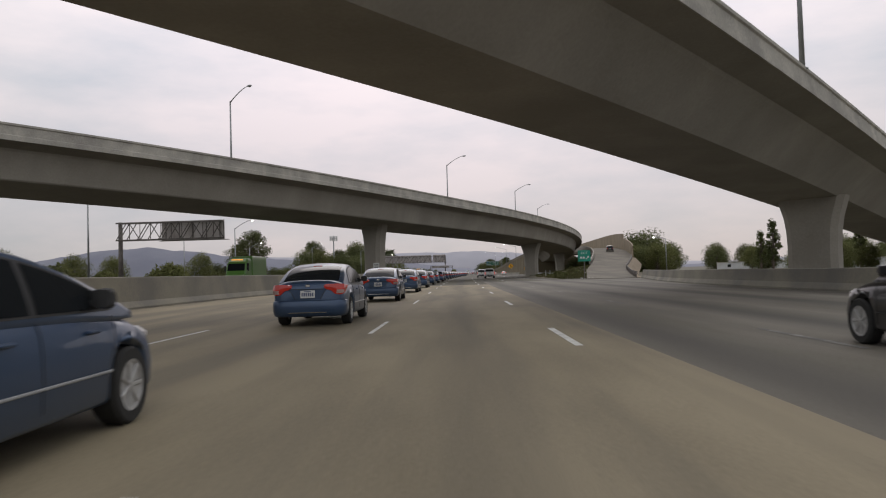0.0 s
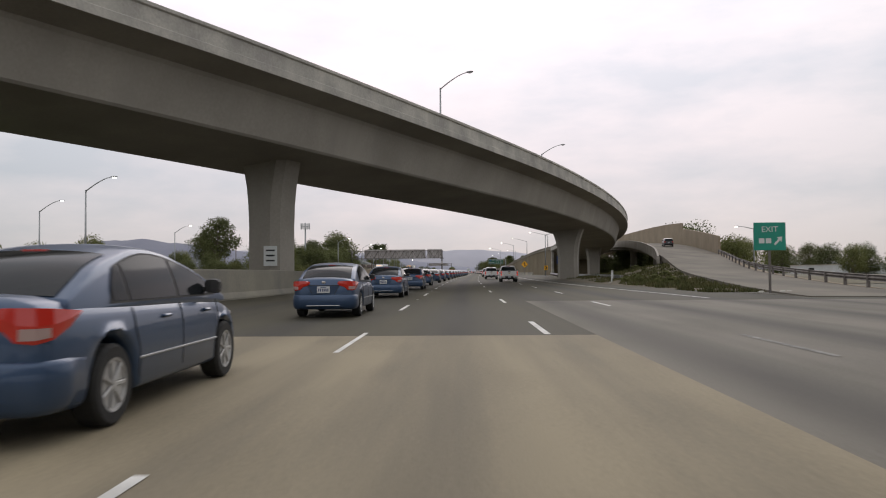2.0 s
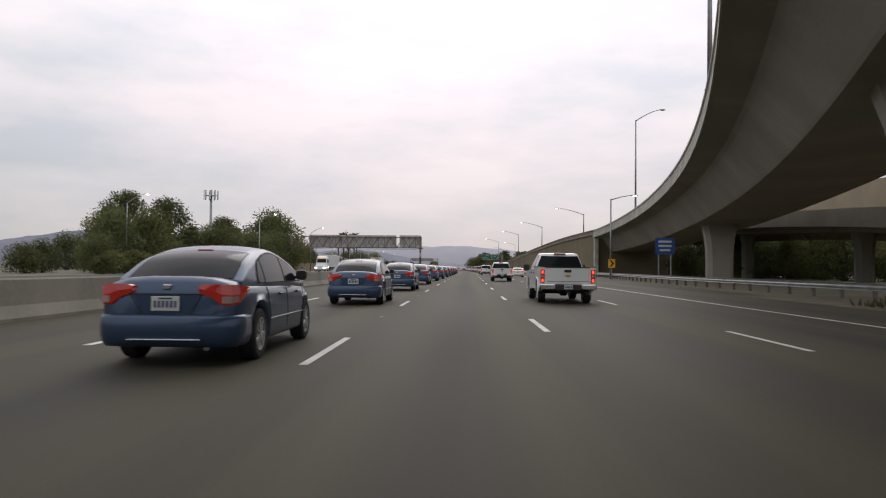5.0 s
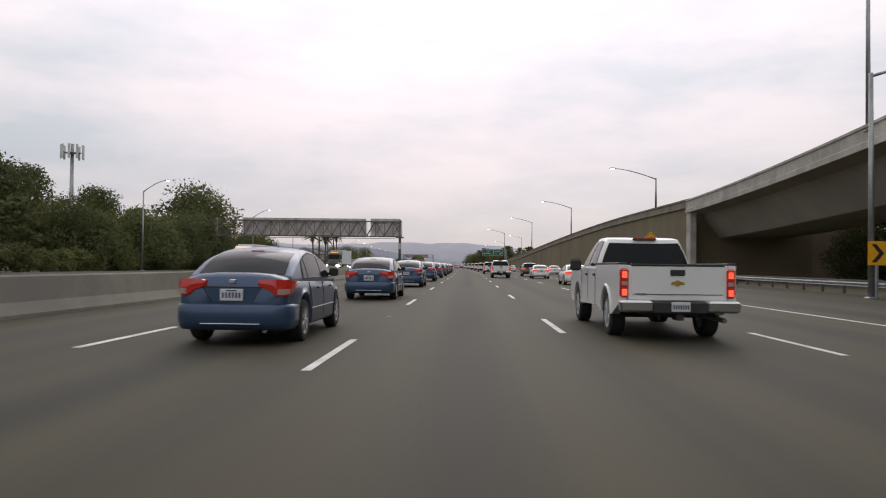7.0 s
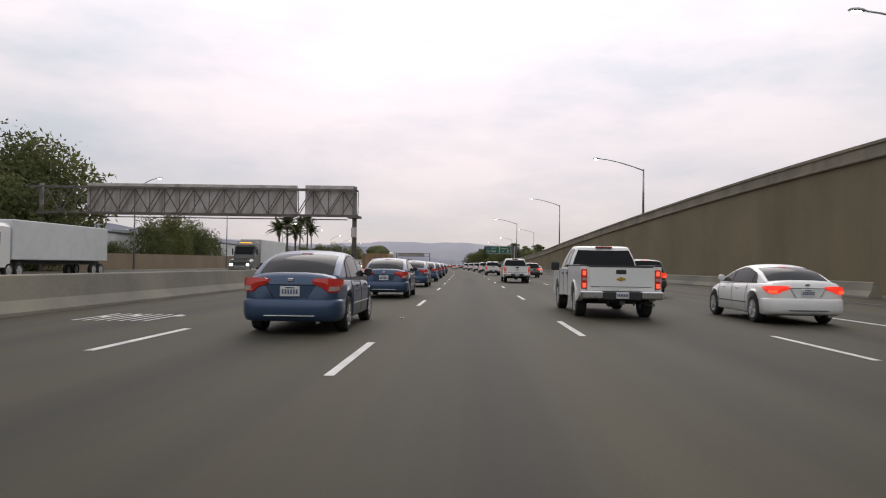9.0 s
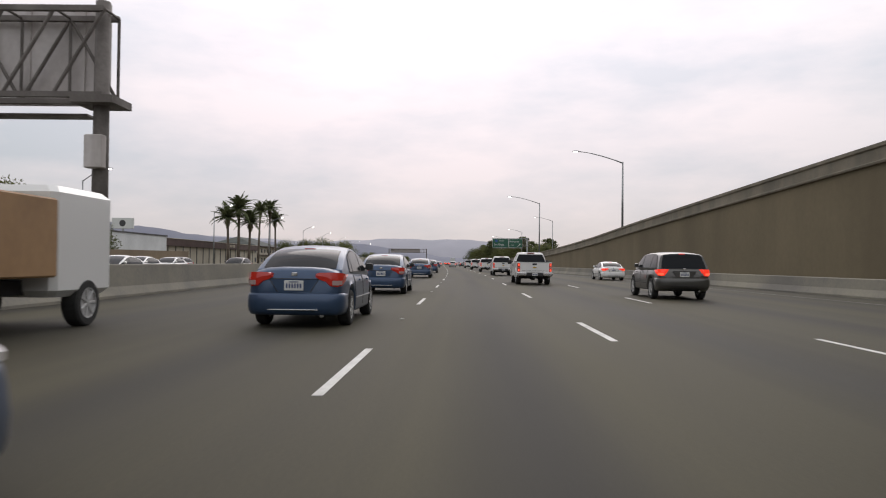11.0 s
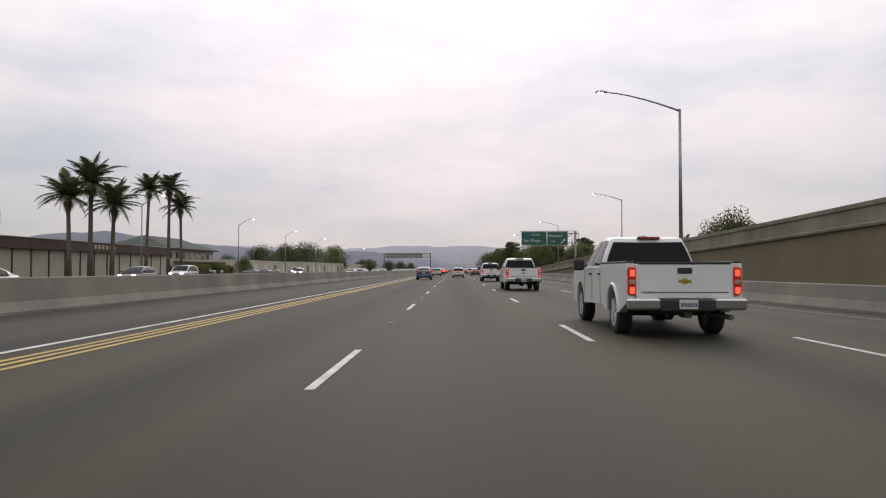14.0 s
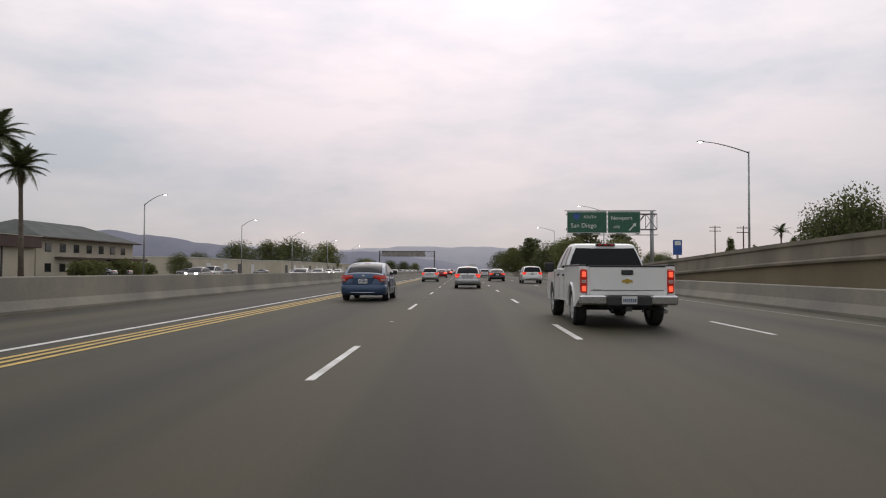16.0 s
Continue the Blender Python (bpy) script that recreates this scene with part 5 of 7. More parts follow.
t = thing("store_building", "long white flat-roofed store with a dark roof edge", "building", at=pose(-61, 0, -0.06))
part("wall", Shape().box((-14, 457, 3.3), (28, 98, 6.6)), M_WHITE_WALL, t)
part("roof_edge", Shape().box((-14, 457, 6.72), (28.4, 98.4, 0.26)), M_TRIM, t)
part("roof_unit", Shape().box((-8, 440, 7.5), (3, 3, 1.4), chamfer=0.08), M_STEEL, t)
part("lower_band", Shape().box((0.04, 457, 1.3), (0.1, 98.2, 2.5)), M_CREAM, t)
t = thing("pole_sign", "white rectangular shop sign on a tall steel pole", "sign", at=pose(-117, 610, -0.06))
part("pole", Shape().rod((0, 0, 0), (0, 0, 13), 0.35, seg=10), M_STEEL, t)
part("panel", Shape().box((0, 0, 14.6), (8.2, 0.8, 4.0), chamfer=0.1), M_WHITE_SIGN, t)
part("emblem", Shape().lathe([(-0.44, 1.2), (-0.41, 1.2)], (0, 0, 14.6), "y", 20), M_TRIM, t, "dark oval emblem")

t = thing("shop_building", "low cream building with a brown fascia and dark pilasters", "building", at=pose(-64, 0, -0.06))
part("wall", Shape().box((-9, 551.5, 2.3), (18, 89, 4.6)), M_CREAM, t)
part("fascia", Shape().box((-8.7, 551.5, 5.5), (19.4, 89.6, 1.8), chamfer=0.05), M_BROWN, t)
part("roof_edge", Shape().box((-8.7, 551.5, 6.45), (19.6, 89.8, 0.12)), M_CREAM, t)
for k in range(17):
    part("pilaster", Shape().box((0.06, 509.5 + k * 5.2, 2.3), (0.16, 0.3, 4.6)), M_TRIM, t)
for k in range(6):
    part("sign_letter", Shape().box((1.04, 560 + k * 1.5, 5.6), (0.05, 0.9, 0.8)), M_CREAM, t, "pale block letter, unreadable")

t = thing("motel_building", "two-storey cream motel with a dark hipped roof", "building", at=pose(-64, 0, -0.06))
part("wall", Shape().box((-9.0, 616, 3.3), (15.4, 35, 6.6)), M_CREAM, t)
roof = Shape()
e0, e1, b0, b1 = -17.8, 0.0, 597.5, 634.6
roof.add([(e0, b0, 6.6), (e1, b0, 6.6), (e1, b1, 6.6), (e0, b1, 6.6), (-8.9, b0 + 7.5, 9.9), (-8.9, b1 - 7.5, 9.9)],
         [(0, 1, 4), (1, 2, 5, 4), (2, 3, 5), (3, 0, 4, 5), (3, 2, 1, 0)])
part("roof", roof, M_ROOF, t, "dark shingled hipped roof")
part("eave", Shape().box((-8.9, 616.05, 6.5), (18.0, 37.3, 0.22)), M_BROWN, t)
part("balcony", Shape().box((-0.9, 618, 3.25), (1.5, 28, 0.25)), M_BROWN, t)
for k in range(7):
    for z in (1.5, 4.9):
        w = part("window", Shape().box((-1.27, 602 + k * 4.5, z), (0.08, 1.7, 1.3)), M_GLASS, t)
        part("frame", Shape().box((-1.29, 602 + k * 4.5, z), (0.06, 1.9, 1.5)), M_TRIM, w)
for k in range(4):
    part("window", Shape().box((-4 - k * 3.4, 598.46, 4.9), (1.6, 0.08, 1.2)), M_GLASS, t)
part("canopy", Shape().box((1.2, 626, 3.1), (5.0, 7.0, 0.5), chamfer=0.05), M_BROWN, t)
for x, y in ((3.2, 623), (3.2, 629)):
    part("canopy_post", Shape().box((x, y, 1.45), (0.3, 0.3, 2.9)), M_CREAM, t)

for k, (x, y0, y1, h) in enumerate(((-67, 662, 742, 4.4), (-64, 752, 850, 4.6), (-66, 862, 985, 4.8))):
    t = thing("warehouse", "long pale flat-roofed warehouse beside the freeway", "building", "pale warehouses", pose(x, 0, -0.06))
    part("wall", Shape().box((-15, (y0 + y1) / 2, h / 2), (30, y1 - y0, h)), M_CREAM, t)
    part("roof_edge", Shape().box((-15, (y0 + y1) / 2, h + 0.08), (30.3, y1 - y0 + 0.3, 0.18)), M_WHITE_WALL, t)
    for j in range(int((y1 - y0) / 14)):
        part("dock_door", Shape().box((0.03, y0 + 8 + j * 14, 1.6), (0.08, 3.4, 3.0)), M_TRIM if j % 3 == 0 else M_WHITE_WALL, t)
# block wall along the oncoming side
structure("block_wall", sweep([(cx(y) - 50.5 - lerp_table([(200, 0), (330, 0), (480, 2)], y), y, -0.06) for y in range(312, 482, 6)],
                              lambda f: [(0, 0), (0, 2.0 + 0.9 * f), (-0.25, 2.0 + 0.9 * f), (-0.25, 0)]), M_TAN_WALL, "tan block wall behind the oncoming lanes")
# pale buildings behind the right-hand side
for x, y, w, d, h, mt in ((78, 150, 8, 60, 1.9, M_WHITE_WALL), (104, 262, 30, 24, 2.2, M_WHITE_WALL), (130, 190, 40, 20, 4.0, M_CREAM)):
    t = thing("low_building", "low pale flat-roofed building behind trees", "building", "low pale buildings", pose(x, y, -0.06))
    part("wall", Shape().box((0, 0, h / 2), (w, d, h)), mt, t)
    part("roof_edge", Shape().box((0, 0, h + 0.08), (w + 0.3, d + 0.3, 0.16)), M_CREAM, t)
    part("window", Shape().box((-w / 4, -d / 2 - 0.02, h * 0.5), (w / 5, 0.06, h * 0.35)), M_GLASS, t)
    part("window", Shape().box((-w / 2 - 0.02, 0, h * 0.5), (0.06, d / 8, h * 0.4)), M_GLASS, t)


# utility poles
def utility_pole(x, y, h):
    t = thing("utility_pole", "wooden utility pole with crossarms", "utility pole", "utility poles", pose(x, y, -0.06))
    part("pole", Shape().rod((0, 0, 0), (0, 0, h), 0.17, 0.12, 8), M_BARK, t)
    for dz in (0.4, 1.3):
        part("crossarm", Shape().box((0, 0, h - dz), (2.6, 0.12, 0.14)), M_BARK, t)
        for k in (-1.1, -0.5, 0.5, 1.1):
            part("insulator", Shape().rod((k, 0, h - dz + 0.07), (k, 0, h - dz + 0.24), 0.05, seg=6), M_STEEL, t)


utility_pole(59.2, 626.6, 10.2)
utility_pole(78, 612, 11.5)
utility_pole(52, 700, 11)
utility_pole(63, 655, 12)
t = thing("pylon_sign", "blue and white pylon sign above the ramp wall", "sign", at=pose(64, 690, -0.06))
part("pole", Shape().rod((0, 0, 0), (0, 0, 6), 0.3, seg=8), M_STEEL, t)
part("panel", Shape().box((0, 0, 8.0), (2.4, 0.6, 4.2), chamfer=0.06), M_BLUE_SIGN, t)
part("emblem", Shape().box((0, -0.32, 9.2), (1.7, 0.05, 1.2)), M_WHITE_SIGN, t, "white emblem plate")

# where the blue sedan and the pickup stand along the road: offset from the run, y, turn
BLUE_SPOTS = [(-3.62, 17.8, 0), (-3.60, 33.0, 0), (-3.58, 48.2, 0), (-3.56, 63.4, 0), (-3.60, 78.5, 0), (-3.62, 93.6, 0), (-3.64, 108.95, 0), (-3.52, 124.7, 0), (-3.69, 140.1, 0), (-3.5, 155.2, 0), (-3.45, 170.2, 0), (-3.42, 185.4, 0), (-3.42, 200.8, 0), (-3.47, 216.15, 0), (-3.5, 231.5, 0), (-3.45, 246.5, 0), (-3.40, 262.0, 0), (-3.40, 277.2, 0), (-3.44, 292.3, 0), (-3.45, 306.8, 0), (-3.5, 321.5, 0), (-3.55, 336.0, 0), (-3.6, 350.2, 0),
              (-3.65, 364.6, 0), (-3.85, 394.0, 0), (-3.95, 422.6, 0), (-4.05, 510.2, 0)]
PICKUP_SPOTS = [(5.2, 158.5, 0), (3.9, 188.4, 0), (3.6, 233.6, 0), (3.45, 298.0, 0), (3.5, 336.4, 0), (3.5, 379.6, 0), (3.5, 408.4, 0), (3.5, 437.4, 0), (3.4, 466.4, 0), (3.2, 498.0, 0)]


# ---- vehicles ----
def paint(name, base, metal=0.25, rough=0.28):
    return material(name, base, rough, metal, coat=0.45, bump=0)


M_BLUE = paint("blue_metallic_paint", (0.037, 0.068, 0.130), 0.4, 0.36)
M_WHITE = paint("white_paint", (0.74, 0.735, 0.715), 0.0)
M_SILVER = paint("silver_paint", (0.42, 0.42, 0.42), 0.6)
M_GREY = paint("grey_brown_paint", (0.075, 0.072, 0.066), 0.4)
M_BLACK = paint("black_paint", (0.012, 0.012, 0.014), 0.1)
M_RED = paint("red_paint", (0.25, 0.02, 0.02), 0.2)
M_TINT = material("tinted_glass", (0.014, 0.016, 0.018), 0.09, spec=0.09, bump=0)
M_TYRE = material("tyre_rubber", (0.018, 0.018, 0.018), 0.9, second=(0.03, 0.029, 0.027), scale=0.3, fine=30, bump=0.1)
M_RIM = material("alloy_rim", (0.50, 0.50, 0.49), 0.4, 0.25, second=(0.38, 0.37, 0.36), scale=0.2, fine=12, bump=0)
# darker copy of the alloy: recess shade behind the spokes put into the colour
M_RIM_SHADE = material("shaded_rim_barrel", (0.15, 0.15, 0.15), 0.5, 0.3, bump=0)
M_PLASTIC = material("black_plastic", (0.018, 0.018, 0.019), 0.6, second=(0.03, 0.03, 0.03), scale=0.4, fine=20, bump=0.05)
M_CHROME = material("chrome", (0.6, 0.6, 0.6), 0.18, 1.0, bump=0)
M_TAIL = material("red_tail_lens", (0.42, 0.022, 0.014), 0.12, coat=0.6, emission=(1.0, 0.05, 0.02), emit=0.04, bump=0)
M_TAIL_LIT = material("lit_red_tail_lens", (0.45, 0.015, 0.008), 0.15, emission=(1.0, 0.05, 0.025), emit=0.75, bump=0)
M_TAIL_HOT = material("lit_tail_bulb", (0.6, 0.1, 0.04), 0.2, emission=(1.0, 0.10, 0.05), emit=1.15, bump=0)
M_BRAKE = material("lit_brake_lens", (0.5, 0.03, 0.02), 0.15, emission=(1.0, 0.07, 0.035), emit=4.5, bump=0)
M_AMBER = material("amber_lens", (0.7, 0.25, 0.02), 0.2, emission=(1.0, 0.4, 0.03), emit=2.0, bump=0)
M_CLEAR = material("clear_lens", (0.55, 0.52, 0.50), 0.1, coat=0.5, bump=0)
M_HEAD = material("lit_headlamp", (0.9, 0.9, 0.88), 0.2, emission=(1.0, 0.97, 0.90), emit=60.0, bump=0)
M_REVERSE = material("smoky_clear_lens", (0.42, 0.30, 0.28), 0.15, coat=0.4, bump=0)
M_MOULDING = material("satin_moulding", (0.34, 0.35, 0.36), 0.45, 0.2, bump=0)
M_PLATE = material("number_plate", (0.62, 0.62, 0.60), 0.4, bump=0)
M_PLATE_INK = material("plate_ink", (0.05, 0.07, 0.16), 0.5, bump=0)
M_GOLD = material("gold_badge", (0.55, 0.38, 0.07), 0.3, 0.8, bump=0)


def rounded_loop(rear, front, hw, rc, bow=0.0):
    """A rounded rectangle seen from above: 9 + 4 + 17 + 4 + 9 + 4 + 17 + 4 points."""
    pts = []
    rc = min(rc, hw * 0.9)

    def corner(cx_, cy_, a0):
        for k in range(1, 5):
            a = radians(a0 + 90 * k / 5)
            pts.append((cx_ + rc * math.cos(a), cy_ + rc * math.sin(a)))
    for k in range(9):
        u = k / 8 * 2 - 1
        pts.append((u * (hw - rc), rear - bow * (1 - u * u)))
    corner(hw - rc, rear + rc, 270)
    for k in range(17):
        pts.append((hw, rear + rc + (front - rear - 2 * rc) * k / 16))
    corner(hw - rc, front - rc, 0)
    for k in range(9):
        u = 1 - k / 8 * 2
        pts.append((u * (hw - rc), front + bow * (1 - u * u)))
    corner(-hw + rc, front - rc, 90)
    for k in range(17):
        pts.append((-hw, front - rc - (front - rear - 2 * rc) * k / 16))
    corner(-hw + rc, rear + rc, 180)
    return pts


def cabin_rings(spec, levels):
    rings = []
    for v in levels:
        e = v ** 0.92
        rear = spec["belt"][0] + (spec["roof"][0] - spec["belt"][0]) * v ** spec.get("rear_curve", 1.15)
        front = spec["belt"][1] + (spec["roof"][1] - spec["belt"][1]) * v ** 1.1
        hw = spec["belt_w"] + (spec["roof_w"] - spec["belt_w"]) * v ** 1.35
        z = spec["z0"] + (spec["z1"] - spec["z0"]) * e
        arch, mid, half = spec.get("arch", 0.05) * v, (rear + front) / 2, (front - rear) / 2
        rings.append([Vector((x, y, z + arch * (0.45 - ((y - mid) / half) ** 2))) for x, y in rounded_loop(rear, front, hw, 0.16, 0.06)])
    return rings


def pane(spec, i0, i1, v0, v1, lift=0.012, rows=5):
    """A curved pane that lies on the cabin between loop points i0..i1 and levels v0..v1."""
    levels = [v0 + (v1 - v0) * k / rows for k in range(rows + 1)]
    rings = cabin_rings(spec, levels)
    n = len(rings[0])
    cen = Vector((0, (spec["belt"][0] + spec["belt"][1]) / 2, spec["z0"]))
    s = Shape()
    idx = [i % n for i in range(i0, i1 + 1)]
    front, back = [], []
    for k, ring in enumerate(rings):
        for j in idx:
            du = ring[(j + 1) % n] - ring[(j - 1) % n]
            other = rings[min(k + 1, rows)][j] - rings[max(k - 1, 0)][j]
            nn = du.cross(other).normalized()
            if nn.dot(ring[j] - cen) < 0:
                nn = -nn
            front.append(ring[j] + nn * lift)
    w = len(idx)
    s.add(front, [(k * w + j, k * w + j + 1, (k + 1) * w + j + 1, (k + 1) * w + j) for k in range(rows) for j in range(w - 1)])
    return s


def smooth_curve(points, n):
    """A Catmull-Rom curve through (y, z) points, n steps to each span."""
    out = []
    for i in range(len(points) - 1):
        p0, p1, p2, p3 = (points[min(max(j, 0), len(points) - 1)] for j in (i - 1, i, i + 1, i + 2))
        for k in range(n):
            u = k / n
            out.append(tuple(0.5 * (2 * b + (c - a) * u + (2 * a - 5 * b + 4 * c - d) * u * u + (3 * b - a - 3 * c + d) * u ** 3) for a, b, c, d in zip(p0, p1, p2, p3)))
    return out + [tuple(points[-1])]


class Greenhouse:
    """The glazed upper body of a car: a side profile swept into rounded cross-sections, with panes that lie on it."""

    def __init__(self, spec):
        self.spec = spec
        z0, z1 = spec["z0"], spec["z1"]
        (b0, b1), (r0, r1) = spec["belt"], spec["roof"]
        deck, hood = spec.get("trunk", z0 + 0.08) - 0.03, spec.get("hood", z0) - 0.02
        q = spec.get("rear_bow", 0.045)
        self.profile = smooth_curve([(b0, deck), (b0 + (r0 - b0) * 0.5, deck + (z1 - deck) * 0.5 + q), (r0, z1 - 0.035), (r0 * 0.55 + r1 * 0.45, z1 + 0.03), (r1, z1 - 0.012),
                                     (b1 + (r1 - b1) * 0.5, hood + (z1 - hood) * 0.5 + 0.05), (b1, hood)], 7)
        self.base = z0 - 0.07

    def top(self, y):
        p = self.profile
        return lerp_table(p, y) if p[0][0] < p[1][0] else p[0][1]

    def edge(self, z):
        """Height where the side turns into the roof, below a crown of height z."""
        return z - 0.062 * min(1.0, max(0.0, (z - self.base) / 0.32))

    def side(self, y, z):
        sp = self.spec
        mid, half = (sp["belt"][0] + sp["belt"][1]) / 2, (sp["belt"][1] - sp["belt"][0]) / 2
        w = sp["belt_w"] + 0.02 - 0.05 * abs((y - mid) / half) ** 3
        k = max(0.0, (z - self.base) / (sp["z1"] - self.base))
        return w - (sp["belt_w"] - sp["roof_w"]) * k ** 1.5

    def shell(self):
        rings = []
        for y, z in self.profile:
            ze = self.edge(z)
            xe = self.side(y, ze)
            half = []
            for k in range(6):
                zz = self.base + (ze - self.base) * k / 5
                half.append((self.side(y, zz), zz))
            for k in range(1, 8):
                x = xe * math.cos(math.pi / 2 * k / 7)
                half.append((x, ze + (z - ze) * math.sin(math.pi / 2 * k / 7) ** 1.3))
            rings.append([Vector((x, y, zz)) for x, zz in half] + [Vector((-x, y, zz)) for x, zz in reversed(half[:-1])])
        return Shape().loft(rings)

    def end_pane(self, i0, i1, narrow, lift):
        """Rear window or windscreen: the crown's surface between two profile steps."""
        s = Shape()
        cols = 12
        run = self.profile[i0:i1 + 1]
        for j, (y, z) in enumerate(run):
            a, b = self.profile[max(i0 + j - 1, 0)], self.profile[min(i0 + j + 1, len(self.profile) - 1)]
            d = Vector((0, b[0] - a[0], b[1] - a[1])).normalized()
            up = Vector((0, -d.z, d.y)) * lift
            ze = self.edge(z)
            xe = self.side(y, ze)
            for c in range(cols + 1):
                u = (2 * c / cols - 1) * narrow
                zz = ze + (z - ze) * max(0.0, 1 - abs(u) ** 2) ** 0.65
                s.add([Vector((u * xe, y, zz)) + up], [])
        w = cols + 1
        s.f = [(j * w + c, j * w + c + 1, (j + 1) * w + c + 1, (j + 1) * w + c) for j in range(len(run) - 1) for c in range(cols)]
        return s

    def opening_top(self, y, y_rear, y_front, inset):
        z = self.edge(self.top(y)) - 0.025 - inset
        low = self.spec["z0"] + 0.02
        rear = low + max(0.0, y - y_rear) ** 0.75 * 0.95
        return max(low + 0.004, min(z, rear))

    def side_pane(self, sx, ya, yb, y_rear, y_front, inset, lift):
        s = Shape()
        cols, rows = 12, 5
        for c in range(cols + 1):
            y = ya + (yb - ya) * c / cols
            lo, hi = self.spec["z0"] + 0.012 + inset, self.opening_top(y, y_rear, y_front, inset)
            hi = max(hi, lo + 0.002)
            for k in range(rows + 1):
                z = lo + (hi - lo) * k / rows
                s.add([Vector((sx * (self.side(y, z) + lift), y, z))], [])
        w = rows + 1
        s.f = [(c * w + k, (c + 1) * w + k, (c + 1) * w + k + 1, c * w + k + 1) for c in range(cols) for k in range(rows)]
        return s


def wheel(t, x, y, r, w, side, rim_mat=None, fine=True):
    wh = thing("wheel", "", "")
    wh.parent = t
    wh.location = (x, y, r)
    s = Shape().lathe([(-w / 2, r * 0.66), (-w / 2, r * 0.92), (-w / 2 + 0.03, r), (w / 2 - 0.03, r), (w / 2, r * 0.92), (w / 2, r * 0.66), (w * 0.3, r * 0.64), (-w * 0.3, r * 0.64), (-w / 2, r * 0.66)], (0, 0, 0), "x", 24, caps=False)
    part("tyre", s, M_TYRE, wh, smooth=False)
    rim = Shape().lathe([(side * w * 0.20, 0.02), (side * w * 0.20, r * 0.60), (side * w * 0.44, r * 0.64), (side * w * 0.50, r * 0.70), (side * w * 0.40, r * 0.70), (-side * w * 0.4, r * 0.66)], (0, 0, 0), "x", 20)
    if not fine:
        part("rim", rim, rim_mat or M_RIM, wh)
        return wh
    part("rim", rim, M_RIM_SHADE, wh)
    sp = Shape()
    for k in range(7):
        a = 2 * math.pi * k / 7
        sp.box((side * w * 0.42, math.cos(a) * r * 0.36, math.sin(a) * r * 0.36), (w * 0.12, r * 0.62, r * 0.13), Matrix.Rotation(a, 3, "X"), 0.01)
    sp.lathe([(side * w * 0.34, r * 0.14), (side * w * 0.50, r * 0.12)], (0, 0, 0), "x", 12)
    sp.lathe([(side * w * 0.36, r * 0.58), (side * w * 0.47, r * 0.60), (side * w * 0.50, r * 0.69), (side * w * 0.40, r * 0.70)], (0, 0, 0), "x", 20)
    part("spokes", sp, rim_mat or M_RIM, wh, "silver alloy spokes")
    return wh


def plate(t, y, z, facing=-1):
    p = part("number_plate", Shape().box((0, y, z), (0.32, 0.02, 0.165), chamfer=0.006), M_PLATE, t, "white number plate with dark bars")
    bars = Shape().box((0, y + facing * 0.012, z + 0.06), (0.15, 0.006, 0.018))
    for k in range(6):
        bars.box((-0.115 + k * 0.046, y + facing * 0.012, z - 0.005), (0.026, 0.006, 0.075))
    part("plate_bars", bars, M_PLATE_INK, p)


def body_loft(stations, zb, wheels, arch, clearance):
    """stations: (y, half width, shoulder z, top z); arches are cut out round the wheels."""
    ys = [stations[0][0]]
    a, b = stations[0][0], stations[-1][0]
    n = 64
    ys = sorted(set([round(a + (b - a) * k / n, 4) for k in range(n + 1)] + [s[0] for s in stations] + [round(wy + d, 4) for wy in wheels for d in (-arch, -arch * 0.995, arch * 0.995, arch)]))
    tabs = [[(s[0], s[i]) for s in stations] for i in (1, 2, 3)]
    rings = []
    for y in ys:
        hw, zs, zt = (smooth_table(tb, y) for tb in tabs)
        bottom = zb(y)
        for wy in wheels:
            if abs(y - wy) < arch:
                bottom = max(bottom, clearance + math.sqrt(max(0, arch ** 2 - (y - wy) ** 2)))
        bottom = min(bottom, zs - 0.12)
        zm = max(bottom + 0.07, (0.3 + zs) / 2 - 0.06)
        half = [(hw * 0.86, bottom), (hw * 0.945, bottom + 0.012), (hw * 0.985, bottom + 0.05), (hw, zm), (hw * 0.992, zs - 0.20), (hw * 0.972, zs - 0.10), (hw * 0.945, zs - 0.03), (hw - 0.12, zs + (zt - zs) * 0.45), (hw * 0.62, zs + (zt - zs) * 0.85), (hw * 0.3, zt)]
        rings.append([Vector((x, y, z)) for x, z in half] + [Vector((-x, y, z)) for x, z in reversed(half)])
    return Shape().loft(rings)


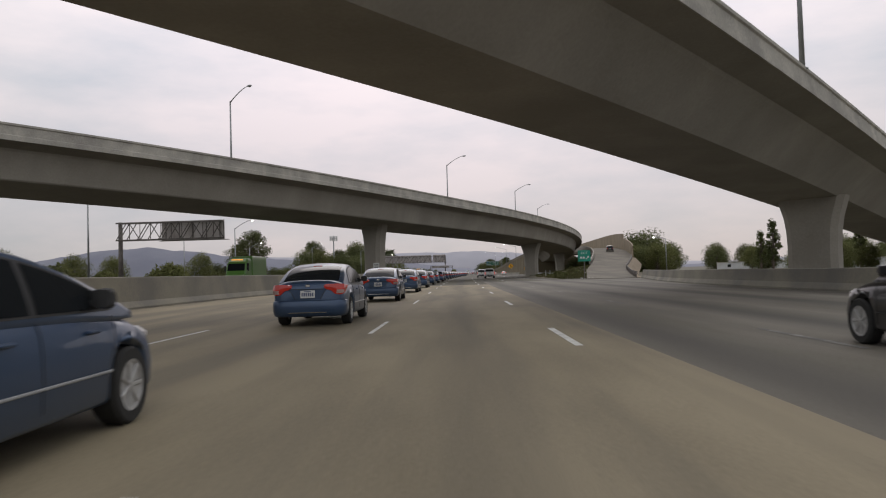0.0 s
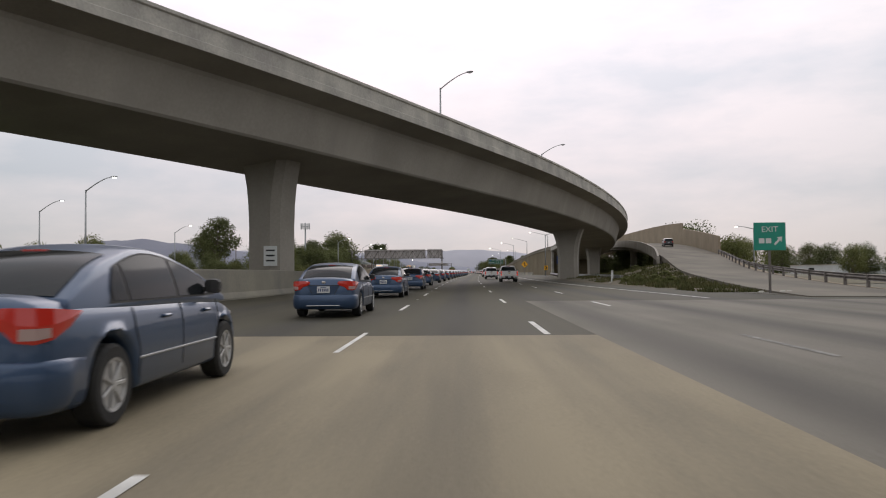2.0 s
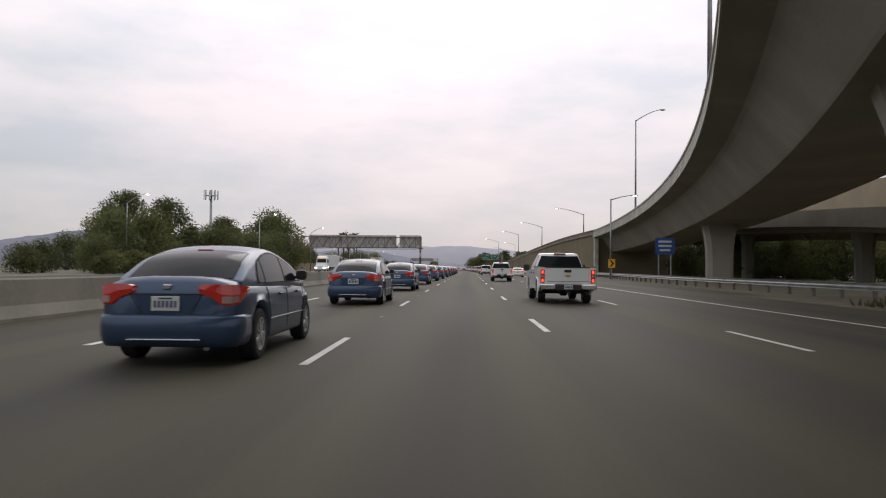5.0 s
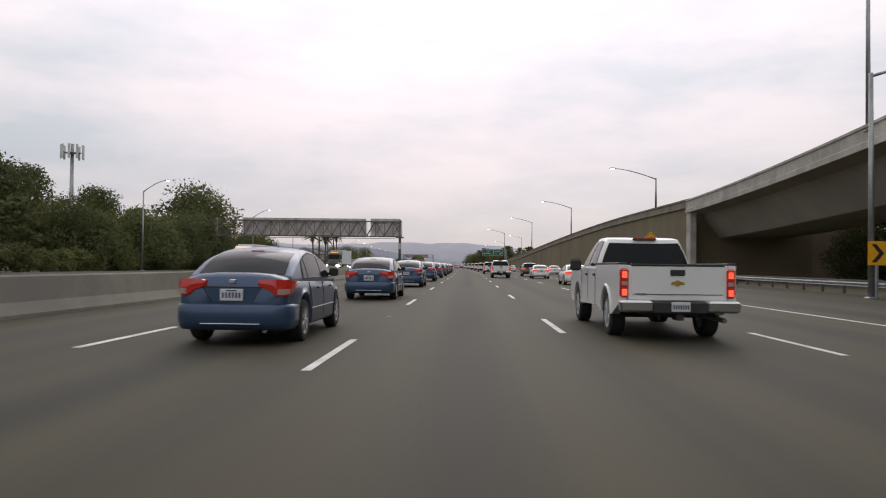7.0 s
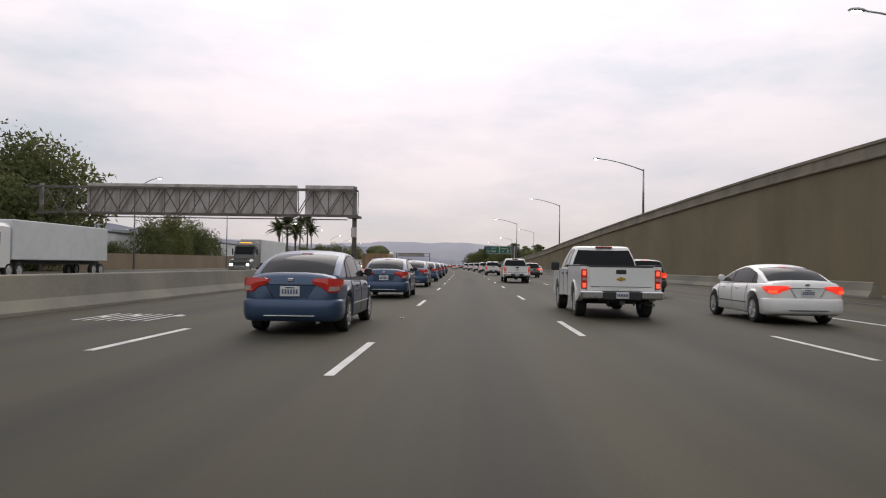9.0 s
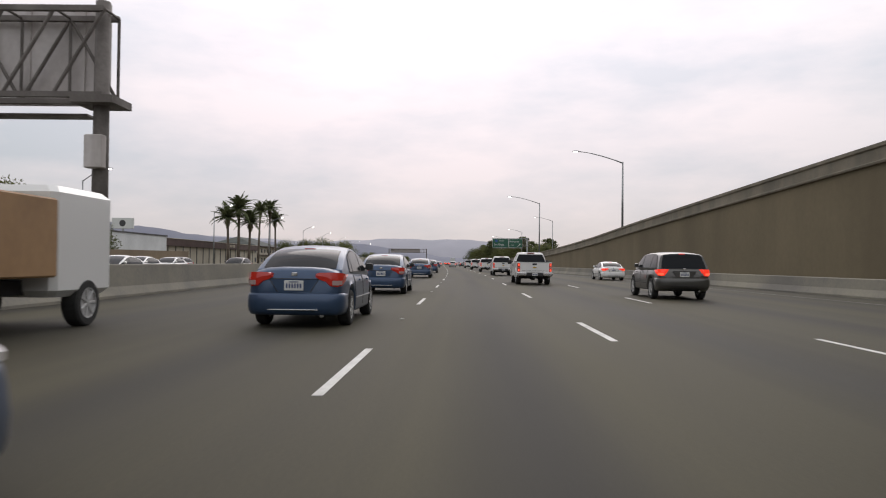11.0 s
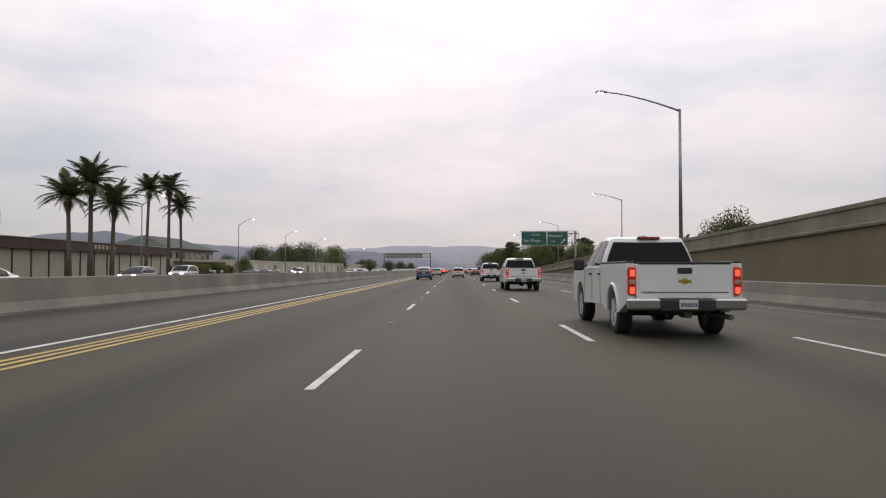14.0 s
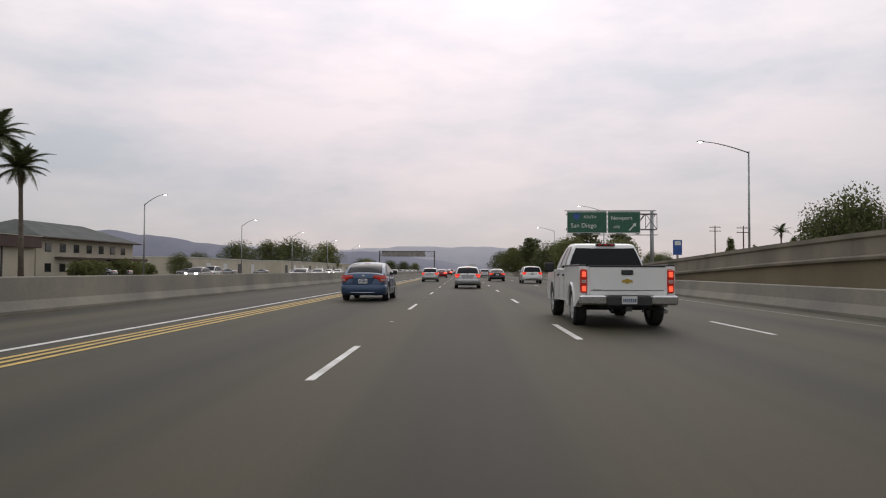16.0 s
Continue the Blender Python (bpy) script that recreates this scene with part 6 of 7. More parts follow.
def car(name, label, spec, body_mat, tail_mat=None, group="traffic", lit_front=False, fine=True):
    """A passenger car: lofted body with wheel arches, cabin, panes, wheels, lamps, trim. Forward is +y; it stands at the origin."""
    t = thing(name, label, "car", group)
    L, W, r = spec["L"], spec["W"], spec["wheel"]
    hw = W / 2
    rear, front = -L / 2, L / 2
    zs, trunk, hood = spec["z0"], spec.get("trunk", spec["z0"] + 0.08), spec.get("hood", spec["z0"] + 0.0)
    low = spec.get("low", 0.21)
    st = [(rear, hw * 0.72, zs - 0.22, trunk - 0.20), (rear + 0.05, hw * 0.86, zs - 0.06, trunk - 0.07), (rear + 0.16, hw * 0.925, zs - 0.02, trunk), (rear + 0.5, hw * 0.97, zs, trunk),
          (rear + 1.1, hw * 0.995, zs, trunk - 0.02), (0, hw, zs - 0.01, zs + 0.0), (front - 1.5, hw * 0.995, zs - 0.03, hood + 0.02), (front - 0.8, hw * 0.97, zs - 0.09, hood - 0.06),
          (front - 0.3, hw * 0.88, zs - 0.22, hood - 0.20), (front - 0.08, hw * 0.74, zs - 0.33, hood - 0.32), (front, hw * 0.60, zs - 0.42, hood - 0.42)]
    wy = (rear + spec["rear_axle"], front - spec["front_axle"])

    def zb(y):
        e = min(y - rear, front - y)
        return low + max(0, 0.28 - e) * 0.35
    part("body", body_loft(st, zb, wy, r * 1.17, r * 0.98), body_mat, t, smooth=True)
    part("underbody", Shape().box((0, 0, low + 0.16), (W * 0.80, L * 0.90, 0.26), chamfer=0.05), M_PLASTIC, t, "black underbody")
    z1 = spec["z1"]
    house = Greenhouse(spec)
    part("cabin", house.shell(), body_mat, t, smooth=True)
    part("rear_window", house.end_pane(1, 13, spec.get("rear_narrow", 0.90), 0.008), M_TINT, t, "dark tinted rear window", True)
    part("windscreen", house.end_pane(29, 41, 0.90, 0.008), M_TINT, t, "dark windscreen", True)
    y_rear, y_front = spec.get("opening", (spec["belt"][0] + 0.42, spec["belt"][1] - 0.14))
    y_front = min(y_front, spec["belt"][1] - 0.14)
    pillar = spec.get("pillar", 0.12)
    quarter = spec.get("quarter", y_rear + 0.26)
    for sx in (-1, 1):
        trim = part("window_trim", house.side_pane(sx, y_rear, y_front, y_rear, y_front, 0.0, 0.006), M_PLASTIC, t, "black window surround", True)
        for ya, yb in ((y_rear + 0.05, quarter - 0.025), (quarter + 0.025, pillar - 0.035), (pillar + 0.035, y_front - 0.08)):
            part("side_window", house.side_pane(sx, ya, yb, y_rear, y_front, 0.018, 0.011), M_TINT, trim, "tinted side window", True)
    for sx in (-1, 1):
        for y in wy:
            wheel(t, sx * (hw - 0.115), y, r, 0.21, sx, fine=fine)
        my = y_front - 0.32
        mx = house.side(my, zs + 0.10)
        m = part("mirror", Shape().loft([[Vector((sx * (mx + u), my + d * k, zs + 0.105 + v * k)) for d, v in ((-0.055, -0.06), (0.03, -0.075), (0.075, -0.03), (0.075, 0.04), (0.03, 0.08), (-0.055, 0.07))]
                                        for u, k in ((0.03, 0.55), (0.05, 0.9), (0.11, 1.0), (0.165, 0.92), (0.185, 0.6))]), body_mat if spec.get("mirror", True) else M_PLASTIC, t, "door mirror")
        if fine:
            part("stalk", Shape().box((sx * (mx + 0.03), my, zs + 0.075), (0.10, 0.06, 0.045), chamfer=0.012), M_PLASTIC, m)
        for y in (-0.32, 0.72) if fine else ():
            part("door_handle", Shape().box((sx * (hw - 0.010), y + spec.get("doors", 0.0), zs - 0.13), (0.045, 0.17, 0.032), chamfer=0.012), body_mat, t)
        for y in (-0.95, 0.06, 1.06) if fine else ():
            side = [(hw * 0.988, low + 0.10), (hw + 0.001, (0.3 + zs) / 2 - 0.06), (hw * 0.994, zs - 0.20), (hw * 0.974, zs - 0.10), (hw * 0.948, zs - 0.03)]
            part("door_seam", Shape().tube([(sx * x, y + spec.get("doors", 0.0) + (0.06 if y < -0.5 and z < zs - 0.2 else 0), z) for x, z in side], 0.0045, 5), M_PLASTIC, t)
        if fine:
          part("side_moulding", Shape().box((sx * (hw + 0.002), 0.05, low + 0.26), (0.016, wy[1] - wy[0] - 2.5 * r, 0.022), chamfer=0.006), M_MOULDING if spec.get("bright_trim") else M_PLASTIC, t)
        # tail lamp wraps round the corner
        ty, tz, tw, th = rear + 0.10, spec.get("tail_z", zs - 0.13), spec.get("tail_w", 0.40), spec.get("tail_h", 0.17)
        turn = Matrix.Rotation(radians(sx * 24), 3, "Z")
        if fine:
            # wedge that starts as a point on the boot lid and wraps round the corner
            li = spec.get("lamp_in", 0.44)
            run = [(hw * li, rear - 0.012, 0.90, 0.66), (hw * (li * 0.75 + 0.73 * 0.25), rear - 0.016, 0.98, 0.50), (hw * (li * 0.3 + 0.73 * 0.7), rear - 0.016, 1.0, 0.36), (hw * 0.735, rear - 0.012, 1.0, 0.06), (hw * 0.86, rear + 0.035, 0.99, 0.0),
                   (hw * 0.935, rear + 0.14, 0.96, 0.10), (hw * 0.965, rear + 0.30, 0.90, 0.42), (hw * 0.98, rear + 0.42, 0.86, 0.80)]
            zl, zh = tz - th / 2, tz + th / 2
            rows_l = [[Vector((sx * x, y, zl + (zh - zl) * b)), Vector((sx * (x + 0.012), y - 0.008, zl + (zh - zl) * (a + b) / 2)), Vector((sx * x, y, zl + (zh - zl) * a)),
                       Vector((sx * x * 0.86, y + 0.10, zl + (zh - zl) * a)), Vector((sx * x * 0.86, y + 0.10, zl + (zh - zl) * b))] for x, y, a, b in run]
            lamp = part("tail_lamp", Shape().loft(rows_l), tail_mat or M_TAIL, t, "red wedge-shaped tail lamp")
        else:
            lamp = part("tail_lamp", Shape().box((sx * (hw * 0.925 - tw / 2 + 0.03), ty, tz), (tw, 0.15, th), turn, 0.03), tail_mat or M_TAIL, t, "red tail lamp")
        if fine:
            inner = [[Vector((sx * (x + 0.014), y - 0.016, zl + (zh - zl) * (0.12 + lift))), Vector((sx * (x + 0.016), y - 0.018, zl + (zh - zl) * 0.44)), Vector((sx * x * 0.95, y + 0.03, zl + (zh - zl) * 0.44)),
                      Vector((sx * x * 0.95, y + 0.03, zl + (zh - zl) * (0.12 + lift)))] for x, y, lift in ((hw * 0.755, rear - 0.006, 0.0), (hw * 0.86, rear + 0.035, 0.0), (hw * 0.925, rear + 0.12, 0.06))]
            part("reversing_lens", Shape().loft(inner), M_REVERSE if tail_mat is not M_TAIL_LIT else M_TAIL_HOT, lamp, "clear reversing lens")
        hl = part("headlamp", Shape().box((sx * hw * 0.60, front - 0.25, zs - 0.235), (0.34, 0.24, 0.14), Matrix.Rotation(radians(-sx * 28), 3, "Z"), 0.05), M_CLEAR, t, "clear headlamp")
        part("bulb", Shape().box((sx * hw * 0.60, front - 0.13, zs - 0.24), (0.22, 0.12, 0.11) if fine else (0.28, 0.14, 0.16), Matrix.Rotation(radians(-sx * 28), 3, "Z"), 0.03), M_HEAD if lit_front else M_CLEAR, hl)
    part("grille", Shape().box((0, front - 0.03, zs - 0.34), (W * 0.44, 0.08, 0.14), chamfer=0.02), M_PLASTIC, t)
    if not fine:
        return t
    part("rear_bumper_insert", Shape().box((0, rear + 0.06, low + 0.12), (W * 0.62, 0.12, 0.10), chamfer=0.03), M_PLASTIC, t)
    part("bumper_lip", Shape().box((0, rear - 0.062, zs - 0.595), (W * 0.50, 0.03, 0.018), chamfer=0.006), M_CHROME if spec.get("bright_trim") else M_PLASTIC, t)
    part("boot_recess", Shape().loft([[Vector((u * w, rear + 0.012 - d, z)) for u, z in ((-1, zs - 0.09), (1, zs - 0.09), (0.66, zs - 0.30), (-0.66, zs - 0.30))] for w, d in ((0.40, 0.0), (0.385, 0.016))]), body_mat, t, "plate recess")
    for a, b in (((-0.41, zs - 0.085), (-0.272, zs - 0.31)), ((0.41, zs - 0.085), (0.272, zs - 0.31)), ((-0.41, zs - 0.085), (0.41, zs - 0.085))):
        part("seam", Shape().rod((a[0], rear - 0.006, a[1]), (b[0], rear - 0.006, b[1]), 0.007, seg=5), M_PLASTIC, t)
    # bumper that wraps round to the wheel arches and stands proud of the boot
    plan = [(hw * 0.985, rear + 0.50), (hw * 0.975, rear + 0.28), (hw * 0.945, rear + 0.11), (hw * 0.85, rear + 0.012), (hw * 0.68, rear - 0.03), (hw * 0.36, rear - 0.046), (0, rear - 0.05)]
    plan = [(-x, y) for x, y in plan] + [(x, y) for x, y in reversed(plan[:-1])]
    sec = [(-0.07, zs - 0.318), (-0.022, zs - 0.325), (-0.004, zs - 0.36), (0.004, zs - 0.46), (0.002, zs - 0.56), (-0.018, zs - 0.635), (-0.05, zs - 0.68), (-0.12, zs - 0.69)]
    rings_b = []
    for k, (x, y) in enumerate(plan):
        xa, ya = plan[max(k - 1, 0)]
        xb, yb = plan[min(k + 1, len(plan) - 1)]
        nrm = Vector((yb - ya, xa - xb, 0)).normalized()
        rings_b.append([Vector((x, y, z)) + nrm * d for d, z in sec])
    part("rear_bumper", Shape().loft(rings_b), body_mat, t, "", True)
    plate(t, rear - 0.016, zs - 0.195)
    part("badge", Shape().box((0, rear + 0.02, zs - 0.01), (0.10, 0.03, 0.06), chamfer=0.01), M_CHROME, t)
    part("badge", Shape().box((-hw * 0.55, rear + 0.05, zs - 0.27), (0.20, 0.03, 0.035), chamfer=0.008), M_CHROME, t)
    part("exhaust", Shape().rod((hw * 0.55, rear + 0.02, low + 0.01), (hw * 0.55, rear + 0.3, low + 0.02), 0.035, seg=8), M_CHROME, t)
    if spec.get("third", True):
        part("third_brake_lamp", Shape().box((0, spec["roof"][0] - 0.07, house.top(spec["roof"][0] - 0.07) + 0.004), (0.20, 0.05, 0.02)), tail_mat or M_TAIL, t)
    return t


SEDAN = dict(L=4.46, W=1.68, wheel=0.312, z0=0.91, z1=1.39, belt=(-1.84, 1.54), roof=(-0.88, 0.10), belt_w=0.775, roof_w=0.585, rear_axle=0.92, front_axle=0.88,
             trunk=1.015, hood=0.925, bright_trim=True, mirror=False, tail_z=0.815, tail_h=0.24, opening=(-1.28, 1.14), pillar=0.04, quarter=-0.97, rear_narrow=0.86)
SEDAN_B = dict(L=4.65, W=1.82, wheel=0.33, z0=0.94, z1=1.39, belt=(-1.86, 1.30), roof=(-0.86, 0.05), belt_w=0.83, roof_w=0.58, rear_axle=0.98, front_axle=0.80,
               trunk=1.03, hood=0.93, tail_w=0.46, tail_h=0.19, mirror=True)
SUV = dict(L=4.60, W=1.90, wheel=0.37, z0=1.08, z1=1.66, belt=(-2.20, 1.28), roof=(-1.85, 0.22), belt_w=0.89, roof_w=0.67, rear_axle=0.95, front_axle=0.88, trunk=1.08, hood=1.08,
           low=0.30, tail_h=0.24, tail_w=0.30, lamp_in=0.64, opening=(-1.95, 0.96), quarter=-1.12, pillar=0.02, rear_bow=0.07, doors=0.1)
HATCH = dict(L=4.35, W=1.76, wheel=0.31, z0=0.98, z1=1.46, belt=(-2.02, 1.36), roof=(-1.35, 0.12), belt_w=0.82, roof_w=0.60, rear_axle=0.82, front_axle=0.86, trunk=1.0, hood=0.95, tail_h=0.24, tail_w=0.30, lamp_in=0.64)


def extrude_x(outline, x0, x1):
    s = Shape()
    n = len(outline)
    s.add([(x0, y, z) for y, z in outline] + [(x1, y, z) for y, z in outline],
          [tuple(range(n - 1, -1, -1)), tuple(range(n, 2 * n))] + [(i, (i + 1) % n, n + (i + 1) % n, n + i) for i in range(n)])
    return s


def pickup():
    t = thing("pickup_truck", "white crew-cab pickup truck with lit tail lamps", "pickup truck", "traffic")
    hw, r = 0.99, 0.40
    ya, yb = -1.78, 1.85
    arch = 0.50

    def arc_pts(yc, sgn):
        return [(yc + sgn * arch * math.cos(radians(a)), 0.42 + arch * math.sin(radians(a))) for a in range(0, 181, 15)]
    # bed sides with arches, each with thickness
    outline = [(-2.92, 0.62)] + list(reversed(arc_pts(ya, 1))) + [(-0.62, 0.52), (-0.62, 1.30), (-2.92, 1.30)]
    for sx in (-1, 1):
        part("bed_side", extrude_x(outline, sx * (hw - 0.14), sx * hw), M_WHITE, t)
        part("bed_rail", Shape().box((sx * (hw - 0.07), -1.77, 1.315), (0.15, 2.30, 0.05), chamfer=0.015), M_PLASTIC, t, "black bed rail cap")
        part("arch_flare", Shape().tube([(sx * (hw + 0.0), y, z) for y, z in arc_pts(ya, 1)], 0.035, 6), M_WHITE, t)
    part("bed_floor", Shape().box((0, -1.77, 0.78), (1.80, 2.30, 0.06)), M_PLASTIC, t)
    part("bulkhead", Shape().box((0, -0.66, 1.02), (1.80, 0.06, 0.5)), M_WHITE, t)
    gate = part("tailgate", Shape().box((0, -2.925, 0.985), (1.58, 0.07, 0.60), chamfer=0.02), M_WHITE, t)
    part("gate_cap", Shape().box((0, -2.925, 1.30), (1.58, 0.09, 0.035), chamfer=0.01), M_PLASTIC, gate)
    part("handle", Shape().box((0, -2.965, 1.17), (0.25, 0.03, 0.10), chamfer=0.012), M_PLASTIC, gate, "black tailgate handle")
    part("badge", Shape().add([(-0.12, -2.968, 0.965), (-0.045, -2.968, 0.965), (-0.03, -2.968, 0.94), (0.03, -2.968, 0.94), (0.045, -2.968, 0.965), (0.12, -2.968, 0.965), (0.10, -2.968, 1.015), (0.045, -2.968, 1.015), (0.03, -2.968, 1.04), (-0.03, -2.968, 1.04), (-0.045, -2.968, 1.015), (-0.10, -2.968, 1.015)], [tuple(range(12))]), M_GOLD, gate, "small gold emblem")
    part("gate_crease", Shape().box((0, -2.962, 0.80), (1.5, 0.012, 0.012)), M_PLASTIC, gate)
    part("badge", Shape().box((-0.62, -2.964, 0.80), (0.18, 0.012, 0.03)), M_CHROME, gate)
    # cab: lower body and greenhouse
    lower = [(-0.60, 0.50)] + [(1.30, 0.46)] + list(reversed(arc_pts(yb, 1))) + [(2.75, 0.45), (2.90, 0.62), (2.90, 1.02), (2.72, 1.16), (1.45, 1.24), (-0.60, 1.22)]
    for sx in (-1, 1):
        part("side_panel", extrude_x(lower, sx * (hw - 0.10), sx * hw), M_WHITE, t)
    part("hood", Shape().loft([[Vector((x, y, z + zc * (1 - (x / 0.95) ** 2))) for x in (-0.93, -0.6, 0, 0.6, 0.93)] + [Vector((x, y, z - 0.25)) for x in (0.93, 0.6, 0, -0.6, -0.93)] for y, z, zc in ((1.35, 1.22, 0.06), (2.0, 1.20, 0.06), (2.72, 1.13, 0.04), (2.88, 1.02, 0.02))]), M_WHITE, t)
    spec = dict(belt=(-0.64, 1.50), roof=(-0.50, 0.72), belt_w=0.94, roof_w=0.72, z0=1.20, z1=1.84)
    rings = cabin_rings(spec, [0, 0.2, 0.4, 0.6, 0.8, 1.0])
    for k, f in ((0.88, 0.02), (0.5, 0.035), (0.1, 0.04)):
        rings.append([Vector((p.x * k, 0.11 + (p.y - 0.11) * k, spec["z1"] + f + (p.z - spec["z1"]) * k * k)) for p in rings[5]])
    part("cab", Shape().loft(rings), M_WHITE, t, "white crew cab", True)
    part("cab_floor", Shape().box((0, 0.45, 0.85), (1.84, 2.2, 0.75)), M_PLASTIC, t)
    part("rear_window", pane(spec, -2, 10, 0.14, 0.88), M_TINT, t, "dark tinted rear window", True)
    part("windscreen", pane(spec, 33, 43, 0.05, 0.94), M_TINT, t, "", True)
    for lo, hi in ((14, 20), (22, 28)):
        part("side_window", pane(spec, lo, hi, 0.10, 0.90), M_TINT, t, "", True)
        part("side_window", pane(spec, 76 - hi, 76 - lo, 0.10, 0.90), M_TINT, t, "", True)
    third = part("third_brake_lamp", Shape().box((0, -0.56, 1.83), (0.46, 0.10, 0.05), chamfer=0.015), M_PLASTIC, t)
    for k in (-0.14, 0.0, 0.14):
        part("lens", Shape().box((k, -0.615, 1.83), (0.09, 0.02, 0.03)), M_TAIL, third)
    for sx in (-1, 1):
        lamp = part("tail_lamp", Shape().box((sx * (hw - 0.092), -2.90, 0.99), (0.15, 0.14, 0.50), chamfer=0.03), M_TAIL, t, "tall red tail lamp, lit")
        for z in (1.13, 0.83):
            part("bulb", Shape().box((sx * (hw - 0.092), -2.972, z), (0.085, 0.02, 0.11), chamfer=0.03), M_TAIL_HOT, lamp, "glowing bulb")
        part("clear_lens", Shape().box((sx * (hw - 0.092), -2.970, 0.98), (0.10, 0.014, 0.07), chamfer=0.006), M_REVERSE, lamp)
        part("gate_post", Shape().box((sx * (hw - 0.185), -2.90, 0.99), (0.05, 0.10, 0.60), chamfer=0.012), M_WHITE, t)
        part("bumper_end", Shape().box((sx * 0.72, -3.05, 0.60), (0.56, 0.22, 0.20), chamfer=0.035), M_CHROME, t, "scuffed chrome bumper end")
        for y in (ya, yb):
            wheel(t, sx * (hw - 0.15), y, r, 0.27, sx)
        part("mirror", Shape().box((sx * (hw + 0.16), 1.05, 1.30), (0.24, 0.12, 0.26), chamfer=0.04), M_PLASTIC, t, "black door mirror")
        for y in (-0.45, 0.50):
            part("door_handle", Shape().box((sx * (hw + 0.005), y, 1.10), (0.04, 0.2, 0.045), chamfer=0.012), M_PLASTIC, t)
        for y in (-0.58, 0.33, 1.25):
            part("door_seam", Shape().box((sx * (hw - 0.001), y, 0.86), (0.012, 0.014, 0.66)), M_PLASTIC, t)
        part("headlamp", Shape().box((sx * 0.80, 2.86, 0.92), (0.30, 0.12, 0.26), chamfer=0.03), M_CLEAR, t)
        part("hook", Shape().tube([(sx * 0.32, -2.86, 0.52), (sx * 0.32, -2.98, 0.46), (sx * 0.32, -3.0, 0.38), (sx * 0.32, -2.93, 0.36)], 0.022, 6), M_PLASTIC, t)
    bump = part("bumper_middle", Shape().box((0, -3.06, 0.58), (0.92, 0.20, 0.20), chamfer=0.02), M_PLASTIC, t, "black bumper step")
    p = part("number_plate", Shape().box((0, -3.17, 0.60), (0.31, 0.02, 0.16), chamfer=0.005), M_PLATE, bump)
    bars = Shape()
    for k in range(7):
        bars.box((-0.12 + k * 0.04, -3.183, 0.595), (0.024, 0.006, 0.07))
    part("plate_bars", bars, M_PLATE_INK, p)
    part("hitch", Shape().box((0, -2.98, 0.42), (0.12, 0.3, 0.10)), M_PLASTIC, t)
    part("exhaust", Shape().rod((0.80, -2.95, 0.36), (0.62, -2.2, 0.42), 0.045, seg=8), M_STEEL, t)
    part("rear_axle", Shape().rod((-0.8, ya, 0.40), (0.8, ya, 0.40), 0.07, seg=8), M_PLASTIC, t)
    part("differential", Shape().lathe([(-0.17, 0.05), (-0.1, 0.15), (0.1, 0.15), (0.17, 0.05)], (0, ya, 0.40), "x", 12), M_PLASTIC, t)
    part("chassis", Shape().box((0, -0.1, 0.50), (0.95, 5.4, 0.16)), M_PLASTIC, t)
    part("spare_wheel", Shape().lathe([(-0.1, 0.15), (-0.1, 0.36), (0.1, 0.36), (0.1, 0.15)], (0, -2.45, 0.56), "z", 16), M_TYRE, t)
    return t


def box_truck(label, length, cab_mat, box_mat, lit=True):
    """A semi tractor with one long box trailer; forward is +y."""
    t = thing("semi_truck", label, "truck", "oncoming trucks")
    part("trailer", Shape().box((0, -length / 2 - 0.6, 2.62), (2.5, length, 2.8), chamfer=0.05), box_mat, t, "white box trailer")
    part("trailer_frame", Shape().box((0, -length / 2 - 0.6, 1.05), (1.0, length, 0.3)), M_PLASTIC, t)
    part("cab", Shape().loft([[Vector((x, y, z)) for x, z in ((-1.2, 0.7), (1.2, 0.7), (1.2, zt - 0.25), (1.05, zt), (-1.05, zt), (-1.2, zt - 0.25))] for y, zt in ((-0.4, 3.7), (0.9, 3.75), (1.6, 3.3), (2.1, 2.2), (2.3, 1.75), (3.7, 1.55), (3.9, 1.35))]), cab_mat, t, "tractor cab")
    part("windscreen", Shape().add([(-1.0, 1.66, 3.16), (1.0, 1.66, 3.16), (1.05, 2.13, 2.22), (-1.05, 2.13, 2.22)], [(0, 1, 2, 3)]), M_TINT, t)
    for sx in (-1, 1):
        part("headlamp", Shape().box((sx * 0.95, 3.86, 1.0), (0.3, 0.14, 0.2), chamfer=0.03), M_HEAD if lit else M_CLEAR, t)
        part("side_window", Shape().box((sx * 1.205, 1.2, 2.7), (0.03, 0.9, 0.8)), M_TINT, t)
        part("mirror", Shape().box((sx * 1.42, 1.75, 2.5), (0.16, 0.1, 0.7), chamfer=0.02), M_PLASTIC, t)
        for y in (3.0, -0.3, -1.5, -length + 0.4, -length + 1.6):
            wheel(t, sx * 1.05, y, 0.5, 0.32, sx)
    part("bumper", Shape().box((0, 3.95, 0.65), (2.4, 0.2, 0.45), chamfer=0.05), M_CHROME, t)
    part("marker_lamps", Shape().box((0, 1.5, 3.55), (1.4, 0.06, 0.07)), M_AMBER, t)
    return t


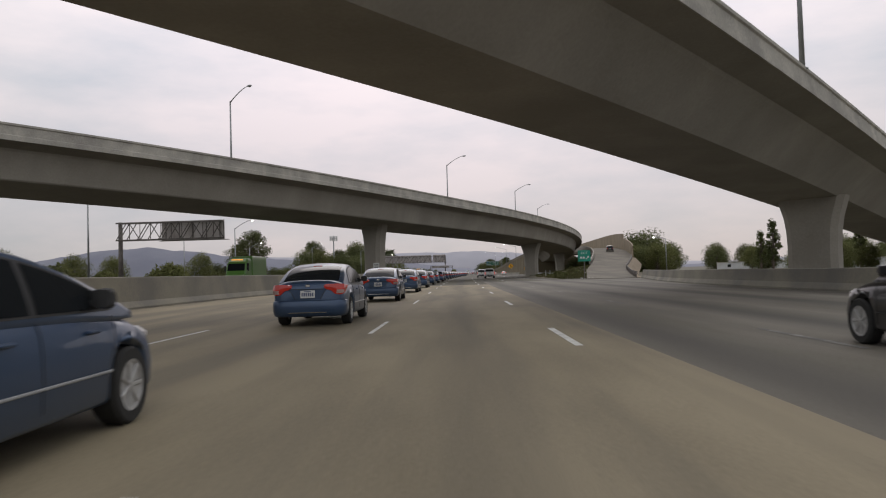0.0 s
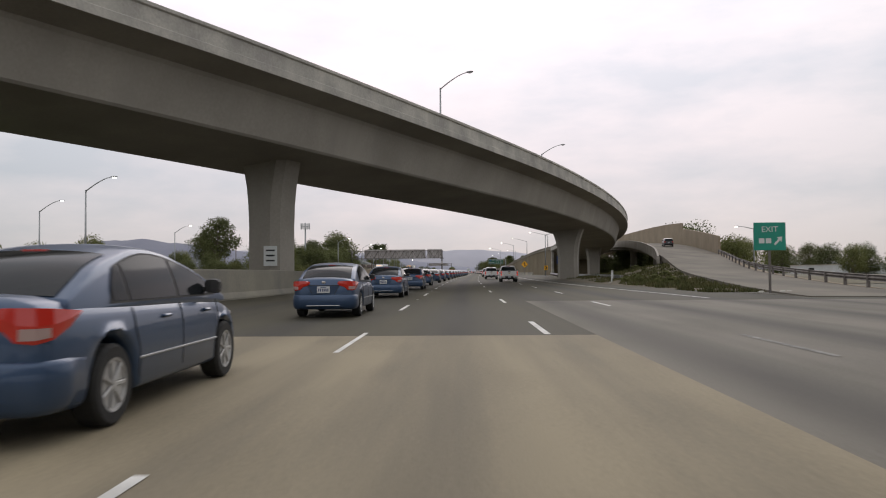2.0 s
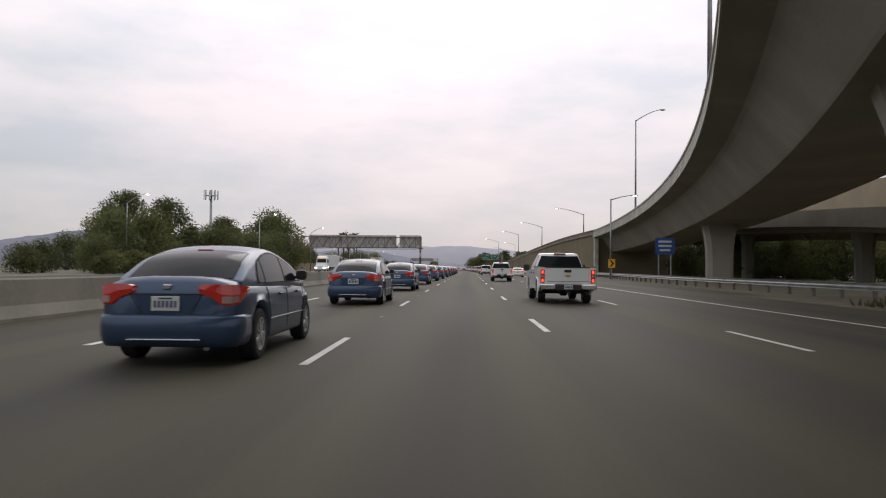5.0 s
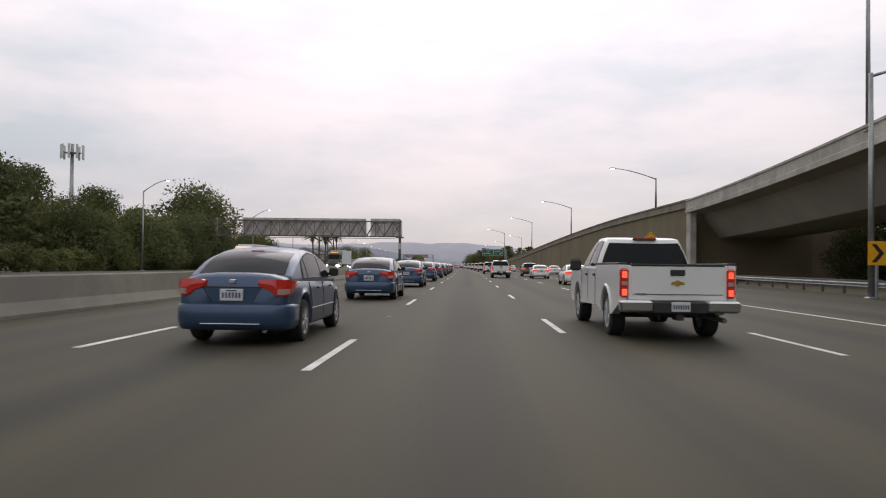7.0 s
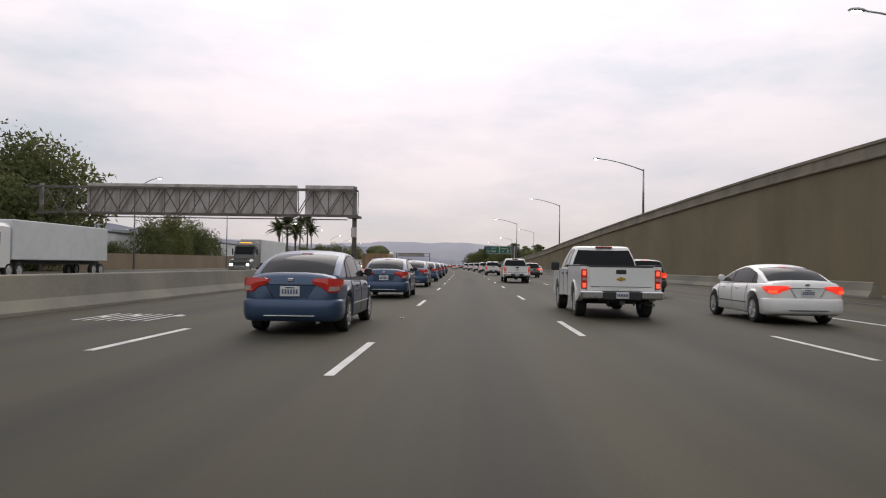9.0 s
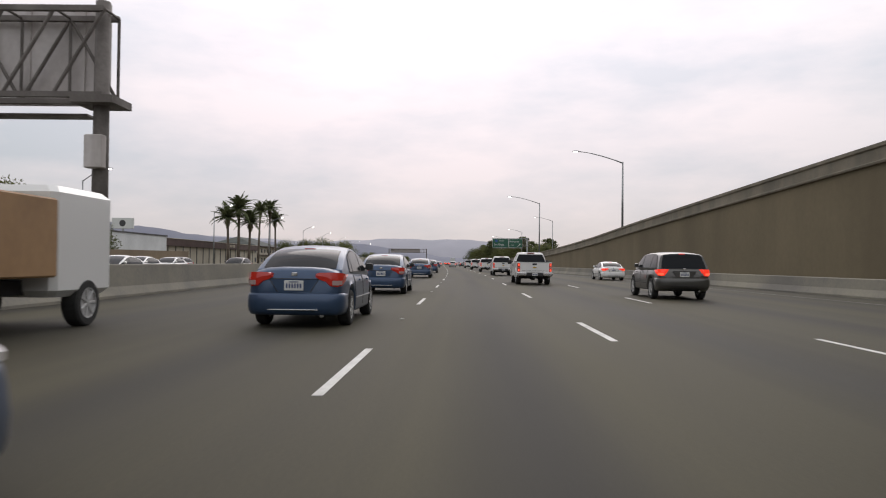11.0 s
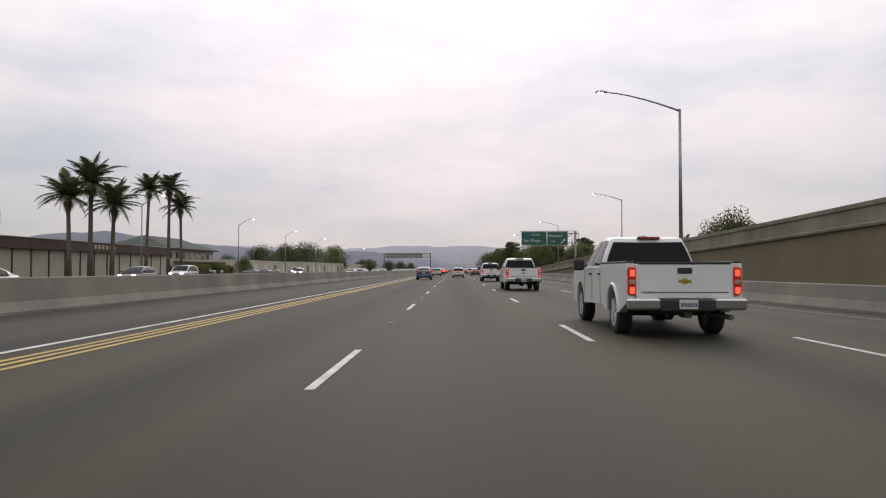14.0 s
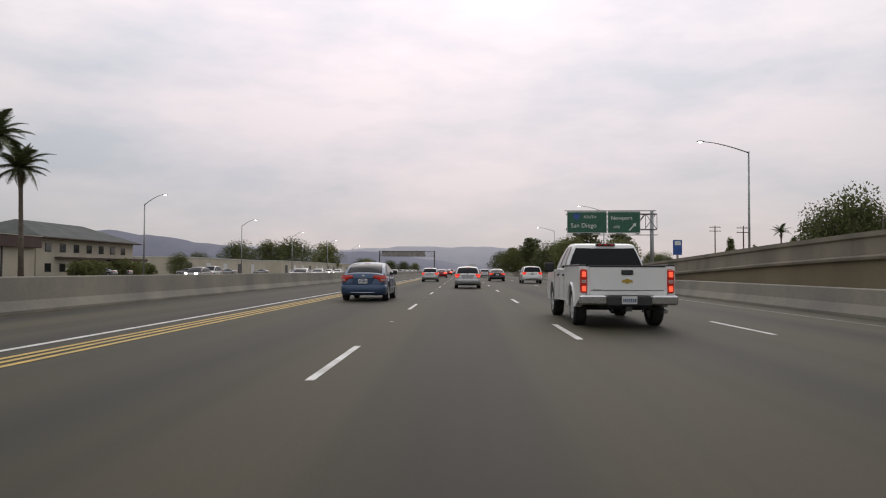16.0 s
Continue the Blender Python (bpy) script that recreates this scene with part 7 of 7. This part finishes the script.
def stake_truck():
    t = thing("work_truck", "orange-tan work truck with a heaped dark load", "truck", "traffic")
    M_TAN = material("tan_truck_paint", (0.34, 0.20, 0.09), 0.6, second=(0.26, 0.15, 0.07), scale=0.8, fine=6, bump=0.05)
    part("bed", Shape().box((0, -1.6, 1.55), (2.3, 4.6, 1.3), chamfer=0.03), M_TAN, t)
    for k in range(5):
        part("slat", Shape().box((-0.95 + k * 0.475, -3.93, 1.55), (0.07, 0.06, 1.3)), M_DARK_STEEL, t)
    load = Shape()
    rl = random.Random(3)
    load.loft([[Vector((math.cos(a * 0.524) * 1.05 * w * rl.uniform(0.85, 1.1), -1.6 + math.sin(a * 0.524) * 2.1 * w * rl.uniform(0.85, 1.1), z + rl.uniform(-0.06, 0.06))) for a in range(12)] for z, w in ((2.1, 1.0), (2.5, 0.95), (2.8, 0.7), (2.95, 0.3))])
    part("load", load, M_LEAF_DARK, t, "heap of dark brush")
    part("cab", Shape().box((0, 1.8, 1.5), (2.1, 2.0, 1.9), chamfer=0.12), M_WHITE, t)
    part("chassis", Shape().box((0, -0.4, 0.72), (1.0, 6.6, 0.25)), M_PLASTIC, t)
    part("rear_bumper", Shape().box((0, -3.95, 0.62), (2.2, 0.12, 0.18)), M_DARK_STEEL, t)
    for sx in (-1, 1):
        part("tail_lamp", Shape().box((sx * 0.95, -4.02, 0.72), (0.28, 0.06, 0.2), chamfer=0.02), M_TAIL_HOT, t, "lit red tail lamp")
        for y in (-2.4, 1.9):
            wheel(t, sx * 0.92, y, 0.42, 0.30, sx)
    return t


def place(x, y, turn=0.0, z=0.0, size=1.0):
    """Stand a vehicle at an offset from the road's run; later ones are copies."""
    h = (cx(y + 4) - cx(y - 4)) / 8
    return Matrix.Translation((cx(y) + x, y, z)) @ Matrix.Rotation(-math.atan(h) + radians(turn), 4, "Z") @ Matrix.Scale(size, 4)


def park(proto, spots, size=1.0):
    """spots: offset, y, turn; the first spot takes the vehicle itself."""
    out = []
    for k, (x, y, turn) in enumerate(spots):
        m = place(x, y, turn, 0.0, size)
        if k == 0:
            proto.matrix_world = m
            out.append(proto)
        else:
            out.append(copy_thing(proto, m))
    return out


blue = car("blue_sedan", "metallic blue four-door sedan with dark tinted windows", SEDAN, M_BLUE, M_TAIL, group="blue sedans")
park(blue, BLUE_SPOTS, 1.04)
truck_white = pickup()
park(truck_white, PICKUP_SPOTS)
white = car("white_sedan", "white four-door sedan with brake lamps lit", SEDAN_B, M_WHITE, M_TAIL_LIT, group="white sedans")
park(white, [(7.6, 271.0, 0), (10.9, 393.0, 0), (7.5, 296.2, 0), (13.4, 334.0, 0), (7.6, 520.0, 0)])
grey = car("grey_suv", "dark grey-brown sport utility car in the outer lane", SUV, M_GREY, M_TAIL_LIT, group="grey suvs")
park(grey, [(7.1, 362.6, 0), (7.7, 312.4, 0)])
silver = car("silver_sedan", "silver sedan with tail lamps lit", HATCH, M_SILVER, M_TAIL_LIT, group="silver sedans")
park(silver, [(0.1, 531.0, 0), (-3.7, 560.0, 0), (3.7, 612.0, 0)])
lexus = car("white_suv", "white sport utility car with tail lamps lit", dict(SUV, z1=1.6), M_WHITE, M_TAIL_LIT, group="white suvs")
park(lexus, [(6.3, 551.5, 0), (7.4, 640, 0), (-3.7, 705, 0)])
dark = car("black_car", "black sedan with tail lamps lit", SEDAN_B, M_BLACK, M_TAIL_LIT, group="black cars")
park(dark, [(6.6, 22.3, 0), (3.7, 566.0, 0), (3.8, 655, 0)])
suv_ramp = car("dark_suv", "dark sport utility car climbing the exit ramp", SUV, M_BLACK, M_TAIL, group="black cars")
rp = ramp_at(222.0)
suv_ramp.matrix_world = Matrix.Translation(rp + Vector((0.2, 0, 0.02))) @ Matrix.Rotation(radians(-9), 4, "Z") @ Matrix.Rotation(radians(4), 4, "X")
redc = car("red_car", "red sedan with tail lamps lit", SEDAN_B, M_RED, M_BRAKE, group="red cars", fine=False)
park(redc, [(-3.6, 600.0, 0), (0.1, 690, 0), (3.8, 720, 0), (-8.6, 720, 0), (-8.6, 655, 0), (-3.7, 750, 0), (0.1, 770, 0), (7.4, 760, 0), (-8.6, 790, 0), (-3.7, 830, 0), (3.8, 850, 0), (0.1, 880, 0), (7.4, 690, 0), (-3.7, 662, 0), (3.8, 682, 0), (7.4, 830, 0), (-8.6, 690, 0), (-3.7, 930, 0), (0.1, 960, 0)])
tr = stake_truck()
park(tr, [(-8.4, 346.0, 0)])
# oncoming traffic, headlamps lit
onc = car("oncoming_car", "white oncoming car with headlamps lit", SEDAN_B, M_WHITE, M_TAIL, group="oncoming cars", lit_front=True, fine=False)
park(onc, [(-18.2, 352, 180), (-18.2, 372, 180), (-21.8, 383, 180), (-25.6, 398, 180), (-18.0, 414, 180), (-21.8, 590, 180), (-25.6, 630, 180), (-18.2, 660, 180), (-21.8, 690, 180), (-29.3, 640, 180), (-18.2, 735, 180), (-25.6, 740, 180), (-21.8, 790, 180), (-18.2, 830, 180), (-18.2, 448, 180), (-18.2, 710, 180), (-18.2, 562, 180), (-21.8, 576, 180), (-18.2, 606, 180), (-21.8, 622, 180), (-18.2, 676, 180), (-21.8, 704, 180), (-18.2, 756, 180), (-21.8, 770, 180), (-18.2, 806, 180), (-21.8, 848, 180), (-25.6, 812, 180), (-18.2, 872, 180)])
onc_dark = car("oncoming_car", "dark oncoming car with headlamps lit", HATCH, M_GREY, M_TAIL, group="oncoming cars", lit_front=True, fine=False)
park(onc_dark, [(-21.8, 362, 180), (-21.8, 405, 180), (-29.3, 410, 180), (-25.6, 480, 180), (-29.3, 560, 180), (-21.8, 640, 180), (-25.6, 690, 180), (-29.3, 720, 180), (-18.2, 780, 180), (-21.8, 740, 180)])
onc_suv = car("oncoming_suv", "silver oncoming sport utility car, headlamps lit", SUV, M_SILVER, M_TAIL, group="oncoming cars", lit_front=True, fine=False)
park(onc_suv, [(-33.0, 246, 180), (-29.3, 500, 180), (-33.0, 575, 180)])
M_LIME = paint("lime_green_paint", (0.10, 0.24, 0.035), 0.0, 0.45)
lime = box_truck("lime green box truck in the oncoming lanes", 6.5, M_LIME, M_LIME)
park(lime, [(-27.0, 104, 180)])
semi = box_truck("white semi truck with a long white box trailer", 13.5, M_WHITE, M_WHITE_WALL)
park(semi, [(-32.8, 327, 180)])
semi2 = box_truck("grey semi truck with marker lamps lit", 12.0, M_GREY, M_WHITE_WALL)
park(semi2, [(-25.8, 364, 180)])
semi3 = box_truck("white box truck in the outer lane, seen from behind", 10.0, M_WHITE, M_WHITE_WALL, lit=False)
park(semi3, [(3.8, 780, 0)])
# parked cars beside the motel and the warehouses
lot = car("parked_car", "silver car parked beside the low buildings", SEDAN_B, M_SILVER, M_TAIL, group="parked cars", fine=False)
park(lot, [(-62.5, 606, 90), (-62.5, 612, 90), (-60.5, 655, 90), (-60.5, 668, 90), (-60.5, 700, 90), (-60.5, 640, 90)])
